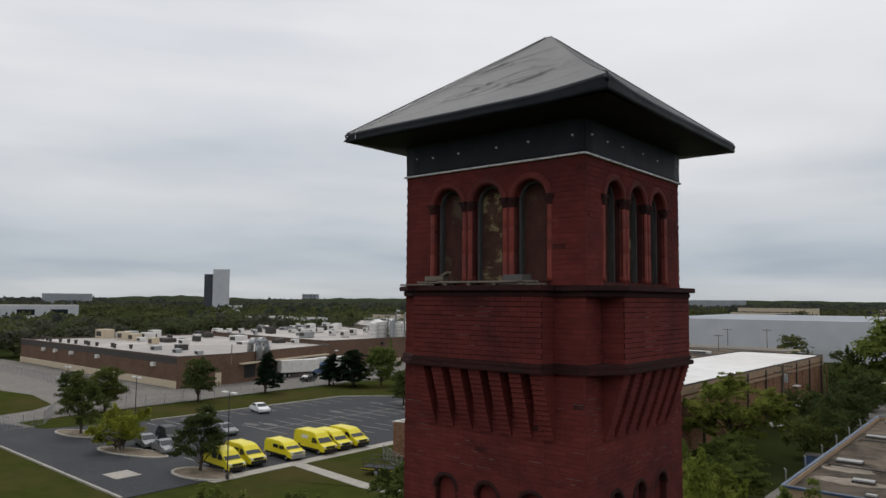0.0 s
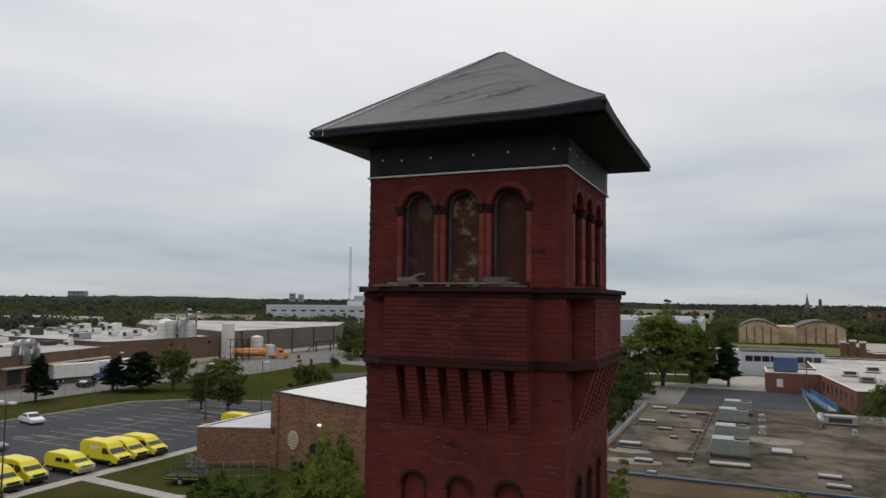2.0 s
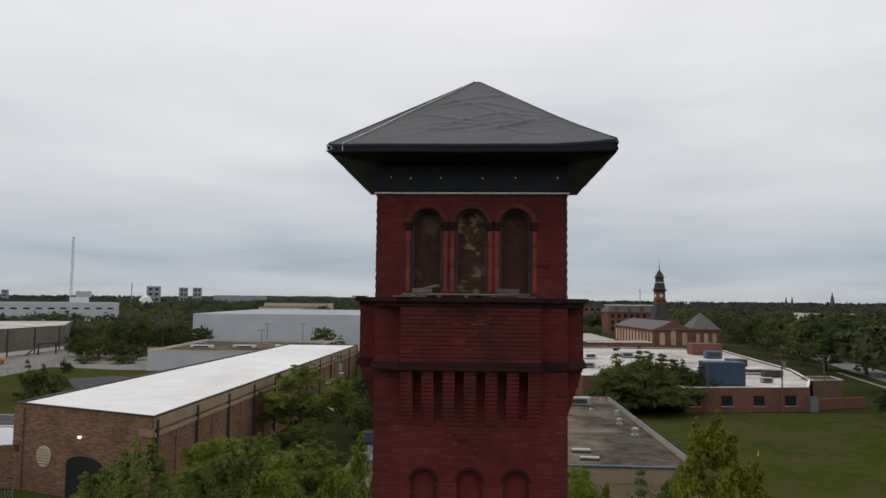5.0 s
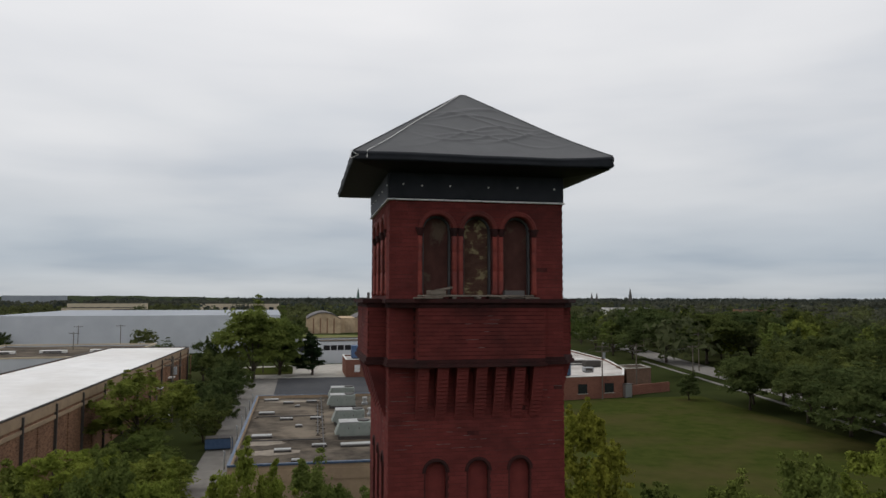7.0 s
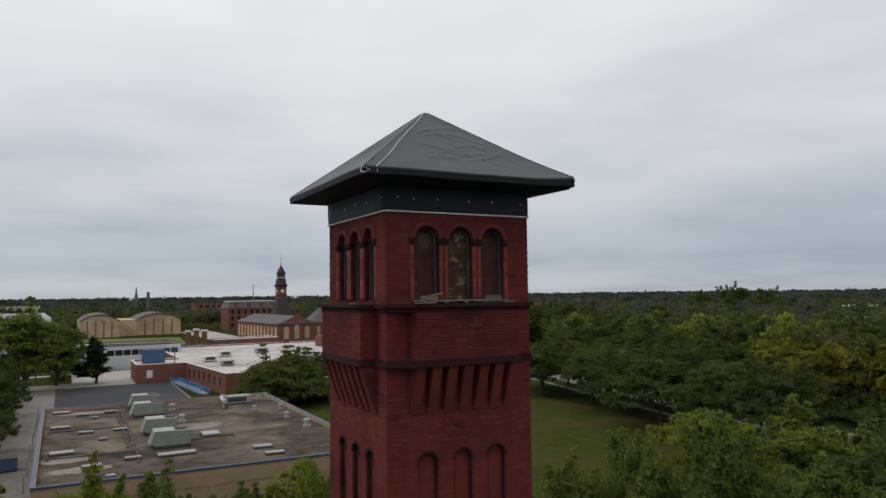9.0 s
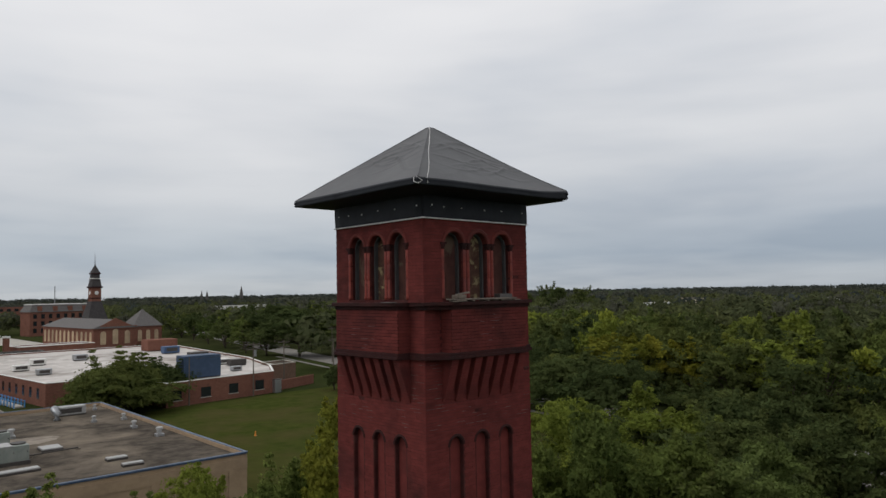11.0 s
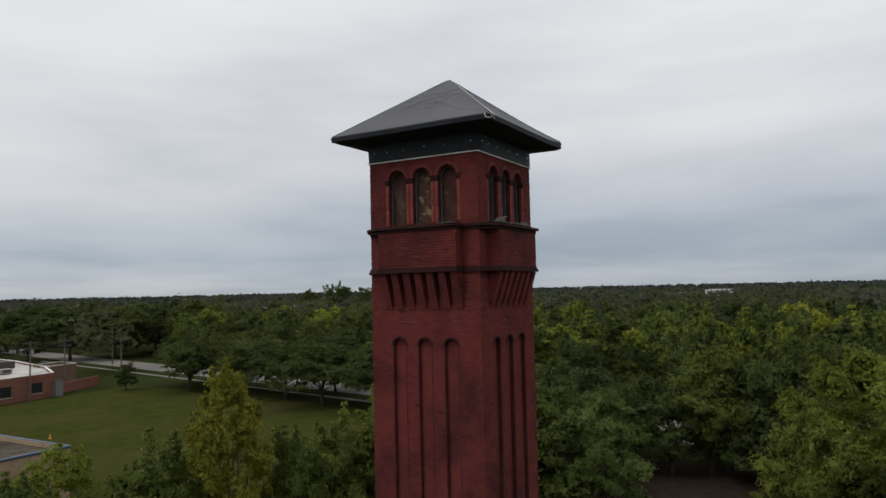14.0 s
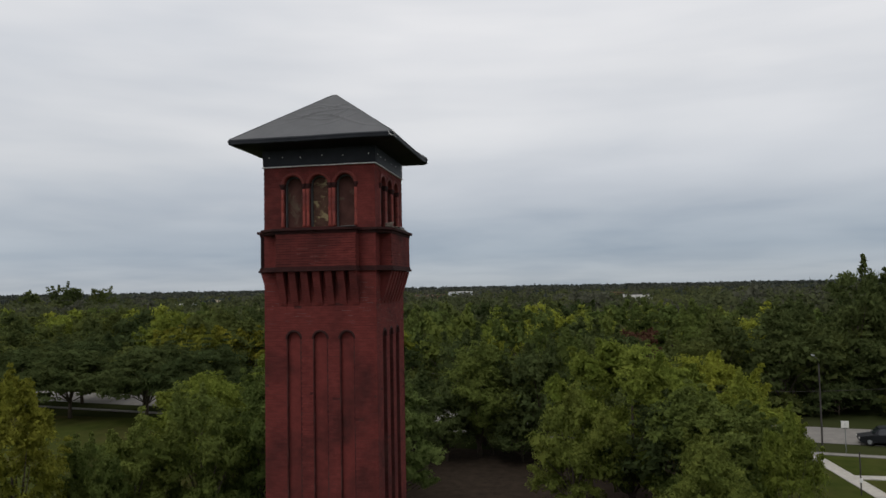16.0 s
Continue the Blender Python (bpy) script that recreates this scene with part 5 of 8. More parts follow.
# grain of the works: cream base band, dark upper band, wall lamps
wall_boxes(fac, "base_band", (-212, 67.6), (-125.2, 65.2), [(0, 86.7)], 0, 1.5, CREAMWALL, 0.08, 0.0, "cream painted base band")
wall_boxes(fac, "upper_band", (-212, 67.6), (-125.2, 65.2), [(0, 86.7)], 4.9, 6.1, DARKMETAL, 0.06, 0.0, "dark brown sheet band")
for a in (17, 25, 35, 50, 77):
    wall_boxes(fac, "wall_vent", (-212, 67.6), (-125.2, 65.2), [(a, a + 1.2)], 4.0, 4.8, OFFWHITE, 0.7, 0.0, "white wall vent hood")
wall_boxes(fac, "door", (-125.2, 65.2), (-125, 79), [(8.5, 9.9)], 0.0, 2.6, CREAMWALL, 0.05, 0.0, "cream steel door")
fx = random.Random(8)
wall_boxes(fac, "dock_canopy", (-125.0, 79), (-133.2, 111.5), [(0.3, 32)], 3.95, 4.25, CREAMWALL, 1.2, 0.0, "thin cream canopy over the loading dock")
for q in range(6):
    wall_boxes(fac, "dock_door", (-125.0, 79), (-133.2, 111.5), [(2 + q * 5, 5.6 + q * 5)], 0.9, 3.8, DARK, 0.05, 0.0, "dark open dock door")
wall_boxes(facn, "wall_lamp", (-137.5, 114), (-136.4, 152.5), [(20, 20.9), (34, 34.9)], 5.2, 5.9, DARKMETAL, 0.7, 0.0, "dark wall floodlight")
wall_boxes(facn, "base_band", (-137.5, 114), (-136.4, 152.5), [(0, 38.4)], 0, 1.2, CREAMWALL, 0.08, 0.0, "cream painted base band")


def roof_box(name, label, x, y, z, sx, sy, sz, material, category="roof unit", group="", bevel=0.05):
    """A sheet-metal roof unit with a plinth and a louvred side."""
    t = thing(name, label, category, (x, y, z), 0, group)
    bm = bmesh.new()
    box(bm, -sx / 2, sx / 2, -sy / 2, sy / 2, 0.12, sz, bevel)
    part("casing", bm, material, t)
    bm = bmesh.new()
    box(bm, -sx / 2 + 0.1, sx / 2 - 0.1, -sy / 2 + 0.1, sy / 2 - 0.1, 0, 0.13)
    part("plinth", bm, DARKMETAL, t)
    if sz >= 3.0:
        return t
    bm = bmesh.new()
    box(bm, -sx * 0.35, sx * 0.35, -sy / 2 - 0.03, -sy / 2 + 0.02, sz * 0.3, sz * 0.8)
    part("louvre", bm, DARKMETAL, t)
    return t


for x, y, s, m, h in ((-206, 88, 4.5, CREAMWALL, 2.8), (-196, 89, 3.6, CREAMWALL, 2.4), (-188, 88, 3.2, CREAMWALL, 2.2), (-170, 84, 2.4, CREAMWALL, 1.9), (-150, 74, 2.2, STEEL, 1.2), (-146, 78, 2.6, DARKMETAL, 1.5), (-139, 73, 1.8, STEEL, 1.1), (-132, 74, 1.6, STEEL, 1.0)):
    roof_box("roof_unit", "sheet metal unit on the factory roof", x, y, 5.8, s, s * 0.8, h, m, group="factory roof units")
for i in range(12):
    x = -208 + i * 4.6 + fx.uniform(-1, 1)
    t = thing("roof_vent", "short dark vent stack on the factory roof", "vent", (x, 70.0 + fx.uniform(0, 2), 5.8), 0, "factory vents")
    bm = bmesh.new()
    tube(bm, [(0, 0, 0), (0, 0, 0.9), (0, 0, 0.95), (0, 0, 1.2)], [0.35, 0.35, 0.5, 0.45], 10)
    part("vent_pipe", bm, DARKMETAL, t)
for i in range(90):
    x, y = fx.uniform(-210, -141), fx.uniform(84, 178)
    if not inside(x, y, [(-205, 80), (-143, 82), (-140, 148), (-214, 182)]) or abs(y - 116) < 4:
        continue
    m = fx.choice((STEEL, OFFWHITE, OFFWHITE, OFFWHITE, DARKMETAL))
    s = fx.uniform(1.2, 3.6)
    roof_box("roof_unit", "pale sheet metal unit on the factory roof", x, y, 5.8 if y < 115 else 6.7, s, s * fx.uniform(0.5, 1.2), fx.uniform(0.9, 2.2), m, group="factory roof units")
# two big bent ducts over the dock
for dx in (0, 2.6):
    t = thing("roof_duct", "large bent galvanised duct on the factory roof", "duct", (-127.6 - dx * 0.3, 85.0 + dx, 6.0), 0, "big ducts")
    bm = bmesh.new()
    tube(bm, [(-1.6, 0, 0.0), (-1.5, 0, 1.9), (-0.9, 0, 2.6), (0.4, 0, 2.7), (1.3, 0, 2.3), (1.7, 0, 1.4), (1.75, 0, -1.6)], 0.75, 12)
    part("pipe", bm, STEEL, t, smooth=True)
# tan works hall: dark pilasters, roof edge, tanks and pipe tower
for i in range(5):
    wall_boxes(works, "pilaster", (-137.6, 155.5), (-137.6, 219), [(8 + i * 13, 8.5 + i * 13)], 0, 7.9, DARKMETAL, 0.2, 0.0)
wall_boxes(works, "white_base", (-137.6, 155.5), (-137.6, 219), [(0, 63)], 0, 1.2, OFFWHITE, 0.08, 0.0)


def tank(x, y, z, r, h, material, label, name="storage_tank"):
    t = thing(name, label, "tank", (x, y, z))
    bm = bmesh.new()
    tube(bm, [(0, 0, 0), (0, 0, h * 0.93), (0, 0, h)], [r, r, r * 0.25], 18)
    part("shell", bm, material, t)
    for k in range(1, 4):
        bm = bmesh.new()
        tube(bm, [(0, 0, h * 0.93 * k / 4 - 0.06), (0, 0, h * 0.93 * k / 4 + 0.06)], r + 0.05, 18)
        part("hoop", bm, STEEL, t)
    bm = bmesh.new()
    for s in (-0.2, 0.2):
        tube(bm, [(r + 0.12, s, 0), (r + 0.12, s, h)], 0.03, 5)
    part("ladder", bm, STEEL, t)
    return t


tank(-135.2, 168, 0, 1.9, 6.6, OFFWHITE, "tall white storage tank beside the works")
tank(-135.0, 174, 0, 1.8, 3.6, OFFWHITE, "squat white storage tank beside the works")
tank(-146, 142, 6.7, 2.4, 5.0, OFFWHITE, "white process tank on the factory roof")
tank(-141.5, 145, 6.7, 2.2, 4.4, OFFWHITE, "white process tank on the factory roof")
t = thing("pipe_tower", "pale clad pipe tower with dark steel framing", "tower", (-134.8, 154.2, 0))
bm = bmesh.new()
box(bm, -1.3, 1.3, -1.3, 1.3, 0, 10.5, 0.05)
part("cladding", bm, OFFWHITE, t)
bm = bmesh.new()
for sx in (2.2, 4.4, 6.6):
    for sy in (-1.4, 1.4):
        tube(bm, [(sx, sy, 0), (sx, sy, 6.2)], 0.12, 5)
for z in (2.0, 4.0, 6.1):
    for sy in (-1.4, 1.4):
        tube(bm, [(1.3, sy, z), (6.6, sy, z)], 0.09, 5)
tube(bm, [(2.2, -1.4, 0), (4.4, -1.4, 6)], 0.08, 5)
tube(bm, [(4.4, -1.4, 0), (6.6, -1.4, 6)], 0.08, 5)
part("steel_frame", bm, DARKMETAL, t, "dark steel lattice frame")
for i in range(5):
    t = thing("process_stack", "slim pale process pipe on the factory roof", "pipe", (-148 + i * 1.7, 148 + (i % 2) * 2, 6.7), 0, "process pipes")
    bm = bmesh.new()
    hh = 4.5 + (i * 37 % 5) * 0.7
    tube(bm, [(0, 0, 0), (0, 0, hh), (0.5, 0, hh + 0.5), (1.6, 0, hh + 0.5)], 0.28, 8)
    part("pipe", bm, OFFWHITE if i % 2 else STEEL, t, smooth=True)


for i, (x, y, r, h) in enumerate(((-150.5, 146, 1.5, 5.2), (-154, 150, 1.2, 4.2), (-144, 138, 1.3, 4.6), (-139.8, 141.5, 0.8, 5.6))):
    tank(x, y, 6.7, r, h, STEEL if i % 2 else OFFWHITE, "tall process vessel on the factory roof", "process_vessel")
t = thing("pipe_bridge", "steel pipe bridge with railings on the factory roof", "pipe bridge", (-147, 144.5, 6.7))
for z in (2.6, 4.4):
    bm = bmesh.new()
    box(bm, -7, 7, -0.8, 0.8, z, z + 0.15)
    part("platform", bm, STEEL, t)
    for s in (-0.8, 0.8):
        bm = bmesh.new()
        tube(bm, [(-7, s, z + 1.1), (7, s, z + 1.1)], 0.05, 5)
        part("handrail", bm, OFFWHITE, t)
for q in range(6):
    for s in (-0.8, 0.8):
        bm = bmesh.new()
        tube(bm, [(-7 + q * 2.8, s, 0), (-7 + q * 2.8, s, 5.5)], 0.07, 5)
        part("post", bm, STEEL, t)
for q in range(3):
    bm = bmesh.new()
    tube(bm, [(-6, -0.5 + q * 0.5, 3.2), (2 + q, -0.5 + q * 0.5, 3.2), (2.4 + q, -0.5 + q * 0.5, 3.6), (2.4 + q, -0.5 + q * 0.5, 6.0)], 0.16, 7)
    part("pipe", bm, OFFWHITE, t)


def mast(x, y, h, label, lattice=True):
    t = thing("radio_mast", label, "mast", (x, y, 0))
    bm = bmesh.new()
    w = h * 0.022
    for a in range(3):
        an = 2 * math.pi * a / 3
        tube(bm, [(w * math.cos(an), w * math.sin(an), 0), (w * 0.5 * math.cos(an), w * 0.5 * math.sin(an), h)], 0.16, 4)
    for k in range(14):
        z = h * k / 14
        for a in range(3):
            an, bn = 2 * math.pi * a / 3, 2 * math.pi * (a + 1) / 3
            tube(bm, [(w * math.cos(an), w * math.sin(an), z), (w * math.cos(bn), w * math.sin(bn), z + h / 14)], 0.09, 4)
    part("lattice", bm, STEEL, t)
    return t


def far_block(name, label, x, y, w, d, h, wall, roof, rz=0.0, rows=0, cols=0, wm=None, category="building", tall=0.45):
    """A far flat-roofed block whose windows stand on its south face."""
    ca, sa2 = math.cos(radians(rz)), math.sin(radians(rz))
    pts = [(x + px * ca - py * sa2, y + px * sa2 + py * ca) for px, py in ((-w / 2, -d / 2), (w / 2, -d / 2), (w / 2, d / 2), (-w / 2, d / 2))]
    b = building(name, label, pts, h, wall, roof, category, cap=OFFWHITE if wall is METALWALL else DARKMETAL, cap_h=0.3, cap_w=0.5, lip=0.3)
    for r in range(rows):
        z = h * (r + 0.45) / (rows + 0.2)
        windows(b, pts[0], pts[1], cols, 0.5 * w / max(cols, 1), z, z + tall * h / (rows + 0.2), wm)
    return b


far_block("white_factory", "long white two-storey factory with dark ribbon windows", -304, 474, 92, 40, 12.6, METALWALL, WHITEROOF, 32, 2, 12, None, "building", 0.2)
far_block("roof_house", "white plant room on a factory roof", -284, 482, 12, 9, 16.4, METALWALL, WHITEROOF, 32)
far_block("office_tower", "tall grey office block with a darker side", -750.6, 477, 19, 20, 52, METALWALL, GREYROOF, 57, 0, 0, GLASS, "office block")
far_block("office_tower", "lower glassy wing of an office block", -759, 466, 11, 16, 46, OFFICEGLASS, GREYROOF, 57, 0, 0, None, "office block")
far_block("podium", "pale low podium of an office block", -742, 483, 30, 16, 9, METALWALL, GREYROOF, 57)
far_block("long_white_store", "long pale store building on the plain", -590, 205, 70, 40, 11.5, METALWALL, WHITEROOF, 68, 1, 3)
for x, y, w, h in ((-1935, 1570, 14, 33), (-1927, 1577, 14, 33), (-1918, 1586, 14, 33), (-1909, 1595, 14, 33), (-842, 1800, 34, 42), (-853, 2014, 24, 42), (-818, 2028, 24, 42), (-1263, 1787, 16, 33), (-1242, 1801, 14, 30)):
    far_block("far_tower_block", "far grey tower block on the skyline", x, y, w, 20, h, GREYROOF, GREYROOF, 25, 3, 2, GLASS, "tower block")
far_block("far_works", "far low works with a stepped roof on the skyline", -1844, 748, 110, 40, 26, GREYROOF, GREYROOF, 68)
far_block("far_works", "far low works with a stepped roof on the skyline", -700, 2060, 150, 40, 21, GREYROOF, GREYROOF, 15)
for x, y, w, d, h, wall in ((-172, 668, 60, 30, 12.5, CREAMWALL), (-112, 478, 18, 14, 10, REDBRICK), (-60, 690, 70, 30, 12, CREAMWALL), (-150, 560, 50, 20, 10, CREAMWALL), (600, 330, 50, 16, 8.5, CREAMWALL), (430, 250, 30, 14, 8, METALWALL), (560, 80, 30, 16, 12, METALWALL),
                            (610, 120, 60, 26, 9.5, TANBRICK), (520, 180, 24, 14, 10, OFFWHITE), (312, -38, 16, 12, 11.5, OFFWHITE), (318, 302, 26, 12, 8.5, OFFWHITE), (700, -60, 40, 20, 8.5, TANBRICK), (-330, 250, 50, 20, 7, METALWALL), (-300, 330, 60, 20, 8, CREAMWALL), (360, 500, 40, 18, 9, TANBRICK), (300, 620, 44, 18, 9, OFFWHITE)):
    far_block("far_building", "far low building among trees", x, y, w, d, h, wall, WHITEROOF, 0, 1, 8)

# twin-gabled hall with arched roofs
hall = thing("arched_hall", "cream brick hall with two round-topped gables", "hall")


def arch_gable(x0, x1, y0, y1, eave, top):
    bm = bmesh.new()
    n = 14
    prof = [(x0 + (x1 - x0) * i / n, eave + (top - eave) * (1 - (2 * i / n - 1) ** 2)) for i in range(n + 1)]
    front = [bm.verts.new((x, y0, z)) for x, z in [(x0, 0)] + prof + [(x1, 0)]]
    back = [bm.verts.new((x, y1, z)) for x, z in [(x0, 0)] + prof + [(x1, 0)]]
    bm.faces.new(front)
    bm.faces.new(back[::-1])
    for i in range(len(front) - 1):
        bm.faces.new((front[i + 1], front[i], back[i], back[i + 1]))
    part("gable", bm, CREAMBRICK, hall, "cream brick gable")
    bm = bmesh.new()
    a = [bm.verts.new((x, y0 - 0.5, z + 0.15)) for x, z in prof]
    b = [bm.verts.new((x, y1, z + 0.15)) for x, z in prof]
    c = [bm.verts.new((x, y0 - 0.5, z + 0.55)) for x, z in prof]
    d = [bm.verts.new((x, y1, z + 0.55)) for x, z in prof]
    for i in range(n):
        bm.faces.new((a[i], a[i + 1], c[i + 1], c[i]))
        bm.faces.new((c[i], c[i + 1], d[i + 1], d[i]))
        bm.faces.new((b[i + 1], b[i], d[i], d[i + 1]))
    part("roof", bm, SLATE, hall, "dark curved roof")
    for q in range(1, 5):
        xx = x0 + (x1 - x0) * q / 5
        bm = bmesh.new()
        box(bm, xx - 0.3, xx + 0.3, y0 - 0.12, y0 + 0.2, 0, eave + 0.6)
        part("pier", bm, TANBRICK, hall)


arch_gable(-0.5, 16.6, 352, 400, 7.0, 10.2)
arch_gable(24.3, 44.8, 362, 400, 7.0, 10.2)
bm = bmesh.new()
box(bm, 16.7, 24.2, 358, 395, 0, 7.6)
part("link_block", bm, CREAMBRICK, hall)


def hipped(b, x0, x1, y0, y1, z0, z1, ridge, wall, roof, over=0.5):
    """A block with a hipped or gabled slate roof under a thing."""
    bm = bmesh.new()
    box(bm, x0, x1, y0, y1, 0, z0)
    part("wall", bm, wall, b)
    bm = bmesh.new()
    lo = [bm.verts.new(p) for p in ((x0 - over, y0 - over, z0), (x1 + over, y0 - over, z0), (x1 + over, y1 + over, z0), (x0 - over, y1 + over, z0))]
    cx, cy = (x0 + x1) / 2, (y0 + y1) / 2
    if ridge == "y":
        hi = [bm.verts.new((cx, y0 + 0.3, z1)), bm.verts.new((cx, y1 - 0.3, z1))]
        for f in ((lo[0], lo[1], hi[0]), (lo[1], lo[2], hi[1], hi[0]), (lo[2], lo[3], hi[1]), (lo[3], lo[0], hi[0], hi[1]), (lo[3], lo[2], lo[1], lo[0])):
            bm.faces.new(f)
    else:
        tip = bm.verts.new((cx, cy, z1))
        for i in range(4):
            bm.faces.new((lo[i], lo[(i + 1) % 4], tip))
        bm.faces.new(lo[::-1])
    part("roof", bm, roof, b)


clockb = thing("clock_tower_building", "red brick works with slate roofs and a pointed clock tower", "clock tower")
clockb.matrix_world = pose(67, 262, 0, 0, 0, 5)
# in the works' own axes: x across the wing, y along it
hipped(clockb, 0, 15.5, 0, 52, 7.2, 10.4, "y", REDBRICK, SLATE)
hipped(clockb, 19, 30, 10, 21, 7.0, 13.6, "", REDBRICK, SLATE)
bm = bmesh.new()
box(bm, 15.6, 19.2, 8, 40, 0, 7.6)
part("link_wall", bm, REDBRICK, clockb)
bm = bmesh.new()
vs = [bm.verts.new(p) for p in ((0, -0.35, 6.9), (15.5, -0.35, 6.9), (7.75, -0.35, 10.9), (0, 0.1, 6.9), (15.5, 0.1, 6.9), (7.75, 0.1, 10.9))]
for f in ((0, 1, 2), (5, 4, 3), (0, 2, 5, 3), (1, 4, 5, 2), (0, 3, 4, 1)):
    bm.faces.new([vs[i] for i in f])
part("gable_front", bm, REDBRICK, clockb)


def arched_pane(x, y, w, z0, z1, axis):
    """A boarded arched window standing a little proud of a wall."""
    bm = bmesh.new()
    prof = [(-w, z0)] + [(-w * math.cos(math.pi * q / 8), z1 - w + w * math.sin(math.pi * q / 8)) for q in range(9)] + [(w, z0)]
    def at(u, z, d):
        return (x + u, y - d, z) if axis == "x" else (x - d, y - u, z)
    f = [bm.verts.new(at(u, z, 0.08)) for u, z in prof]
    g = [bm.verts.new(at(u, z, 0.0)) for u, z in prof]
    bm.faces.new(f)
    for q in range(len(prof)):
        bm.faces.new((f[q], g[q], g[(q + 1) % len(prof)], f[(q + 1) % len(prof)]))
    part("arched_window", bm, CREAMBRICK, clockb, "arched window with cream boarding")


for u, z1 in ((3.4, 6.2), (7.75, 7.0), (12.1, 6.2)):
    arched_pane(u, 0, 1.0, 1.4, z1, "x")
for i in range(12):
    arched_pane(0, 2.6 + i * 4.25, 0.95, 1.2, 6.0, "y")
for i in range(3):
    arched_pane(21.2 + i * 3.3, 10, 0.8, 1.2, 5.6, "x")
for i in range(3):
    bm = bmesh.new()
    box(bm, 15.52, 15.62, 12 + i * 8, 14 + i * 8, 2, 6)
    part("window", bm, GLASS, clockb)
# three-storey range behind, with a mansard
bm = bmesh.new()
box(bm, 15, 46, 118, 132, 0, 11.8)
part("range_wall", bm, REDBRICK, clockb)
bm = bmesh.new()
lo = [bm.verts.new(p) for p in ((14.5, 117.5, 11.8), (46.5, 117.5, 11.8), (46.5, 132.5, 11.8), (14.5, 132.5, 11.8))]
hi = [bm.verts.new(p) for p in ((16.5, 119.5, 15.3), (44.5, 119.5, 15.3), (44.5, 130.5, 15.3), (16.5, 130.5, 15.3))]
for i in range(4):
    bm.faces.new((lo[i], lo[(i + 1) % 4], hi[(i + 1) % 4], hi[i]))
bm.faces.new(hi)
part("mansard_roof", bm, SLATE, clockb)
bm = bmesh.new()
box(bm, 16.2, 44.8, 119.2, 130.8, 15.31, 15.75)
part("roof_edge", bm, OFFWHITE, clockb, "white roof edge")
for r in range(3):
    for i in range(8):
        bm = bmesh.new()
        box(bm, 16.6 + i * 3.5, 18.2 + i * 3.5, 117.9, 118.05, 1.6 + r * 3.5, 3.8 + r * 3.5)
        part("window", bm, GLASS, clockb)
for i in range(4):
    bm = bmesh.new()
    box(bm, 18.5 + i * 7, 20.5 + i * 7, 117.7, 119.6, 12.2, 14.6)
    part("dormer", bm, REDBRICK, clockb)
# the clock tower itself
CX, CY = 25.5, 66.0


def stage(name, z0, z1, a, b, m, label=""):
    bm = bmesh.new()
    lo = [bm.verts.new((CX + sx * a, CY + sy * a, z0)) for sx, sy in ((-1, -1), (1, -1), (1, 1), (-1, 1))]
    hi = [bm.verts.new((CX + sx * b, CY + sy * b, z1)) for sx, sy in ((-1, -1), (1, -1), (1, 1), (-1, 1))]
    for i in range(4):
        bm.faces.new((lo[i], lo[(i + 1) % 4], hi[(i + 1) % 4], hi[i]))
    bm.faces.new(hi)
    bm.faces.new(lo[::-1])
    part(name, bm, m, clockb, label)


stage("tower_base", 0, 8.6, 3.9, 3.9, REDBRICK)
stage("skirt_roof", 8.6, 16.8, 4.3, 2.15, DARKSLATE, "steep slate skirt roof")
stage("tower_shaft", 15.6, 22.8, 2.05, 2.05, REDBRICK)
for z0, z1, a, b, m in ((18.0, 18.4, 2.25, 2.25, STONE), (22.8, 23.4, 2.55, 2.55, STONE), (23.4, 26.8, 2.2, 1.65, DARKSLATE), (26.8, 27.15, 1.95, 1.95, OFFWHITE), (27.15, 29.0, 1.6, 1.5, DARKSLATE), (29.0, 29.4, 1.9, 1.9, STONE), (29.4, 33.2, 1.75, 0.12, DARKSLATE)):
    stage("tower_stage", z0, z1, a, b, m)
bm = bmesh.new()
tube(bm, [(CX, CY, 32.8), (CX, CY, 35), (CX, CY, 38.6)], [0.25, 0.12, 0.04], 6)
part("spire_rod", bm, DARKMETAL, clockb)
for dx, dy in ((0, -1), (-1, 0)):
    bm = bmesh.new()
    c = Vector((CX + dx * 2.04, CY + dy * 2.04, 20.6))
    tube(bm, [c, c + Vector((dx, dy, 0)) * 0.12], 0.85, 16)
    part("clock_face", bm, OFFWHITE, clockb, "white round clock face")
# long hall with a monitor roof behind, and further red blocks
mast(198, 866, 32, "slim lattice mast on the skyline")
far_block("red_mill", "far red brick mill with rows of windows", 106, 560, 50, 20, 13, REDBRICK, SLATE, 0, 3, 10)
building("red_store", "long low red brick store with a pale roof", [(38.5, 236), (61, 239), (60, 250), (37.5, 247)], 3.6, REDBRICK, PATCHROOF, cap=OFFWHITE, cap_h=0.15, lip=0.2)
for x, y, h in ((30.5, 240, 7.0), (33.2, 240.4, 7.4), (35.9, 240.8, 7.0)):
    t = thing("brick_stack", "short red brick chimney stack", "chimney", (x, y, 0), 0, "brick stacks")
    bm = bmesh.new()
    box(bm, -0.8, 0.8, -0.8, 0.8, 0, h, 0.05)
    part("shaft", bm, REDBRICK, t)
    bm = bmesh.new()
    box(bm, -0.95, 0.95, -0.95, 0.95, h - 0.5, h + 0.05)
    part("cap", bm, OFFWHITE, t)
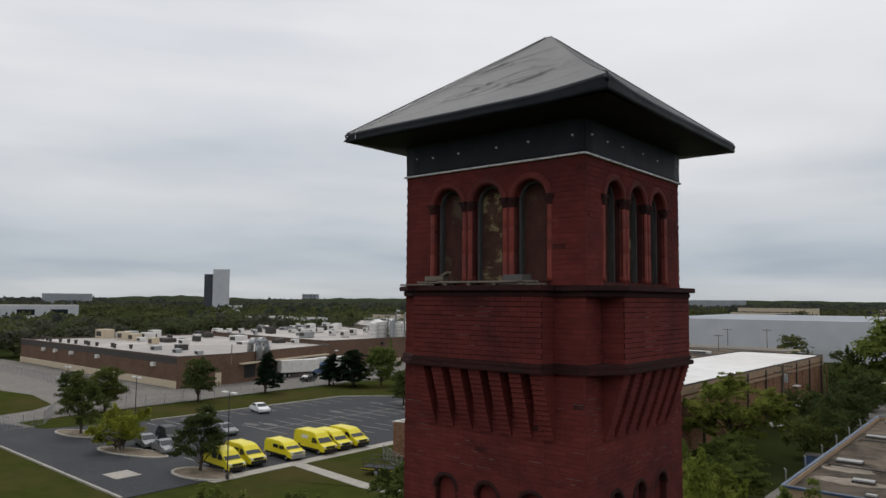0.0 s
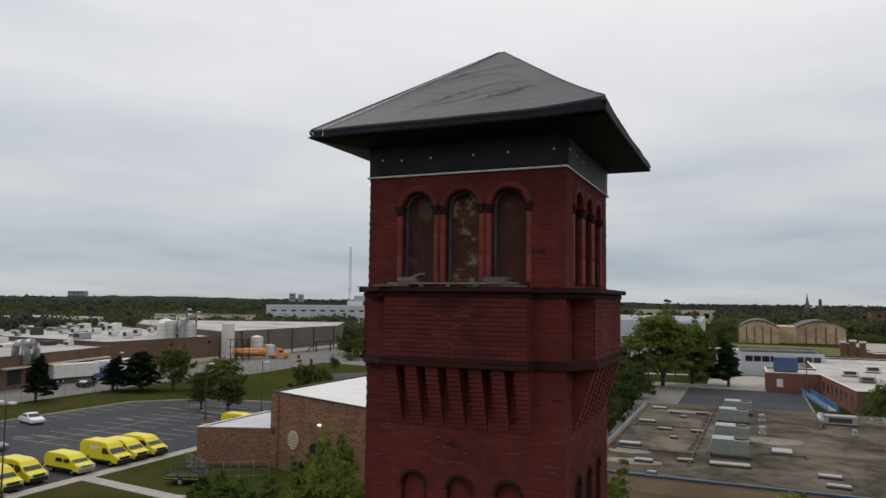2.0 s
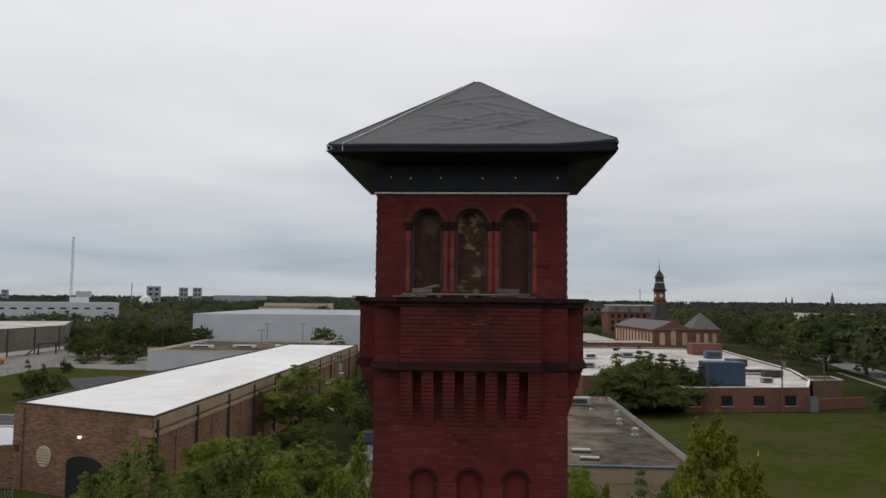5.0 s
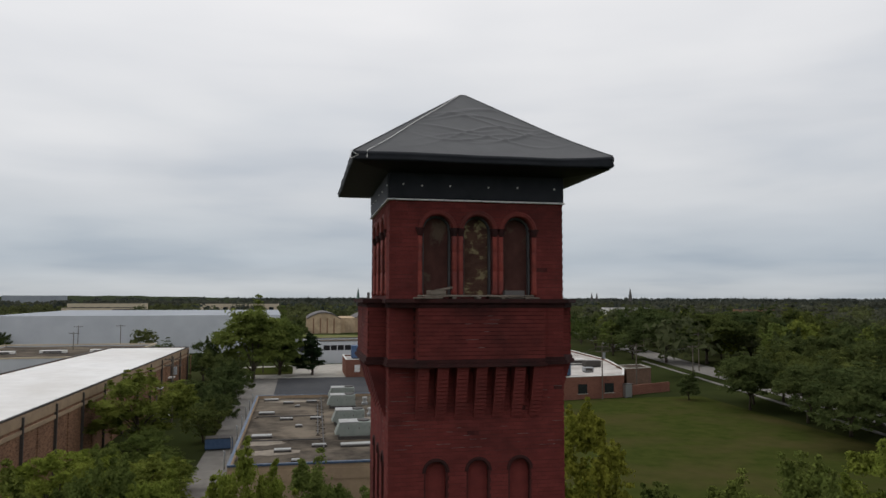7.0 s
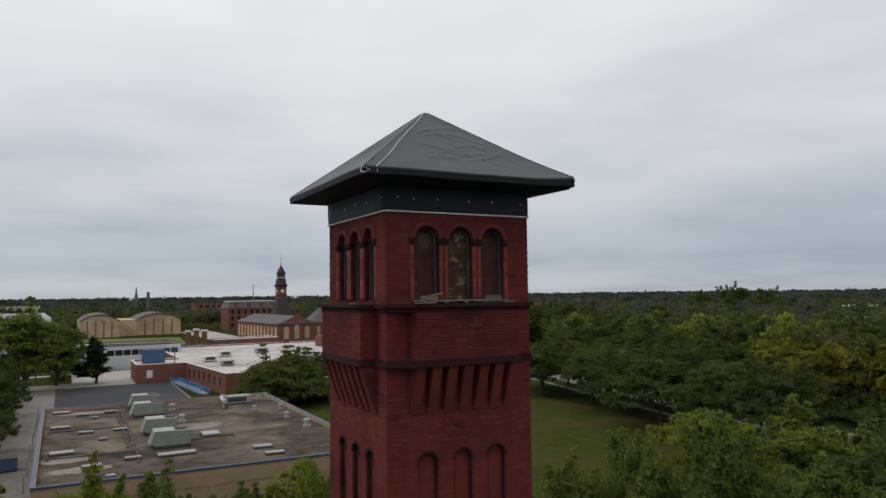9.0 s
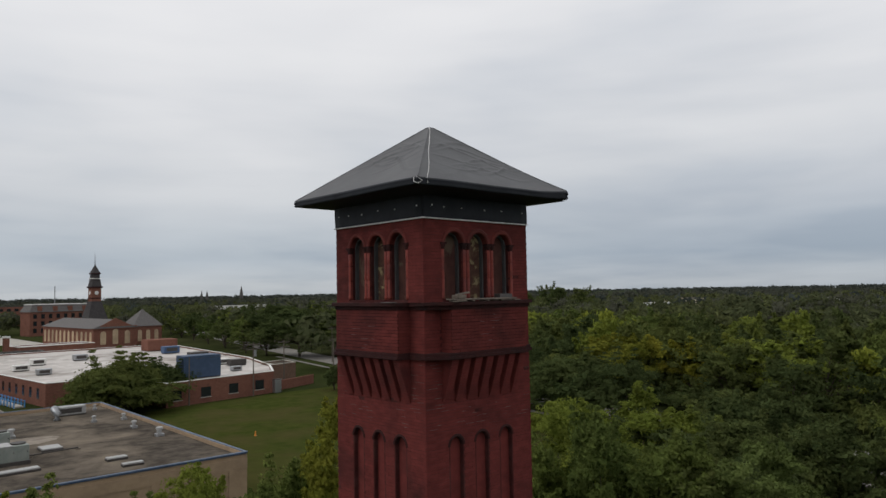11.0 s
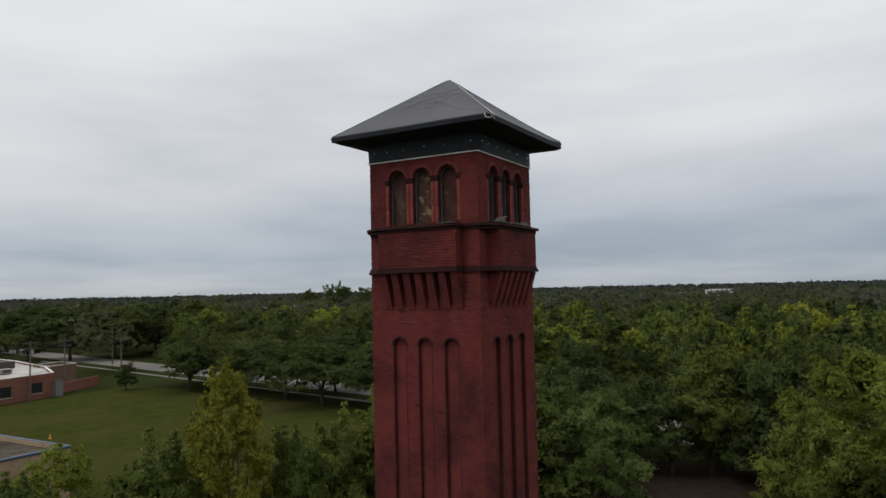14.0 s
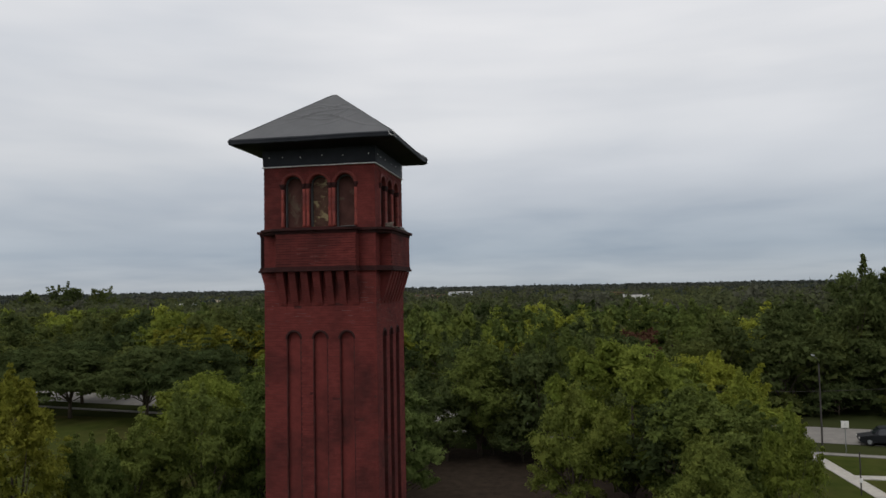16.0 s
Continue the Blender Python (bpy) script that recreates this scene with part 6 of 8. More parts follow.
# white office hut by the lane, with a ribbon window
wl = building("white_office", "low white office block with a dark ribbon window", [(2, 186), (21, 188), (20, 204), (1, 202)], 6.0, METALWALL, GRAVELROOF, cap=DARKMETAL, cap_h=0.2, lip=0.3)
for i in range(9):
    wall_boxes(wl, "window", (2, 186), (21, 188), [(1.0 + i * 1.95, 2.75 + i * 1.95)], 3.6, 5.0, GLASS, 0.03, 0.0)
far_block("carport", "long low pale carport roof", 30, 214, 20, 5, 3.6, OFFWHITE, WHITEROOF, 4)
far_block("side_house", "low dark-roofed white house by the lane", -6, 214, 14, 14, 4.5, METALWALL, GREYROOF, 0, 1, 3)
sheet("lawn", [(12, 225), (34, 255), (40, 330), (-4, 340)], 0.05, PLOT, "pale green open plot", "lawn")
sheet("yard", [(52, 210), (66, 214), (62, 380), (46, 380)], 0.06, CONCRETE, "pale concrete yard beside the red works", "yard")
sheet("yard", [(-22, 151), (16, 151), (16, 186), (-26, 178)], 0.05, CONCRETE, "pale concrete forecourt", "yard")
sheet("lawn", [(-20, 158), (-5, 160), (-5, 178), (-22, 176)], 0.07, GRASS, "small grass plot by the lane", "lawn")
for pts in ([(-330, 210), (-250, 260), (-262, 284), (-345, 232)], [(-420, 330), (-300, 410), (-320, 440), (-440, 356)], [(-520, 560), (-330, 700), (-350, 740), (-545, 600)], [(-640, 380), (-520, 470), (-540, 505), (-665, 415)]):
    sheet("field", pts, 0.06, PLOT, "pale strip of rough grass among distant trees", "field")
# pale low depot west of the shed
building("depot", "low grey depot with a pale stepped front", [(-80, 157), (-44, 160), (-44, 205), (-84, 205)], 4.6, METALWALL, GRAVELROOF, cap=CREAMWALL, cap_h=0.35, lip=0.3)
for i in range(3):
    roof_box("roof_light", "long white roof light on a depot", -74 + i * 11, 176 + i * 2, 4.3, 6.0, 1.6, 0.8, OFFWHITE, "roof light", "depot roof lights")


def spire(name, label, x, y, h, w, material):
    t = thing(name, label, "church spire", (x, y, 0))
    bm = bmesh.new()
    box(bm, -w / 2, w / 2, -w / 2, w / 2, 0, h * 0.55)
    part("belfry", bm, SLATE, t)
    bm = bmesh.new()
    tube(bm, [(0, 0, h * 0.55), (0, 0, h)], [w * 0.62, 0.1], 8)
    part("spire", bm, material, t)


spire("church_spire", "slim green copper church spire", 51, 686, 28, 3.2, COPPER)
spire("church_spire", "dark pointed church spire", 900, 1841, 46, 7, SLATE)
spire("church_spire", "small dark church spire", 752, 1730, 32, 5, SLATE)
spire("church_spire", "small dark church spire", 738, 1730, 32, 5, SLATE)


mast(-404, 676, 76, "tall thin lattice radio mast on the skyline")
mast(-400, 792, 32, "slim telephone mast on the skyline")
t = thing("chimney_stack", "dark factory chimney on the skyline", "chimney", (61, 685, 0))
bm = bmesh.new()
tube(bm, [(0, 0, 0), (0, 0, 23)], [1.6, 1.3], 10)
part("shaft", bm, SLATE, t)
t = thing("dome", "white dome roof on the skyline", "dome", (-644, 1340, 0))
bm = bmesh.new()
bmesh.ops.create_uvsphere(bm, u_segments=20, v_segments=10, radius=14)
for v in bm.verts:
    v.co.z = max(v.co.z, 0) * 1.35
part("shell", bm, OFFWHITE, t)
t = thing("billboard", "wide billboard on a post on the skyline", "billboard", (-444, 769, 0))
bm = bmesh.new()
box(bm, -9, 9, -0.4, 0.4, 16, 22.5)
part("board", bm, METALWALL, t)
bm = bmesh.new()
tube(bm, [(0, 0, 0), (0, 0, 16.2)], 0.7, 8)
part("post", bm, DARKMETAL, t)
# far ridge of wooded hills
for x, y, w, h in ((-1500, 1500, 900, 20), (-2100, 1200, 700, 24), (-700, 2600, 1400, 22), (2200, 1500, 1500, 10)):
    bm = bmesh.new()
    n = 30
    a = math.atan2(x, y)
    ux, uy = math.cos(a), -math.sin(a)
    rows = []
    for j in range(5):
        q = (j / 4.0) * 2 - 1
        rows.append([bm.verts.new((x + ux * w * (i / n - 0.5) * 1.0 + math.sin(a) * 160 * q, y + uy * w * (i / n - 0.5) + math.cos(a) * 160 * q,
                                   max(0.0, (1 - q * q)) * h * (math.sin(math.pi * i / n) ** 0.7) * (1 + 0.25 * noise.noise(Vector((i * 0.7, j, x)))))) for i in range(n + 1)])
    for r0_, r1_ in zip(rows, rows[1:]):
        for i in range(n):
            bm.faces.new((r0_[i], r0_[i + 1], r1_[i + 1], r1_[i]))
    tagged(part("hill", bm, WOODHILL), "low wooded ridge on the horizon", "hill", kind="structure")


# ---- things on the ballast roof ----
ROOF_Z = 4.3


def ac_unit(x, y, w=3.1, d=2.0, h=1.62):
    """A packaged air conditioner: cabinet, slanted intake hood, fan grille, curb."""
    t = thing("air_conditioner", "large pale green packaged air conditioner on a flat roof", "air conditioner", (x, y, ROOF_Z), fx.uniform(-2, 2), "roof air conditioners")
    bm = bmesh.new()
    box(bm, -w / 2 - 0.1, w / 2 + 0.1, -d / 2 - 0.1, d / 2 + 0.1, 0, 0.3, 0.02)
    part("curb", bm, DARKMETAL, t)
    bm = bmesh.new()
    box(bm, -w / 2, w / 2, -d / 2, d / 2, 0.3, h, 0.03)
    part("cabinet", bm, ACGREEN, t)
    bm = bmesh.new()
    vs = [bm.verts.new(p) for p in ((-w / 2 - 0.42, -d / 2, 0.45), (-w / 2, -d / 2, 0.45), (-w / 2, -d / 2, h - 0.1), (-w / 2 - 0.42, d / 2, 0.45), (-w / 2, d / 2, 0.45), (-w / 2, d / 2, h - 0.1))]
    for f in ((0, 1, 2), (5, 4, 3), (0, 2, 5, 3), (0, 3, 4, 1), (1, 4, 5, 2)):
        bm.faces.new([vs[i] for i in f])
    part("intake_hood", bm, ACGREEN, t, "slanted intake hood")
    for i in range(3):
        bm = bmesh.new()
        box(bm, -w / 2 + 0.15 + i * w / 3, -w / 2 + w / 3 - 0.05 + i * w / 3, -d / 2 - 0.025, -d / 2 + 0.01, 0.5, h - 0.2, 0.01)
        pnl = part("access_panel", bm, ACGREEN, t)
        bm = bmesh.new()
        box(bm, -w / 2 + w / 3 - 0.18 + i * w / 3, -w / 2 + w / 3 - 0.12 + i * w / 3, -d / 2 - 0.055, -d / 2 - 0.024, 1.0, 1.15)
        part("latch", bm, DARKMETAL, pnl)
    bm = bmesh.new()
    tube(bm, [(w * 0.28, 0, h), (w * 0.28, 0, h + 0.12)], 0.62, 16)
    part("fan_grille", bm, DARKMETAL, t)
    bm = bmesh.new()
    box(bm, -w / 2 - 0.02, w * 0.1, -d / 2 - 0.02, d / 2 + 0.02, h, h + 0.05)
    part("top_sheet", bm, DULLWHITE, t)


for x, y in ((2.3, 58.6), (2.3, 66.2), (2.2, 78.4), (2.6, 86.0)):
    ac_unit(x, y)


def skylight(x, y, w, d, flat=False):
    t = thing("skylight", "flat white skylight" if flat else "low white domed skylight on a ballast roof", "skylight", (x, y, ROOF_Z), fx.uniform(-3, 3), "roof skylights")
    tagged(t, "low white skylight on a stained ballast roof")
    bm = bmesh.new()
    box(bm, -w / 2, w / 2, -d / 2, d / 2, 0, 0.18, 0.02)
    part("kerb", bm, DARKMETAL, t)
    bm = bmesh.new()
    vs = box(bm, -w / 2 + 0.05, w / 2 - 0.05, -d / 2 + 0.05, d / 2 - 0.05, 0.17, 0.28)
    for v in vs:
        if v.co.z > 0.3:
            v.co.x *= 0.75
            v.co.y *= 0.75
    part("dome", bm, DULLWHITE, t, "cloudy white dome")


for x, y, w, d in ((-6.9, 85.6, 2.4, 1.1), (-4.6, 82.6, 1.7, 0.7), (-7.0, 74.4, 2.4, 1.1), (-4.6, 70.0, 1.9, 0.8), (-6.8, 60.0, 2.6, 1.3), (-1.3, 70.0, 1.7, 0.8), (-3.2, 65.2, 1.0, 0.6),
                   (-3.4, 79.5, 0.9, 0.5), (-1.6, 83.5, 1.8, 0.7), (6.6, 62.4, 2.3, 2.6), (2.3, 54.4, 4.2, 1.3), (-1.3, 54.6, 1.8, 0.7), (9.7, 53.4, 2.2, 1.1), (10.0, 50.2, 2.2, 0.9), (-4.6, 53.0, 2.0, 1.0), (-3.4, 48.6, 1.0, 0.7)):
    skylight(x, y, w * 0.78, d * 0.78)


def roof_fan(x, y, s=0.8):
    t = thing("roof_fan", "white mushroom exhaust fan on a flat roof", "roof fan", (x, y, ROOF_Z), 0, "roof fans")
    bm = bmesh.new()
    box(bm, -s * 0.6, s * 0.6, -s * 0.6, s * 0.6, 0, 0.25)
    part("base", bm, STEEL, t)
    bm = bmesh.new()
    tube(bm, [(0, 0, 0.25), (0, 0, 0.7 * s + 0.25), (0, 0, 0.75 * s + 0.25), (0, 0, 1.05 * s + 0.25), (0, 0, 1.15 * s + 0.25)], [s * 0.42, s * 0.38, s * 0.58, s * 0.55, s * 0.2], 14)
    part("hood", bm, DULLWHITE, t, smooth=False)


for x, y, s in ((16.0, 67.8, 0.8), (16.3, 61.2, 1.0), (17.0, 74.2, 0.7), (14.0, 75.0, 0.7), (5.1, 71.5, 1.0), (5.2, 80.5, 1.0), (16.8, 84.5, 0.6)):
    roof_fan(x, y, s * 0.62)
roof_box("roof_unit", "long cream roof unit with a dark grille end", 13.4, 82.6, ROOF_Z, 3.4, 1.3, 1.1, DULLWHITE, "roof unit")
t = thing("bent_duct", "bent galvanised duct elbow on a flat roof", "duct", (11.3, 79.6, ROOF_Z))
bm = bmesh.new()
tube(bm, [(0, 1.2, 1.1), (0, 0.4, 1.15), (0, 0, 0.8), (0, -0.1, 0)], 0.45, 12)
part("elbow", bm, STEEL, t, smooth=True)
for x0, y0, x1, y1 in ((-0.9, 53, -0.3, 87.5), (-1.3, 60, -0.9, 80), (-8.0, 71.5, -0.9, 71.3), (-8.0, 57.5, -1.0, 57.2), (4.4, 60, 8.5, 60.5)):
    t = thing("roof_pipe", "rusty gas pipe on blocks across a flat roof", "pipe", (0, 0, 0), 0, "roof pipes")
    bm = bmesh.new()
    tube(bm, [(x0, y0, ROOF_Z + 0.2), (x1, y1, ROOF_Z + 0.2)], 0.07, 7)
    part("pipe", bm, DARKMETAL, t)
    L = math.hypot(x1 - x0, y1 - y0)
    for i in range(int(L / 2.5) + 1):
        q = i / max(1, int(L / 2.5))
        bm = bmesh.new()
        px, py = x0 + (x1 - x0) * q, y0 + (y1 - y0) * q
        box(bm, px - 0.22, px + 0.22, py - 0.1, py + 0.1, ROOF_Z, ROOF_Z + 0.14)
        part("block", bm, WOOD, t)
for x, y, w, d in ((-5.4, 52.8, 5.0, 2.4), (5.9, 68.5, 6.0, 4.2), (-6.5, 57.5, 4.0, 3.0), (-3.5, 84.8, 8, 2.2)):
    bm = bmesh.new()
    n = 22
    bm.faces.new([bm.verts.new((x + w / 2 * math.cos(2 * math.pi * i / n) * (1 + 0.25 * noise.noise(Vector((i * 1.3, x, 0)))), y + d / 2 * math.sin(2 * math.pi * i / n) * (1 + 0.25 * noise.noise(Vector((i * 1.1, y, 4)))), ROOF_Z + 0.006)) for i in range(n)])
    part("roof_patch", bm, BAREPATCH, flat, "pale bare patch on the roof")
wall_boxes(flat, "wall_band", (-8.8, 46.6), (18.4, 46.2), [(0, 27.2)], 3.3, 4.2, TAN, 0.06, 0.0, "tan band under the coping")
wall_boxes(flat, "edge_stripe", (-8.8, 46.6), (18.4, 46.2), [(0, 27.2)], 4.56, 4.66, NAVY, 0.08, 0.0, "dark blue edge stripe")
for a in (6, 12.5, 19, 25.5):
    wall_boxes(flat, "pilaster", (-8.8, 46.6), (18.4, 46.2), [(a, a + 0.5)], 0, 3.3, TAN, 0.1, 0.0)
# blue dumpster in the lane, west parapet pipe posts
for x, y in ((-12.6, 76.5),):
    t = thing("dumpster", "dark blue steel dumpster in a lane", "dumpster", (x, y, 0.045), 5)
    bm = bmesh.new()
    vs = box(bm, -1.6, 1.6, -0.9, 0.9, 0.15, 1.35, 0.03)
    part("bin", bm, BLUE, t)
    for s in (-0.8, 0.8):
        bm = bmesh.new()
        box(bm, s - 0.78, s + 0.78, -0.95, 0.95, 1.36, 1.44, 0.02)
        part("lid", bm, DARKMETAL, t, "black plastic lid")
for i in range(7):
    t = thing("roof_post", "short galvanised vent post at a roof edge", "post", (-9.35, 50 + i * 6, 3.6), 0, "roof edge posts")
    bm = bmesh.new()
    tube(bm, [(0, 0, 0), (0, 0, 1.5), (-0.12, 0, 1.62)], 0.06, 6)
    part("pipe", bm, STEEL, t)

# ---- red brick building ----
WIN0, WINS = 0.95, 5.52
for i in range(4):
    wall_boxes(red, "window", (34, 106.3), (55.4, 109.3), [(WIN0 + i * WINS, WIN0 + 1.9 + i * WINS)], 1.0, 2.7, GLASS, 0.03, 0.0, "dark square window")
    wall_boxes(red, "window_sill", (34, 106.3), (55.4, 109.3), [(WIN0 - 0.1 + i * WINS, WIN0 + 2.0 + i * WINS)], 0.88, 1.0, CONCRETE, 0.1, 0.0)
for i in range(7):
    wall_boxes(red, "window", (17, 151), (20, 123), [(2.5 + i * 3.6, 3.6 + i * 3.6)], 1.2, 3.0, GLASS, 0.03, 0.0, "dark narrow window")
wall_boxes(red, "window", (7, 151), (17, 151), [(2.0, 3.2)], 1.2, 2.8, OFFWHITE, 0.04, 0.0, "small white window")
for x, y, sx, sy, sz, m in ((42.6, 113.4, 6.8, 3.6, 4.0, NAVY), (11.0, 158, 4.6, 3, 3.0, BLUE), (42, 116, 2.4, 1.6, 1.0, OFFWHITE), (46, 122, 2.2, 1.4, 1.0, STEEL), (52, 118, 2, 1.2, 0.9, STEEL), (22.5, 154, 3, 1.8, 1.2, OFFWHITE), (24, 142, 2.6, 1.6, 1.1, STEEL),
                            (28, 165, 3, 2, 1.4, OFFWHITE), (38, 170, 3, 2, 1.4, STEEL), (58, 150, 4, 3, 1.6, DARKMETAL), (60, 172, 4, 2.4, 1.8, BLUE), (30, 132, 2.6, 1.8, 1.0, STEEL), (55, 133, 5, 2, 1.2, OFFWHITE), (57, 128, 3.5, 2, 1.3, DARKMETAL), (62, 185, 8, 5, 3.0, REDBRICK)):
    roof_box("roof_unit", {NAVY: "navy sheet-clad plant room on a flat roof", BLUE: "blue sheet unit on a flat roof", REDBRICK: "brick plant room on a flat roof"}.get(m, "grey unit on a white flat roof"), x, y, 3.8, sx, sy, sz, m, group="red building roof units")
building("brick_outbuilding", "dark brown brick block with a pale roof edge", [(60.6, 119.0), (66.6, 120.4), (67.6, 127), (61.6, 126)], 4.1, BROWNBRICK, GRAVELROOF, cap=CONCRETE, cap_h=0.12, lip=0.2)
bm = bmesh.new()
prism(bm, [(57.0, 111.2), (68.0, 115.6), (67.9, 115.95), (56.9, 111.55)], 0, 1.8)
tagged(part("brick_wall", bm, REDBRICK), "low red brick yard wall beside the field", "wall", kind="structure")
t = thing("storage_cabinet", "grey steel cabinet against a brick wall", "cabinet", (55.9, 109.0, 0.03), 8)
bm = bmesh.new()
box(bm, -0.7, 0.7, -0.5, 0.5, 0, 2.4, 0.03)
part("body", bm, STEEL, t)
bm = bmesh.new()
box(bm, -0.75, 0.75, -0.55, 0.55, 2.4, 2.5, 0.02)
part("lid", bm, DARKMETAL, t)
# blue railing ramp
t = thing("ramp_railing", "bright blue steel ramp railing", "railing", (0, 0, 0))
for s in (0, 1.6):
    for i in range(15):
        y = 150 - i * 1.7
        bm = bmesh.new()
        tube(bm, [(13.6 + s + i * 0.17, y, 0), (13.6 + s + i * 0.17, y, 1.25)], 0.1, 6)
        part("post", bm, BLUE2, t)
    for z in (0.55, 1.1):
        bm = bmesh.new()
        tube(bm, [(13.6 + s, 150, z), (13.6 + s + 14 * 0.17, 150 - 14 * 1.7, z)], 0.05, 6)
        part("rail", bm, BLUE2, t)
bm = bmesh.new()
prism(bm, [(13.7, 150), (15.1, 150), (17.4, 126), (16.1, 126)], 0.05, 0.3)
part("ramp", bm, CONCRETE, t, "pale concrete ramp deck")

# ---- long shed ----
east = ((-27.2, 46.3), (-25.8, 141.0))
for i in range(12):
    a = 0.3 + i * 8.4
    wall_boxes(shed, "downpipe", *east, [(a, a + 0.16)], 0, 7.7, DARKMETAL, 0.28, 0.0, "dark downpipe")
    wall_boxes(shed, "pilaster", *east, [(a + 4.0, a + 4.6)], 0, 6.1, TANBRICK, 0.12, 0.0)
wall_boxes(shed, "frieze_band", *east, [(0, 94.6)], 6.9, 7.85, TAN, 0.1, 0.0, "pale upper wall band")
wall_boxes(shed, "string_band", *east, [(0, 94.6)], 6.25, 6.6, TAN, 0.16, 0.0, "worn stone string band")
for a, z in ((64.5, 3.33), (74.7, 3.95)):
    wall_boxes(shed, "door_hood", *east, [(a - 0.9, a + 0.9)], z - 0.1, z + 0.12, OFFWHITE, 0.9, 0.0, "small pale hood over a side door")
    wall_boxes(shed, "side_door", *east, [(a - 0.55, a + 0.55)], 0.0, 2.1, DARKMETAL, 0.05, 0.0, "dark steel side door")
wall_boxes(shed, "wall_unit", *east, [(75.3, 76.9)], 0.47, 1.67, OFFWHITE, 0.8, 0.0, "pale wall-hung cooling unit")
south = ((-43.5, 52.7), (-27.2, 46.3))
wall_boxes(shed, "corner_pier", *south, [(0, 1.3), (16.2, 17.45)], 0, 7.6, TANBRICK, 0.18, 0.0, "brick corner pier")
wall_boxes(shed, "stone_block", *south, [(16.1, 17.6)], 6.3, 6.9, TAN, 0.24, 0.0)
sd = (Vector(south[1]) - Vector(south[0])).normalized()
sn = Vector((sd.y, -sd.x))


def on_south(a, z, out=0.0):
    p = Vector(south[0]) + sd * a + sn * out
    return Vector((p.x, p.y, z))


bm = bmesh.new()
pts = [(7.1, 0.0)] + [(9.5 - 2.4 * math.cos(math.pi * i / 10), 3.0 + 0.9 * math.sin(math.pi * i / 10)) for i in range(11)] + [(11.9, 0.0)]
bm.faces.new([bm.verts.new(on_south(a, z, 0.02)) for a, z in pts])
part("doorway", bm, DARK, shed, "dark arched cart doorway")
bm = bmesh.new()
for r0_, r1_ in ((0.0, 0.35),):
    prev = None
    for i in range(11):
        an = math.pi * i / 10
        inner = on_south(9.5 - 2.4 * math.cos(an), 3.0 + 0.9 * math.sin(an), 0.08)
        outer = on_south(9.5 - 2.75 * math.cos(an), 3.0 + 1.25 * math.sin(an), 0.08)
        cur = [bm.verts.new(inner), bm.verts.new(outer), bm.verts.new(outer - Vector((*sn, 0)) * 0.1), bm.verts.new(inner - Vector((*sn, 0)) * 0.1)]
        if prev:
            for q in range(4):
                bm.faces.new((prev[q], prev[(q + 1) % 4], cur[(q + 1) % 4], cur[q]))
        prev = cur
part("door_arch", bm, TANBRICK, shed, "brick arch over the doorway")
t = part("louvre_vent", bmesh.new(), CREAMWALL, shed, "round cream louvred vent")
bm = bmesh.new()
tube(bm, [on_south(4.2, 3.4, 0.02), on_south(4.2, 3.4, 0.14)], 0.95, 20)
bm.to_mesh(t.data)
bm.free()
for i in range(6):
    bm = bmesh.new()
    z = 2.75 + i * 0.26
    hw = math.sqrt(max(0.05, 0.85 ** 2 - (z - 3.4) ** 2))
    a, b = on_south(4.2 - hw, z, 0.17), on_south(4.2 + hw, z, 0.17)
    tube(bm, [a, b], 0.05, 5)
    part("slat", bm, TAN, t)
bm = bmesh.new()
p = on_south(8.9, 5.55, 0.2)
box(bm, p.x - 0.14, p.x + 0.14, p.y - 0.12, p.y + 0.12, p.z - 0.10, p.z + 0.10, 0.03)
lamp = part("wall_lamp", bm, LAMPGLOW, shed, "lit white wall lamp")
wall_boxes(shed, "wall_box", *south, [(0.4, 0.9)], 3.6, 4.2, DARKMETAL, 0.35, 0.0)


# ---- vehicles ----
def wheel(parent, x, y, r, w=0.2):
    bm = bmesh.new()
    s = 1 if x > 0 else -1
    tube(bm, [(x - s * w, y, r), (x - s * 0.02, y, r), (x, y, r)], [r, r, r * 0.9], 16)
    t = part("wheel", bm, RUBBER, parent, "black tyre")
    bm = bmesh.new()
    tube(bm, [(x - s * 0.04, y, r), (x + s * 0.012, y, r)], [r * 0.62, r * 0.56], 12)
    part("rim", bm, STEEL, t, "steel rim")


def body_shell(bm, prof, width, tuck):
    """Side outline (y forward, z) swept across; tuck(z) narrows it towards the roof."""
    ls = [bm.verts.new((-width / 2 * tuck(z), y, z)) for y, z in prof]
    li = [bm.verts.new((-width / 2 * tuck(z) * 0.93, y, z + 0.0)) for y, z in prof]
    n = len(prof)
    rs_ = [bm.verts.new((width / 2 * tuck(z), y, z)) for y, z in prof]
    bm.faces.new(ls)
    bm.faces.new(rs_[::-1])
    for v in li:
        bm.verts.remove(v)
    for i in range(n):
        j = (i + 1) % n
        bm.faces.new((ls[j], ls[i], rs_[i], rs_[j]))
    bmesh.ops.bevel(bm, geom=list(bm.edges), offset=0.05, segments=2, affect="EDGES", clamp_overlap=True)


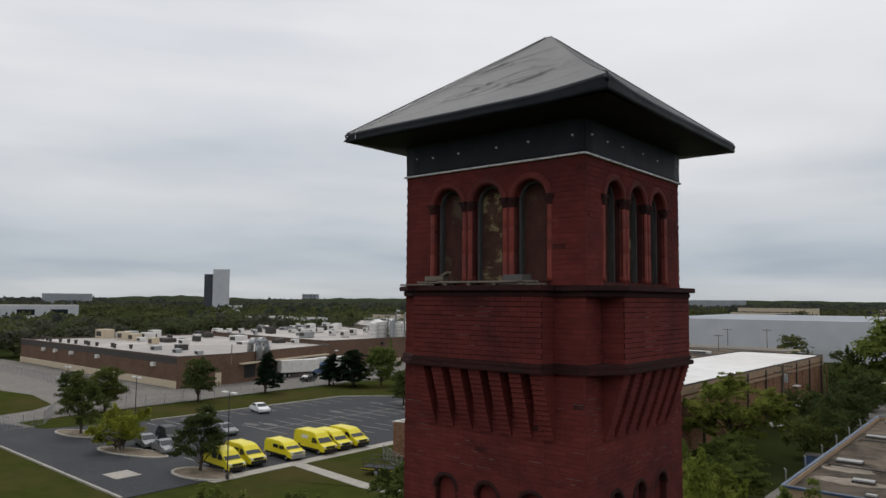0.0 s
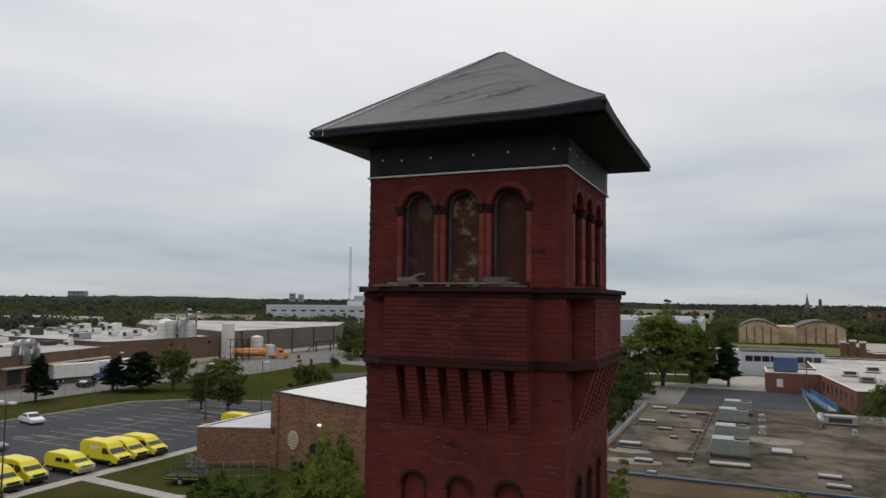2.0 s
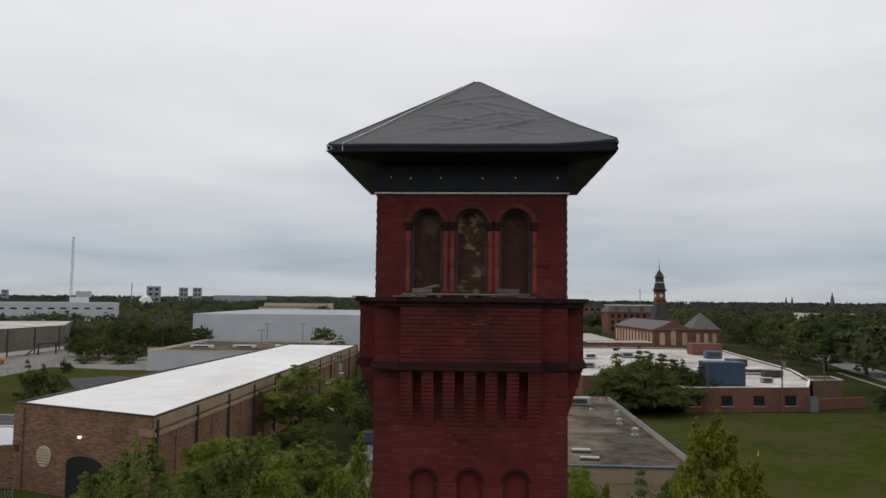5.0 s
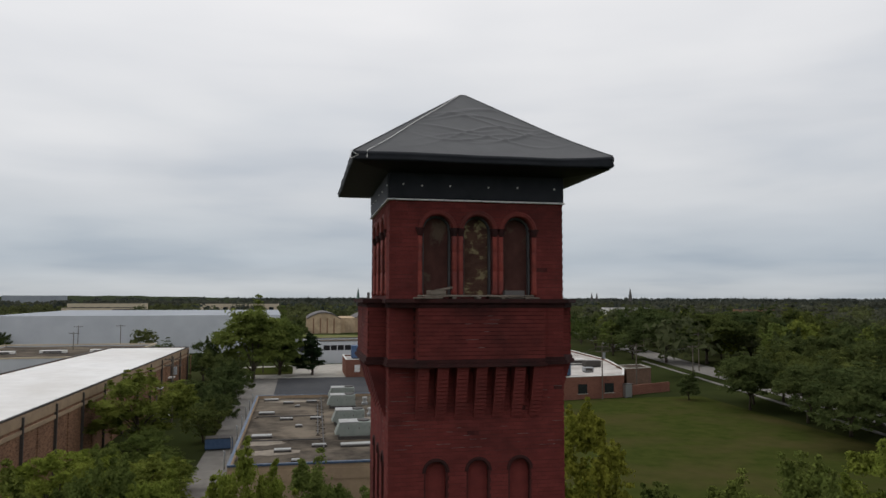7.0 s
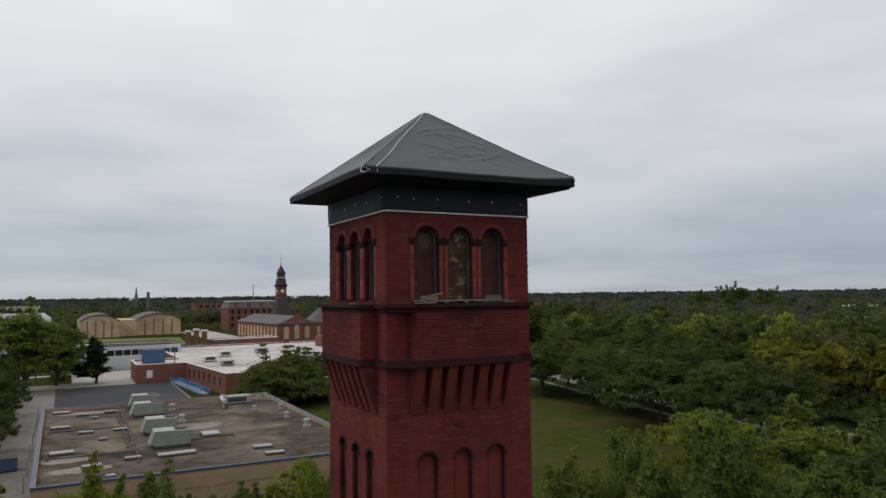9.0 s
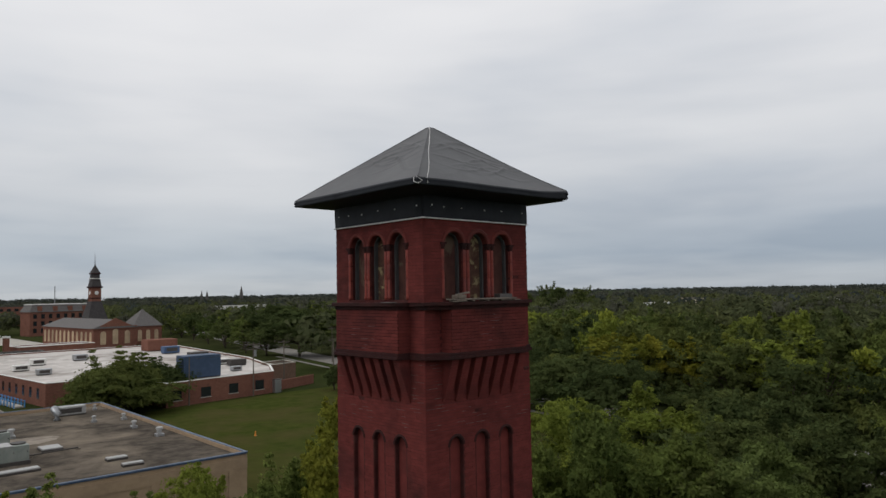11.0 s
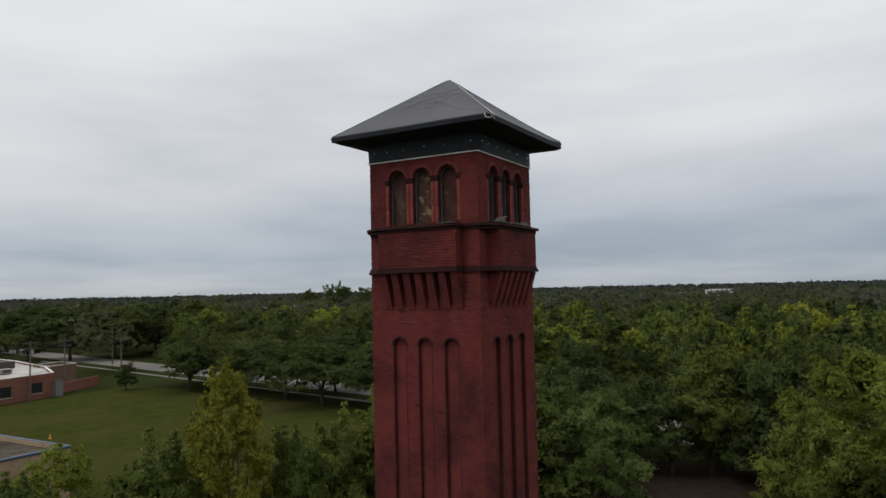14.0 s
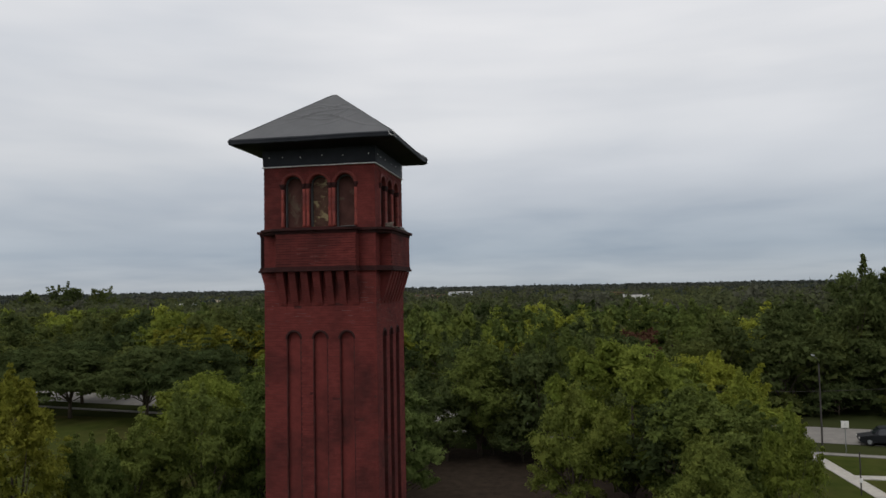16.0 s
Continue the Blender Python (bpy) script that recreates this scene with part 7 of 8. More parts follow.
def side_panes(t, panes, width, tuck, material=None, name="side_window"):
    for s in (-1, 1):
        for pts in panes:
            bm = bmesh.new()
            a = [bm.verts.new((s * (width / 2 * tuck(z) + 0.008), y, z)) for y, z in pts]
            b = [bm.verts.new((s * (width / 2 * tuck(z) - 0.03), y, z)) for y, z in pts]
            bm.faces.new(a if s > 0 else a[::-1])
            for i in range(len(pts)):
                j = (i + 1) % len(pts)
                bm.faces.new((a[i], a[j], b[j], b[i]) if s < 0 else (a[j], a[i], b[i], b[j]))
            part(name, bm, material or GLASS, t)


def cross_pane(t, name, y0, z0, y1, z1, w0, w1, material, off=0.012, label=""):
    """A pane that runs across the vehicle, such as a windscreen."""
    bm = bmesh.new()
    n = Vector((0, z1 - z0, -(y1 - y0))).normalized() * off
    if n.z < 0:
        n = -n
    q = [Vector((-w0, y0, z0)) + n, Vector((w0, y0, z0)) + n, Vector((w1, y1, z1)) + n, Vector((-w1, y1, z1)) + n]
    a = [bm.verts.new(v) for v in q]
    b = [bm.verts.new(v - n * 3) for v in q]
    bm.faces.new(a)
    for i in range(4):
        bm.faces.new((a[i], b[i], b[(i + 1) % 4], a[(i + 1) % 4]))
    part(name, bm, material, t, label)


def van(x, y, rz, kind, paint, label):
    """kind: high (tall panel van), mid (lower roof) or old (flat-nosed older van)."""
    t = thing("delivery_van", label, "van", (x, y, 0.05), rz, "parked vans")
    if kind == "old":
        L, W, H, hood, nose = 5.4, 1.95, 1.95, 1.08, 0.85
    else:
        L, W, H, hood, nose = (5.9, 1.98, 2.42, 1.16, 0.85) if kind == "high" else (5.5, 1.98, 2.18, 1.14, 0.85)
    f, b = L / 2, -L / 2
    tuck = lambda z: 1.0 - 0.11 * max(0.0, (z - 1.1) / (H - 1.1)) ** 1.6
    ws = f - nose - 1.05
    prof = [(b, 0.45), (f - 0.05, 0.38), (f, 0.75), (f - 0.1, hood - 0.12), (f - nose, hood + 0.08), (ws, H - 0.14), (ws - 0.6, H), (b + 0.35, H), (b + 0.05, H - 0.15), (b, H - 0.6)]
    bm = bmesh.new()
    body_shell(bm, prof, W, tuck)
    part("body", bm, paint, t)
    cross_pane(t, "windscreen", f - nose - 0.05, hood + 0.14, ws + 0.06, H - 0.26, W * 0.44, W * 0.41, GLASS, 0.02, "dark windscreen")
    door = [(ws + 0.55, hood + 0.1), (ws + 0.14, H - 0.42 if kind != "high" else H - 0.62), (ws - 0.45, H - 0.42 if kind != "high" else H - 0.62), (ws - 0.45, hood + 0.06)]
    panes = [door]
    if kind != "high":
        panes.append([(ws - 0.7, hood + 0.1), (ws - 0.7, H - 0.42), (ws - 1.7, H - 0.42), (ws - 1.7, hood + 0.1)])
    side_panes(t, panes, W, tuck)
    bm = bmesh.new()
    box(bm, -W * 0.46, W * 0.46, f - 0.12, f + 0.06, 0.3, 0.72, 0.05)
    part("bumper", bm, RUBBER if kind != "old" else STEEL, t, "front bumper")
    bm = bmesh.new()
    box(bm, -W * 0.3, W * 0.3, f - 0.08, f + 0.03, 0.76, 1.0, 0.02)
    part("grille", bm, DARK if kind != "old" else STEEL, t)
    for s in (-1, 1):
        bm = bmesh.new()
        box(bm, s * W * 0.4 - 0.16, s * W * 0.4 + 0.16, f - 0.16, f + 0.0, 0.82, 1.04, 0.03)
        part("headlight", bm, OFFWHITE, t, "clear headlight")
        bm = bmesh.new()
        box(bm, s * (W / 2 + 0.12) - 0.1, s * (W / 2 + 0.12) + 0.1, ws + 0.42, ws + 0.56, 1.32, 1.62, 0.03)
        part("wing_mirror", bm, RUBBER, t)
        bm = bmesh.new()
        box(bm, s * W / 2 * 1.0 - 0.02, s * W / 2 + 0.02 * s + 0.012, b + 0.3, f - 0.9, 0.42, 0.62)
        part("sill_trim", bm, RUBBER, t)
        for wy in (f - 1.0, b + 1.15):
            wheel(t, s * (W / 2 - 0.01), wy, 0.36)
    if kind == "high":
        bm = bmesh.new()
        for s in (-1, 1):
            box(bm, s * W / 2 * tuck(1.9) - 0.012, s * W / 2 * tuck(1.9) + 0.012, -1.4, -0.2, 1.55, 1.95)
        part("side_graphic", bm, OFFWHITE, t, "faded pale graphic")
    return t


def car(x, y, rz, paint, label, suv=False, z=0.05):
    t = thing("car", label, "car", (x, y, z), rz, "parked cars")
    L, W, H = (4.8, 1.95, 1.78) if suv else (4.6, 1.82, 1.45)
    f, b = L / 2, -L / 2
    belt = 1.02 if suv else 0.92
    tuck = lambda zz: 1.0 - 0.20 * max(0.0, (zz - belt) / (H - belt)) - 0.04 * max(0.0, (0.5 - zz))
    low = [(b + 0.05, 0.3), (f - 0.1, 0.28), (f, 0.55), (f - 0.08, belt - 0.18), (f - 1.15, belt + 0.02), (b + (0.3 if suv else 0.8), belt + 0.05), (b + 0.02, belt - 0.05), (b, 0.55)]
    bm = bmesh.new()
    body_shell(bm, low, W, tuck)
    part("body", bm, paint, t)
    if suv:
        cab = [(f - 1.2, belt - 0.02), (f - 1.9, H - 0.06), (f - 2.4, H), (b + 0.5, H - 0.03), (b + 0.12, belt + 0.02)]
    else:
        cab = [(f - 1.2, belt - 0.02), (f - 2.05, H - 0.05), (f - 2.5, H), (b + 1.35, H - 0.05), (b + 0.65, belt)]
    bm = bmesh.new()
    body_shell(bm, cab, W * 0.97, tuck)
    part("cabin", bm, paint, t)
    (y0, z0), (y1, z1) = cab[0], cab[1]
    cross_pane(t, "windscreen", y0 - 0.1, z0 + 0.08, y1 + 0.06, z1 - 0.05, W * 0.42, W * 0.37, GLASS, 0.02)
    (y0, z0), (y1, z1) = cab[-1], cab[-2]
    cross_pane(t, "rear_window", y0 + 0.08, z0 + 0.1, y1 - 0.06, z1 - 0.08, W * 0.42, W * 0.37, GLASS, 0.02)
    yf, yr = cab[0][0] - 0.45, cab[-1][0] + 0.4
    side_panes(t, [[(yf, belt + 0.06), (cab[1][0] + 0.05, H - 0.14), (-0.15, H - 0.12), (-0.15, belt + 0.06)], [(-0.25, belt + 0.06), (-0.25, H - 0.12), (cab[-2][0] + 0.1, H - 0.15), (yr, belt + 0.08)]], W * 0.97, tuck)
    for s in (-1, 1):
        for wy in (f - 0.9, b + 0.9):
            wheel(t, s * (W / 2 - 0.01), wy, 0.34 if not suv else 0.38)
        bm = bmesh.new()
        box(bm, s * W * 0.38 - 0.18, s * W * 0.38 + 0.18, f - 0.14, f - 0.01, 0.62, 0.76, 0.03)
        part("headlight", bm, OFFWHITE, t)
        bm = bmesh.new()
        box(bm, s * W * 0.4 - 0.14, s * W * 0.4 + 0.14, b, b + 0.08, 0.68, 0.85, 0.02)
        part("tail_light", bm, CARRED, t, "red tail light")
    return t


VY = "bright yellow delivery van parked nose-out"
van(-60.5, 33.9, -94, "mid", YELLOW, "bright yellow panel van parked beside the footpath")
van(-61.2, 37.0, -94, "mid", YELLOW, "bright yellow mid-roof van parked beside the footpath")
van(-60.3, 41.6, -94, "old", YELLOW, "older bright yellow van with a chrome grille")
van(-60.2, 46.0, -93, "high", YELLOW, "tall bright yellow panel van with a pale graphic")
van(-60.1, 48.5, -93, "mid", YELLOW, "bright yellow mid-roof van in a row")
van(-60.0, 51.1, -92, "mid", YELLOW, "bright yellow van at the end of a row")
van(-60.2, 68.5, -88, "mid", YELLOW, "bright yellow van parked by a tree island")
car(-89.3, 59.1, -105, CARWHITE, "white saloon car standing on the car park")
car(-77.6, 34.3, -101, SILVER, "silver saloon car in a parking bay")
car(-73.0, 34.1, -98, SILVER, "pale silver saloon car beside a grass island")
car(-78.8, 37.9, -100, CARBLACK, "black car in a parking bay", suv=True)
car(-77.4, 45.0, -98, SILVER, "silver car partly behind a tree")
car(-117.5, 92.0, 20, CARBLACK, "dark car by the loading dock", z=0.045)
car(-116.0, 98.0, 24, CARWHITE, "white people carrier by the loading dock", suv=True, z=0.045)
car(-128.6, 53.5, 80, CARRED, "red car on the service road", z=0.045)
car(-124.5, 51.5, 80, CARBLACK, "dark car on the service road", z=0.045)
car(57.7, -37.4, -12, CARBLACK, "black sport utility car on the street", suv=True, z=0.05)


def trailer(x, y, rz, label):
    t = thing("box_trailer", label, "trailer", (x, y, 0.045), rz, "box trailers")
    bm = bmesh.new()
    box(bm, -1.28, 1.28, -4.8, 4.8, 1.15, 3.9, 0.04)
    part("box", bm, OFFWHITE, t)
    bm = bmesh.new()
    box(bm, -0.5, 0.5, -4.5, 4.5, 0.85, 1.15)
    part("chassis", bm, DARKMETAL, t)
    for s in (-1, 1):
        for wy in (-3.9, -2.8):
            wheel(t, s * 1.22, wy, 0.5, 0.4)
        bm = bmesh.new()
        box(bm, s * 0.9 - 0.06, s * 0.9 + 0.06, 3.0, 3.15, 0.0, 1.15)
        part("landing_leg", bm, STEEL, t)
    for k in range(9):
        bm = bmesh.new()
        for s in (-1, 1):
            box(bm, s * 1.28 - 0.02, s * 1.28 + 0.02, -4.4 + k * 1.1, -4.35 + k * 1.1, 1.2, 3.85)
        part("rib", bm, OFFWHITE, t)
    return t


trailer(-126.0, 96.0, -12, "white box trailer backed to a dock")
trailer(-126.6, 107.4, -6, "white box trailer beside another at a dock")


def tractor(x, y, rz, paint, label):
    t = thing("lorry_cab", label, "lorry", (x, y, 0.045), rz)
    bm = bmesh.new()
    body_shell(bm, [(-2.6, 0.7), (2.9, 0.6), (3.0, 1.5), (1.5, 1.75), (1.1, 2.7), (0.2, 3.0), (-0.8, 3.0), (-0.9, 1.2), (-2.6, 1.1)], 2.4, lambda z: 1.0 - 0.06 * max(0, z - 1.2))
    part("cab", bm, paint, t)
    cross_pane(t, "windscreen", 1.5, 1.85, 1.12, 2.6, 1.0, 0.95, GLASS, 0.03)
    side_panes(t, [[(0.9, 1.8), (0.8, 2.5), (-0.2, 2.5), (-0.2, 1.8)]], 2.4, lambda z: 1.0 - 0.06 * max(0, z - 1.2))
    for s in (-1, 1):
        for wy in (2.0, -1.4, -2.4):
            wheel(t, s * 1.2, wy, 0.5, 0.35)
        bm = bmesh.new()
        tube(bm, [(s * 1.1, -0.95, 1.1), (s * 1.1, -0.95, 3.4)], 0.09, 8)
        part("exhaust", bm, STEEL, t)
    return t


tractor(-124.4, 102.2, 168, BLUE, "blue lorry cab parked by the loading dock")
tractor(-126.0, 167.0, -50, ORANGE, "orange tanker lorry cab in the works yard")
t = thing("tank_trailer", "long orange tank trailer in the works yard", "tank trailer", (-132.0, 160.5, 0.045), -50)
bm = bmesh.new()
tube(bm, [(0, -5.6, 2.1), (0, -5.4, 2.1), (0, 4.6, 2.1), (0, 4.9, 2.1)], [0.8, 1.15, 1.15, 0.8], 18)
part("vessel", bm, ORANGE, t, smooth=False)
bm = bmesh.new()
for k in range(8):
    box(bm, 1.13, 1.165, -3.0 + k * 0.7, -2.6 + k * 0.7, 2.0, 2.35)
part("lettering_bar", bm, OFFWHITE, t, "row of plain pale bars")
bm = bmesh.new()
box(bm, -0.6, 0.6, -5.2, 4.6, 0.8, 1.05)
part("chassis", bm, DARKMETAL, t)
for s in (-1, 1):
    for wy in (-4.8, -3.7):
        wheel(t, s * 1.2, wy, 0.5, 0.35)

# open utility cart by the footpath
t = thing("utility_trailer", "black open utility trailer with a yellow deck edge", "trailer", (-46.4, 43.4, 0.034), -70)
bm = bmesh.new()
box(bm, -0.95, 0.95, -1.9, 1.9, 0.46, 0.70, 0.02)
part("deck", bm, DARK, t)
bm = bmesh.new()
box(bm, -0.965, 0.965, -1.915, 1.915, 0.62, 0.67)
part("edge_strip", bm, YELLOW, t, "thin yellow deck edge")
bm = bmesh.new()
box(bm, -0.9, 0.9, -1.85, 1.85, 0.755, 0.80)
part("floor_board", bm, DARK, t)
for s in (-1, 1):
    for yy in (-1.8, -0.6, 0.6, 1.8):
        bm = bmesh.new()
        tube(bm, [(s * 0.9, yy, 0.75), (s * 0.9, yy, 1.7)], 0.04, 6)
        part("stake", bm, DARKMETAL, t)
    for z in (1.2, 1.68):
        bm = bmesh.new()
        tube(bm, [(s * 0.9, -1.8, z), (s * 0.9, 1.8, z)], 0.04, 6)
        part("rail", bm, DARKMETAL, t)
    wheel(t, s * 1.05, -0.3, 0.36)

# bay lines of the car park
for j, (xa, xb) in enumerate(((-68.5, -63.0), (-81.5, -76.5), (-76.3, -71.3), (-93.0, -88.2))):
    for i in range(20):
        y = 34 + i * 2.75
        if j in (1, 2) and y < 50:
            continue
        if j == 3 and y > 80:
            continue
        bm = bmesh.new()
        box(bm, xa, xb, y - 0.06, y + 0.06, 0.051, 0.056)
        tagged(part("bay_line", bm, PAINT_LINE), "worn pale parking bay line", "road marking", "parking bay lines", "structure")
for y0, y1, x in ((50, 86, -76.4),):
    bm = bmesh.new()
    box(bm, x - 0.06, x + 0.06, y0, y1, 0.051, 0.056)
    tagged(part("bay_line", bm, PAINT_LINE), "worn pale parking bay line", "road marking", "parking bay lines", "structure")
bm = bmesh.new()
box(bm, -67.6, -64.6, 24.4, 27.0, 0.05, 0.075)
tagged(part("concrete_pad", bm, CONCRETE), "pale concrete pad in the asphalt", "concrete pad", kind="structure")
for i in range(9):
    rr = random.Random(i)
    x, y = rr.uniform(-86, -64), rr.uniform(48, 84)
    bm = bmesh.new()
    bm.faces.new([bm.verts.new((x + rr.uniform(1.0, 2.2) * math.cos(a), y + rr.uniform(0.5, 0.9) * math.sin(a), 0.054)) for a in [2 * math.pi * q / 14 for q in range(14)]])
    tagged(part("asphalt_patch", bm, SLATE), "pale repaired patch in the asphalt", "patch", "asphalt patches", "structure")


def island(pts, label):
    bm = bmesh.new()
    prism(bm, pts, 0.0, 0.17)
    bmesh.ops.bevel(bm, geom=[e for e in bm.edges if e.verts[0].co.z > 0.1 and e.verts[1].co.z > 0.1], offset=0.03, segments=1, affect="EDGES")
    tagged(part("kerb", bm, CONCRETE), label, "kerb", kind="structure")
    bm = bmesh.new()
    bm.faces.new([bm.verts.new((x, y, 0.176)) for x, y in inset(ccw(pts), 0.3)])
    tagged(part("planting_bed", bm, DRYSOIL), "pale dry soil bed inside a kerb", "planting bed", kind="structure")


def oval(cx, cy, rx, ry, rz=0.0, n=20):
    ca, sa2 = math.cos(radians(rz)), math.sin(radians(rz))
    return [(cx + rx * math.cos(2 * math.pi * i / n) * ca - ry * math.sin(2 * math.pi * i / n) * sa2, cy + rx * math.cos(2 * math.pi * i / n) * sa2 + ry * math.sin(2 * math.pi * i / n) * ca) for i in range(n)]


island(oval(-75.4, 31.4, 5.6, 1.7, 14), "concrete kerb round a tree island")
island(oval(-60.2, 31.2, 4.0, 2.2, 10), "concrete kerb round a tree island")
island(oval(-69.4, 79.0, 7.2, 1.5, 2), "concrete kerb round a tree island")
island(oval(-91.8, 32.2, 4.4, 1.8, 8), "concrete kerb round a tree island")
band("kerb", [(-94.4, 43.6), (-93.2, 80), (-85.2, 88.7), (-72, 91.4), (-58, 91.4)], 0.25, 0.2, CONCRETE, "pale concrete kerb of the car park", "kerb", thick=0.2)
band("kerb", [(-120, 14), (-90, 22.5), (-57.5, 21.5)], 0.25, 0.2, CONCRETE, "pale concrete kerb of the driveway", "kerb", thick=0.2)


# pale lumps dumped in the lane
for i, (dx, dy, r) in enumerate(((0, 0, 0.75), (0.9, 0.5, 0.55), (-0.6, 0.9, 0.5))):
    t = thing("concrete_lump", "pale broken concrete lump dumped beside a shed", "rubble", (-23.77 + dx, 100.28 + dy, 0.04), 40 * i, "dumped concrete")
    bm = bmesh.new()
    bmesh.ops.create_icosphere(bm, subdivisions=2, radius=r)
    for v in bm.verts:
        v.co *= 1 + 0.3 * noise.noise(v.co * 1.7 + Vector((i, 0, 0)))
        v.co.z = max(0.7 * v.co.z + r * 0.4, 0)
    part("lump", bm, OFFWHITE, t)


# slab joints of the concrete yard
bm = bmesh.new()
for i in range(26):
    x = -236 + i * 5.4
    if x < -112:
        box(bm, x - 0.09, x + 0.09, 22 + 0.05 * (x + 236), 66, 0.0385, 0.0435)
for i in range(9):
    y = 26 + i * 4.9
    box(bm, -250, -112 if y < 60 else -126, y - 0.09, y + 0.09, 0.0385, 0.0432)
tagged(part("slab_joint", bm, ASPHALT), "dark tarred joints between the yard's concrete slabs", "joint", kind="structure")


# ---- poles, lamps and fences ----
def lot_lamp(x, y, h=8.6, arms=2):
    t = thing("street_lamp", "grey steel car park lamp with white heads", "street lamp", (x, y, 0), 0, "car park lamps")
    bm = bmesh.new()
    tube(bm, [(0, 0, 0), (0, 0, 0.6), (0, 0, 0.62), (0, 0, h)], [0.18, 0.18, 0.075, 0.05], 10)
    part("pole", bm, DARKMETAL, t)
    for s in ((-1, 1) if arms == 2 else (1,)):
        bm = bmesh.new()
        tube(bm, [(0, 0, h - 0.15), (s * 0.55, 0, h)], 0.04, 6)
        part("arm", bm, STEEL, t)
        bm = bmesh.new()
        box(bm, s * 0.8 - 0.35, s * 0.8 + 0.35, -0.22, 0.22, h - 0.05, h + 0.17, 0.04)
        part("lamp_head", bm, OFFWHITE, t, "white lamp head")


for x, y, h, a in ((-56.4, 31.6, 8.5, 2), (-94.8, 41.5, 6.4, 2), (-133.9, 48.1, 4.9, 2), (-70.1, 72.5, 8.2, 1), (-107.8, 90.7, 7.2, 1), (-66.5, 81.0, 8.0, 1)):
    lot_lamp(x, y, h, a)


def utility_pole(x, y, h, cross=1, label="weathered timber utility pole with crossarms", transformer=False, rz=0):
    t = thing("utility_pole", label, "utility pole", (x, y, 0), rz, "utility poles")
    bm = bmesh.new()
    tube(bm, [(0, 0, 0), (0, 0, h)], [0.14, 0.09], 8)
    part("pole", bm, POLEWOOD, t)
    for k in range(cross):
        z = h - 0.4 - k * 0.9
        bm = bmesh.new()
        box(bm, -1.25, 1.25, -0.06, 0.06, z - 0.07, z + 0.07)
        arm = part("crossarm", bm, POLEWOOD, t)
        for q in (-1.1, -0.5, 0.5, 1.1):
            bm = bmesh.new()
            tube(bm, [(q, 0, z + 0.07), (q, 0, z + 0.24)], [0.05, 0.035], 6)
            part("insulator", bm, DARKMETAL, arm)
    if transformer:
        bm = bmesh.new()
        tube(bm, [(0.35, 0, h - 2.6), (0.35, 0, h - 1.5)], 0.26, 10)
        part("transformer", bm, STEEL, t, "grey transformer can")


for x, y, h, c, tr in ((37.7, 105.7, 8.2, 0, False), (50.5, 107.8, 9.8, 2, True), (60.2, 113.9, 9.4, 2, False), (74.5, 118, 8.8, 1, False), (-16.4, 150, 10.5, 2, False), (-12.0, 164, 9.0, 1, False), (-21.5, 97, 9.5, 2, True),
                       (-129.6, 80.5, 8.0, 0, False), (14.5, 150.0, 6.4, 0, False), (-56, 214, 10, 1, False), (-62, 190, 9, 1, False), (-98, 205, 10, 1, False), (-112, 212, 10, 1, False), (95, 150, 9.5, 1, False), (108, 205, 9.5, 1, False), (-70, 222, 9.5, 1, False)):
    utility_pole(x, y, h, c, transformer=tr)
# street lamp and sign by the street
t = thing("street_lamp", "tall bent-arm street lamp", "street lamp", (57.2, -31.4, 0))
bm = bmesh.new()
tube(bm, [(0, 0, 0), (0, 0, 8.0), (-0.4, 0.3, 8.7), (-1.4, 1.0, 9.1)], [0.10, 0.07, 0.05, 0.045], 8)
part("pole", bm, DARKMETAL, t)
bm = bmesh.new()
box(bm, -1.8, -1.3, 0.9, 1.12, 9.04, 9.17, 0.03)
part("lamp_head", bm, STEEL, t)
t = thing("road_sign", "small blank-backed road sign on a post", "road sign", (54.4, -32.6, 0))
bm = bmesh.new()
tube(bm, [(0, 0, 0), (0, 0, 2.9)], 0.04, 6)
part("post", bm, STEEL, t)
bm = bmesh.new()
box(bm, -0.03, 0.03, -0.35, 0.35, 2.3, 2.95, 0.01)
part("plate", bm, OFFWHITE, t)
band("footpath", [(34, -30.1), (53.0, -28.9)], 1.3, 0.09, CONCRETE, "pale concrete path across the verge", "footpath", thick=0.09)
band("footpath", [(44.8, -29.9), (44.0, -60)], 1.2, 0.085, CONCRETE, "pale concrete path along the verge", "footpath", thick=0.085)


def wire(p, q, sag=0.8):
    t = thing("cable", "thin dark overhead cable between poles", "cable", (0, 0, 0), 0, "overhead cables")
    bm = bmesh.new()
    p, q = Vector(p), Vector(q)
    tube(bm, [p.lerp(q, i / 14) - Vector((0, 0, sag * 4 * (i / 14) * (1 - i / 14))) for i in range(15)], 0.022, 4)
    part("strand", bm, DARKMETAL, t)


for d in (-0.8, 0.8):
    wire((37.7 + d, 105.7, 8.0), (50.5 + d, 107.8, 9.4))
    wire((50.5 + d, 107.8, 9.4), (60.2 + d, 113.9, 9.0))
wire((60.2, 113.9, 9.0), (74.5, 118, 8.4))
wire((57, -31, 5.4), (80, -70, 6.0))
wire((57, -31, 5.4), (66, 10, 6.0))
wire((-129.6, 80.5, 7.8), (-107.8, 66.0, 5.9))
t = thing("sign_post", "thin dark post with a small plate on the verge", "post", (39.6, -28.4, 0))
bm = bmesh.new()
tube(bm, [(0, 0, 0), (0, 0, 3.3)], 0.05, 6)
part("shaft", bm, DARKMETAL, t)
bm = bmesh.new()
box(bm, -0.07, -0.05, -0.12, 0.12, 1.0, 1.35)
part("plate", bm, OFFWHITE, t)


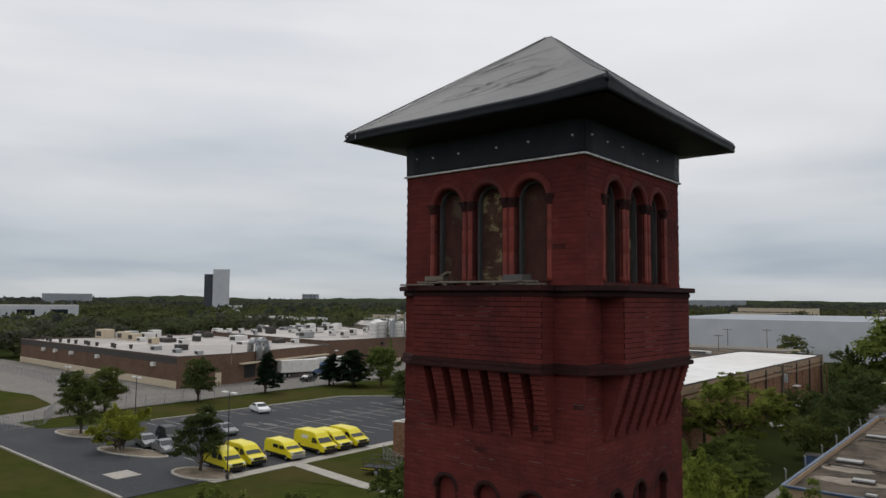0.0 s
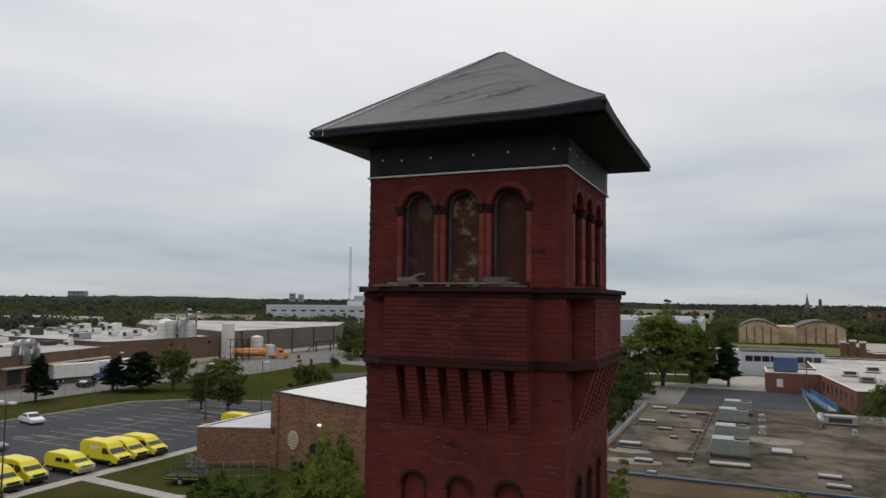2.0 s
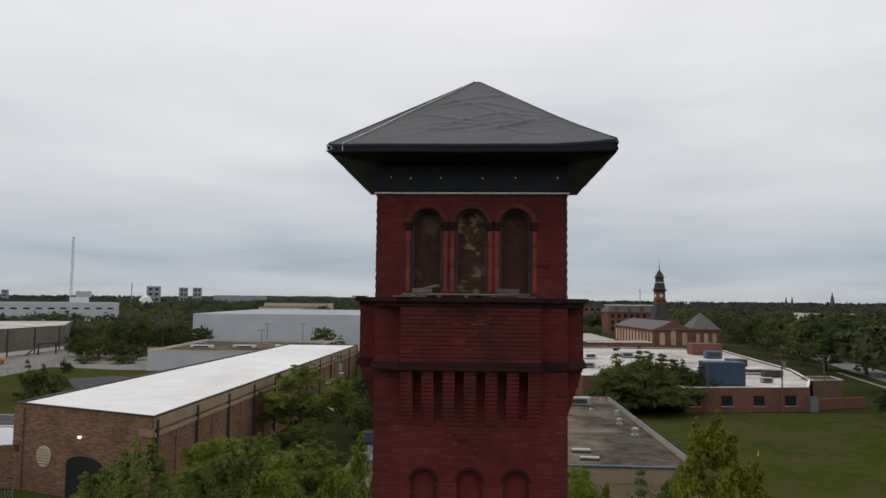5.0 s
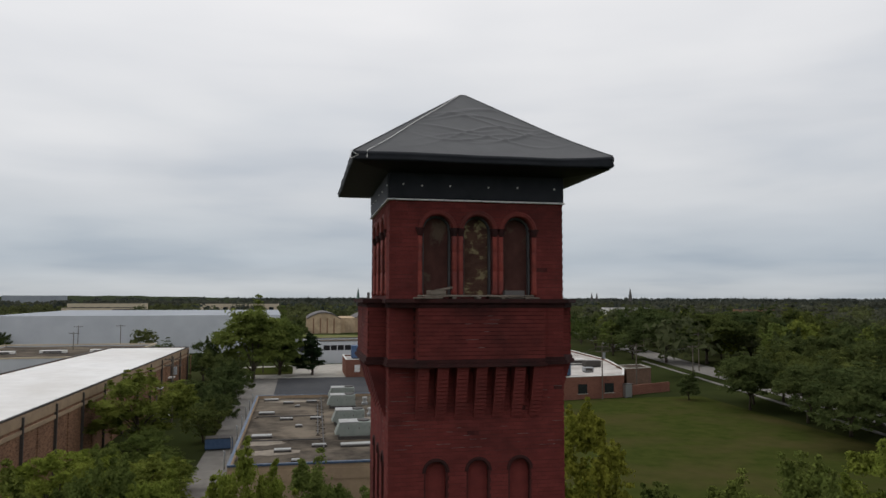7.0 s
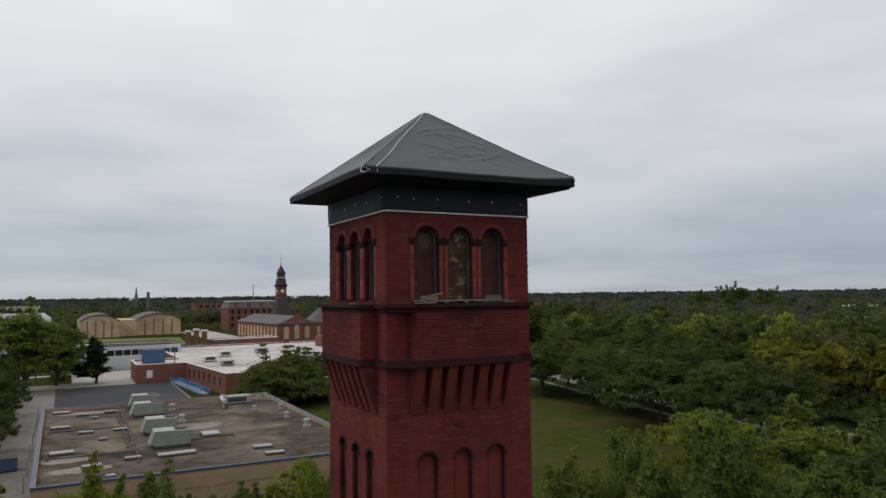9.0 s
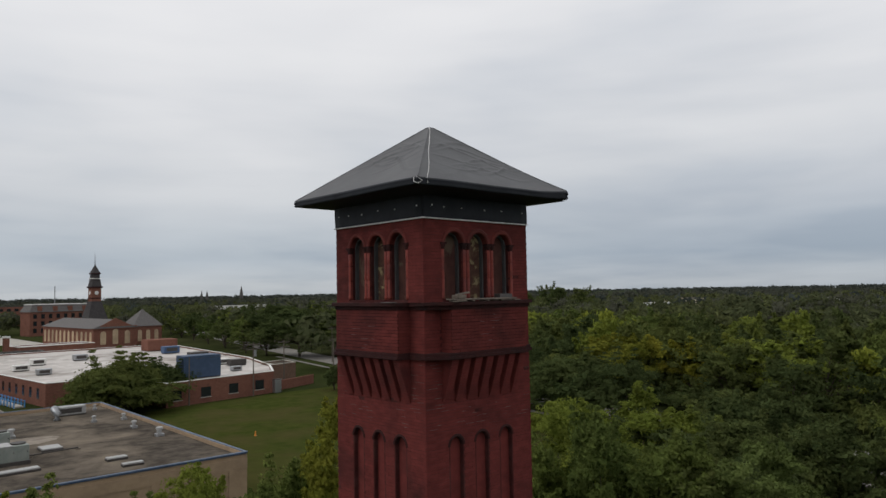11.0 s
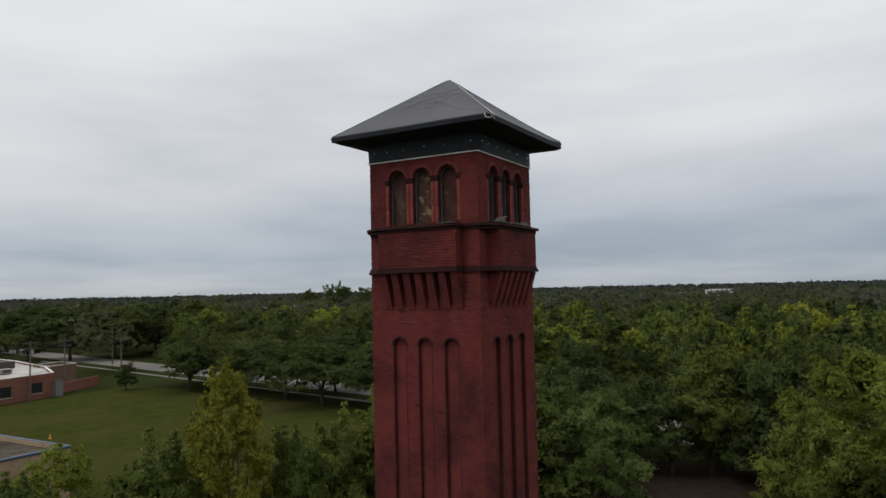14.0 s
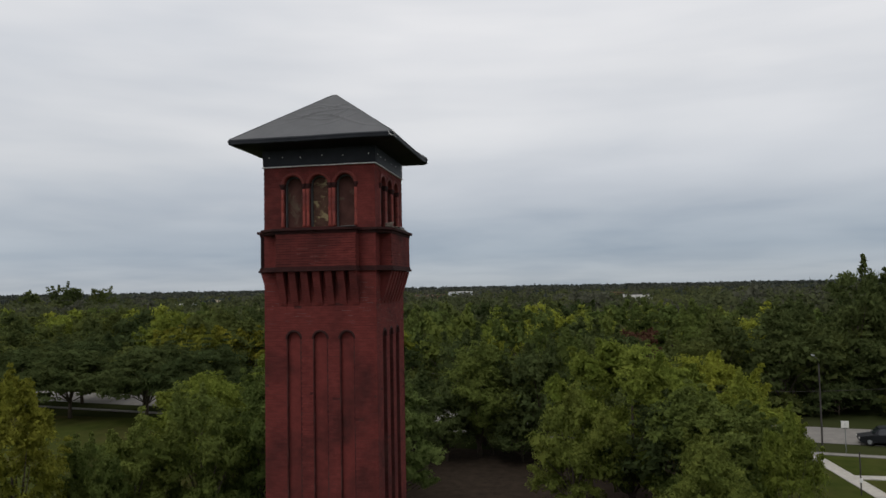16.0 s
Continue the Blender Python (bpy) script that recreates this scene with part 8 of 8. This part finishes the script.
def fence(line, h, gap, label):
    """A chain-link fence: posts, two rails and crossing wires."""
    t = thing("fence", label, "fence", (0, 0, 0), 0, "chain-link fences")
    pts = []
    for a, b in zip(line, line[1:]):
        L = math.hypot(b[0] - a[0], b[1] - a[1])
        n = max(1, round(L / gap))
        pts += [(a[0] + (b[0] - a[0]) * i / n, a[1] + (b[1] - a[1]) * i / n) for i in range(n)]
    pts.append(line[-1])
    for x, y in pts:
        bm = bmesh.new()
        tube(bm, [(x, y, 0), (x, y, h)], 0.045, 5)
        part("post", bm, STEEL, t)
    for z in (0.15, h * 0.5, h - 0.04):
        bm = bmesh.new()
        tube(bm, [(x, y, z) for x, y in pts], 0.022, 4)
        part("rail", bm, STEEL, t)
    bm = bmesh.new()
    for (x0, y0), (x1, y1) in zip(pts, pts[1:]):
        for k in range(6):
            f = k / 6
            for za, zb in ((0.1, h - 0.05), (h - 0.05, 0.1)):
                tube(bm, [(x0 + (x1 - x0) * f, y0 + (y1 - y0) * f, za), (x0 + (x1 - x0) * (f + 1 / 6), y0 + (y1 - y0) * (f + 1 / 6), zb)], 0.008, 3, caps=False)
    part("mesh", bm, STEEL, t, "grey wire mesh")


fence([(-109.5, 44), (-108.0, 60), (-108.8, 80), (-106.8, 104), (-105, 121), (-104.6, 132), (-107.5, 161), (-112, 178)], 1.9, 3.0, "grey chain-link fence along the service road")
fence([(-200, 34), (-150, 37), (-118, 31)], 1.9, 3.0, "grey chain-link fence beside the road")
fence([(-199.2, 53.3), (-177.9, 54.9), (-161.9, 53.9), (-146.4, 51.8)], 1.9, 3.0, "grey chain-link fence across the concrete yard")
fence([(-101.1, 24.1), (-100.8, 28.8), (-102.4, 32.1), (-110.0, 36.4)], 2.0, 2.0, "grey chain-link fence with a gate beside the driveway")
fence([(-51.5, 48.6), (-46, 45.8), (-41, 49)], 1.6, 1.5, "grey fence by the shed annex")
# orange marker in the field, gate frame in the yard
t = thing("marker_cone", "small orange field marker", "marker", (33.5, 74, 0.03))
bm = bmesh.new()
tube(bm, [(0, 0, 0), (0, 0, 0.05), (0, 0, 0.052), (0, 0, 0.6)], [0.18, 0.18, 0.11, 0.03], 10)
part("cone", bm, ORANGE, t)
t = thing("yard_gantry", "dark steel gantry frame with a sloping stair", "gantry", (-132, 196, 0.04), 70)
for q in (0, 6, 12):
    bm = bmesh.new()
    box(bm, q - 0.15, q + 0.15, -0.15, 0.15, 0, 3.4)
    part("post", bm, DARKMETAL, t)
bm = bmesh.new()
box(bm, -0.3, 12.3, -0.2, 0.2, 3.1, 3.5)
part("beam", bm, DARKMETAL, t)
bm = bmesh.new()
tube(bm, [(0, 0, 3.2), (-4, 0, 0.1)], 0.2, 6)
part("stair", bm, DARKMETAL, t)


# ---- leavings on the tower's ledge ----
def plank(x, y, z, lx, ly, lz, rz, label, name="plank", tilt=0.0, material=None, category="timber"):
    t = thing(name, label, category, (x, y, z), rz, "boards on the ledge")
    bm = bmesh.new()
    box(bm, -lx / 2, lx / 2, -ly / 2, ly / 2, 0, lz, 0.006)
    for v in bm.verts:
        v.co.z += tilt * v.co.x + 0.006 * noise.noise(v.co * 9)
    part("board", bm, material or WOOD, t)
    return t


LZ = Z_LEDGE + 0.001
for i in range(5):
    plank(-0.95 + i * 0.44, -1.83, LZ, 0.07, 0.26, 0.035, 2 - i, "short grey timber bearer on a brick ledge", "bearer")
plank(-0.08, -1.80, LZ + 0.037, 2.1, 0.12, 0.03, 0.6, "long weathered grey board lying on a brick ledge")
plank(-0.16, -1.91, LZ + 0.037, 1.8, 0.07, 0.022, -0.4, "thin weathered board at the ledge edge")
plank(0.62, -1.78, LZ, 0.9, 0.16, 0.03, 1.5, "grey board lying on a brick ledge")
plank(-0.80, -1.80, LZ + 0.068, 0.30, 0.18, 0.08, 14, "broken block of timber on the ledge", "timber_block")
plank(-0.66, -1.76, LZ + 0.15, 0.30, 0.09, 0.04, -30, "splintered board end on the ledge", tilt=0.2)
plank(0.62, -1.74, LZ + 0.05, 0.36, 0.20, 0.10, -8, "grey concrete block on the ledge", "concrete_block", material=SLATE, category="block")
plank(-1.98, -0.9, LZ, 0.5, 0.12, 0.02, 80, "thin loose slate on the ledge", "slate", material=SLATE, category="slate")
t = plank(-0.98, -2.02, LZ + 0.004, 0.55, 0.07, 0.022, 20, "thin board sticking out over the ledge edge")
for x, y, r in ((-0.90, -1.70, 0.06), (0.40, -1.72, 0.05), (0.15, -1.70, 0.04)):
    t = thing("brick_rubble", "small lump of brick rubble on the ledge", "rubble", (x, y, LZ), 0, "rubble on the ledge")
    bm = bmesh.new()
    bmesh.ops.create_icosphere(bm, subdivisions=2, radius=r)
    for v in bm.verts:
        v.co *= 1 + 0.35 * noise.noise(v.co * 18)
        v.co.z = max(v.co.z + r * 0.6, 0)
    part("lump", bm, BRICK_ONE, t)

# ---- brickwork of the tower ----
for k in range(4):
    if k == 2:
        continue
    low = courses(-HALF, HALF, 9.0, 16.05, HALF, [(c, r + 0.03, zb, zs) for c, r, zb, zs in NICHES], 10 + k)
    brick_mesh("brickwork", low, k, BRICK, tower, "weathered red brick courses")
    mid = courses(-HALF, HALF, 16.05, 18.15, HALF, [], 20 + k)
    mid = mid[(np.abs((mid[:, 0] + mid[:, 1]) / 2) > 1.08) | (mid[:, 5] < 17.06)]
    brick_mesh("brickwork", mid, k, BRICK, tower, "weathered red brick courses")
    top = courses(-HALF, HALF, 18.24, 20.0, HALF, [(c, 0.33, 18.0, zs) for c, r, zb, zs in WINDOWS], 30 + k)
    brick_mesh("brickwork", top, k, BRICK, tower, "weathered red brick courses")
# lime washed out of the joints, in thin pale lines along the corners and panels
lime = random.Random(77)
for k in (0, 1, 3):
    rows = []
    for i in range(46):
        spot = lime.random()
        if spot < 0.55:
            u, d = lime.choice((-1, 1)) * lime.uniform(1.16, 1.52), HALF
            z = 16.05 + COURSE * lime.randrange(0, 15)
        elif spot < 0.75:
            u, d = lime.uniform(-0.6, 0.3), OUT
            z = 17.195 + 0.89 / 13 * lime.randrange(1, 12)
        else:
            u, d = lime.uniform(-1.5, 1.5), HALF
            z = 16.05 - COURSE * lime.randrange(1, 7)
        w = lime.uniform(0.03, 0.13)
        rows.append((u - w, u + w, -(d + 0.0022), -(d - 0.02), z - 0.0028, z + 0.0024))
    brick_mesh("lime_streak", np.array(rows), k, LIME, tower, "thin pale lime streaks in the joints")
# the belt panels: single bricks on the two faces that the camera passes nearest, joined on the others
BRICK_MESHES = {}
for k in (0, 1, 3):
    rows = courses(-PANEL, PANEL, 17.195, 18.085, OUT, [], 40 + k, gap=0.0042)
    for s in (-1, 1):
        n = int(round(0.89 / COURSE))
        for i in range(n):
            z = 17.195 + i * 0.89 / n
            rows = np.vstack([rows, (s * PANEL - 0.006, s * PANEL + 0.006, -OUT + 0.02, -HALF, z + 0.0022, z + 0.89 / n - 0.0022)])
    if k == 1:
        brick_mesh("brickwork", rows, k, BRICK, tower)
        continue
    for u0, u1, y0, y1, z0, z1 in rows:
        if abs((u0 + u1) / 2) > PANEL - 0.02:
            key = ("side", k)
        else:
            key = ("front", round(u1 - u0, 2))
        if key not in BRICK_MESHES:
            bm = bmesh.new()
            w, dd, hh = (u1 - u0) / 2, (y1 - y0) / 2, (z1 - z0) / 2
            box(bm, -w, w, -dd, dd, -hh, hh, 0.0015)
            me = bpy.data.meshes.new("brick")
            bm.to_mesh(me)
            bm.free()
            me.materials.append(BRICK_ONE)
            BRICK_MESHES[key] = me
        b = new("brick", BRICK_MESHES[key])
        b.parent = tower
        b.matrix_local = ROT[k] @ pose((u0 + u1) / 2, (y0 + y1) / 2, (z0 + z1) / 2)
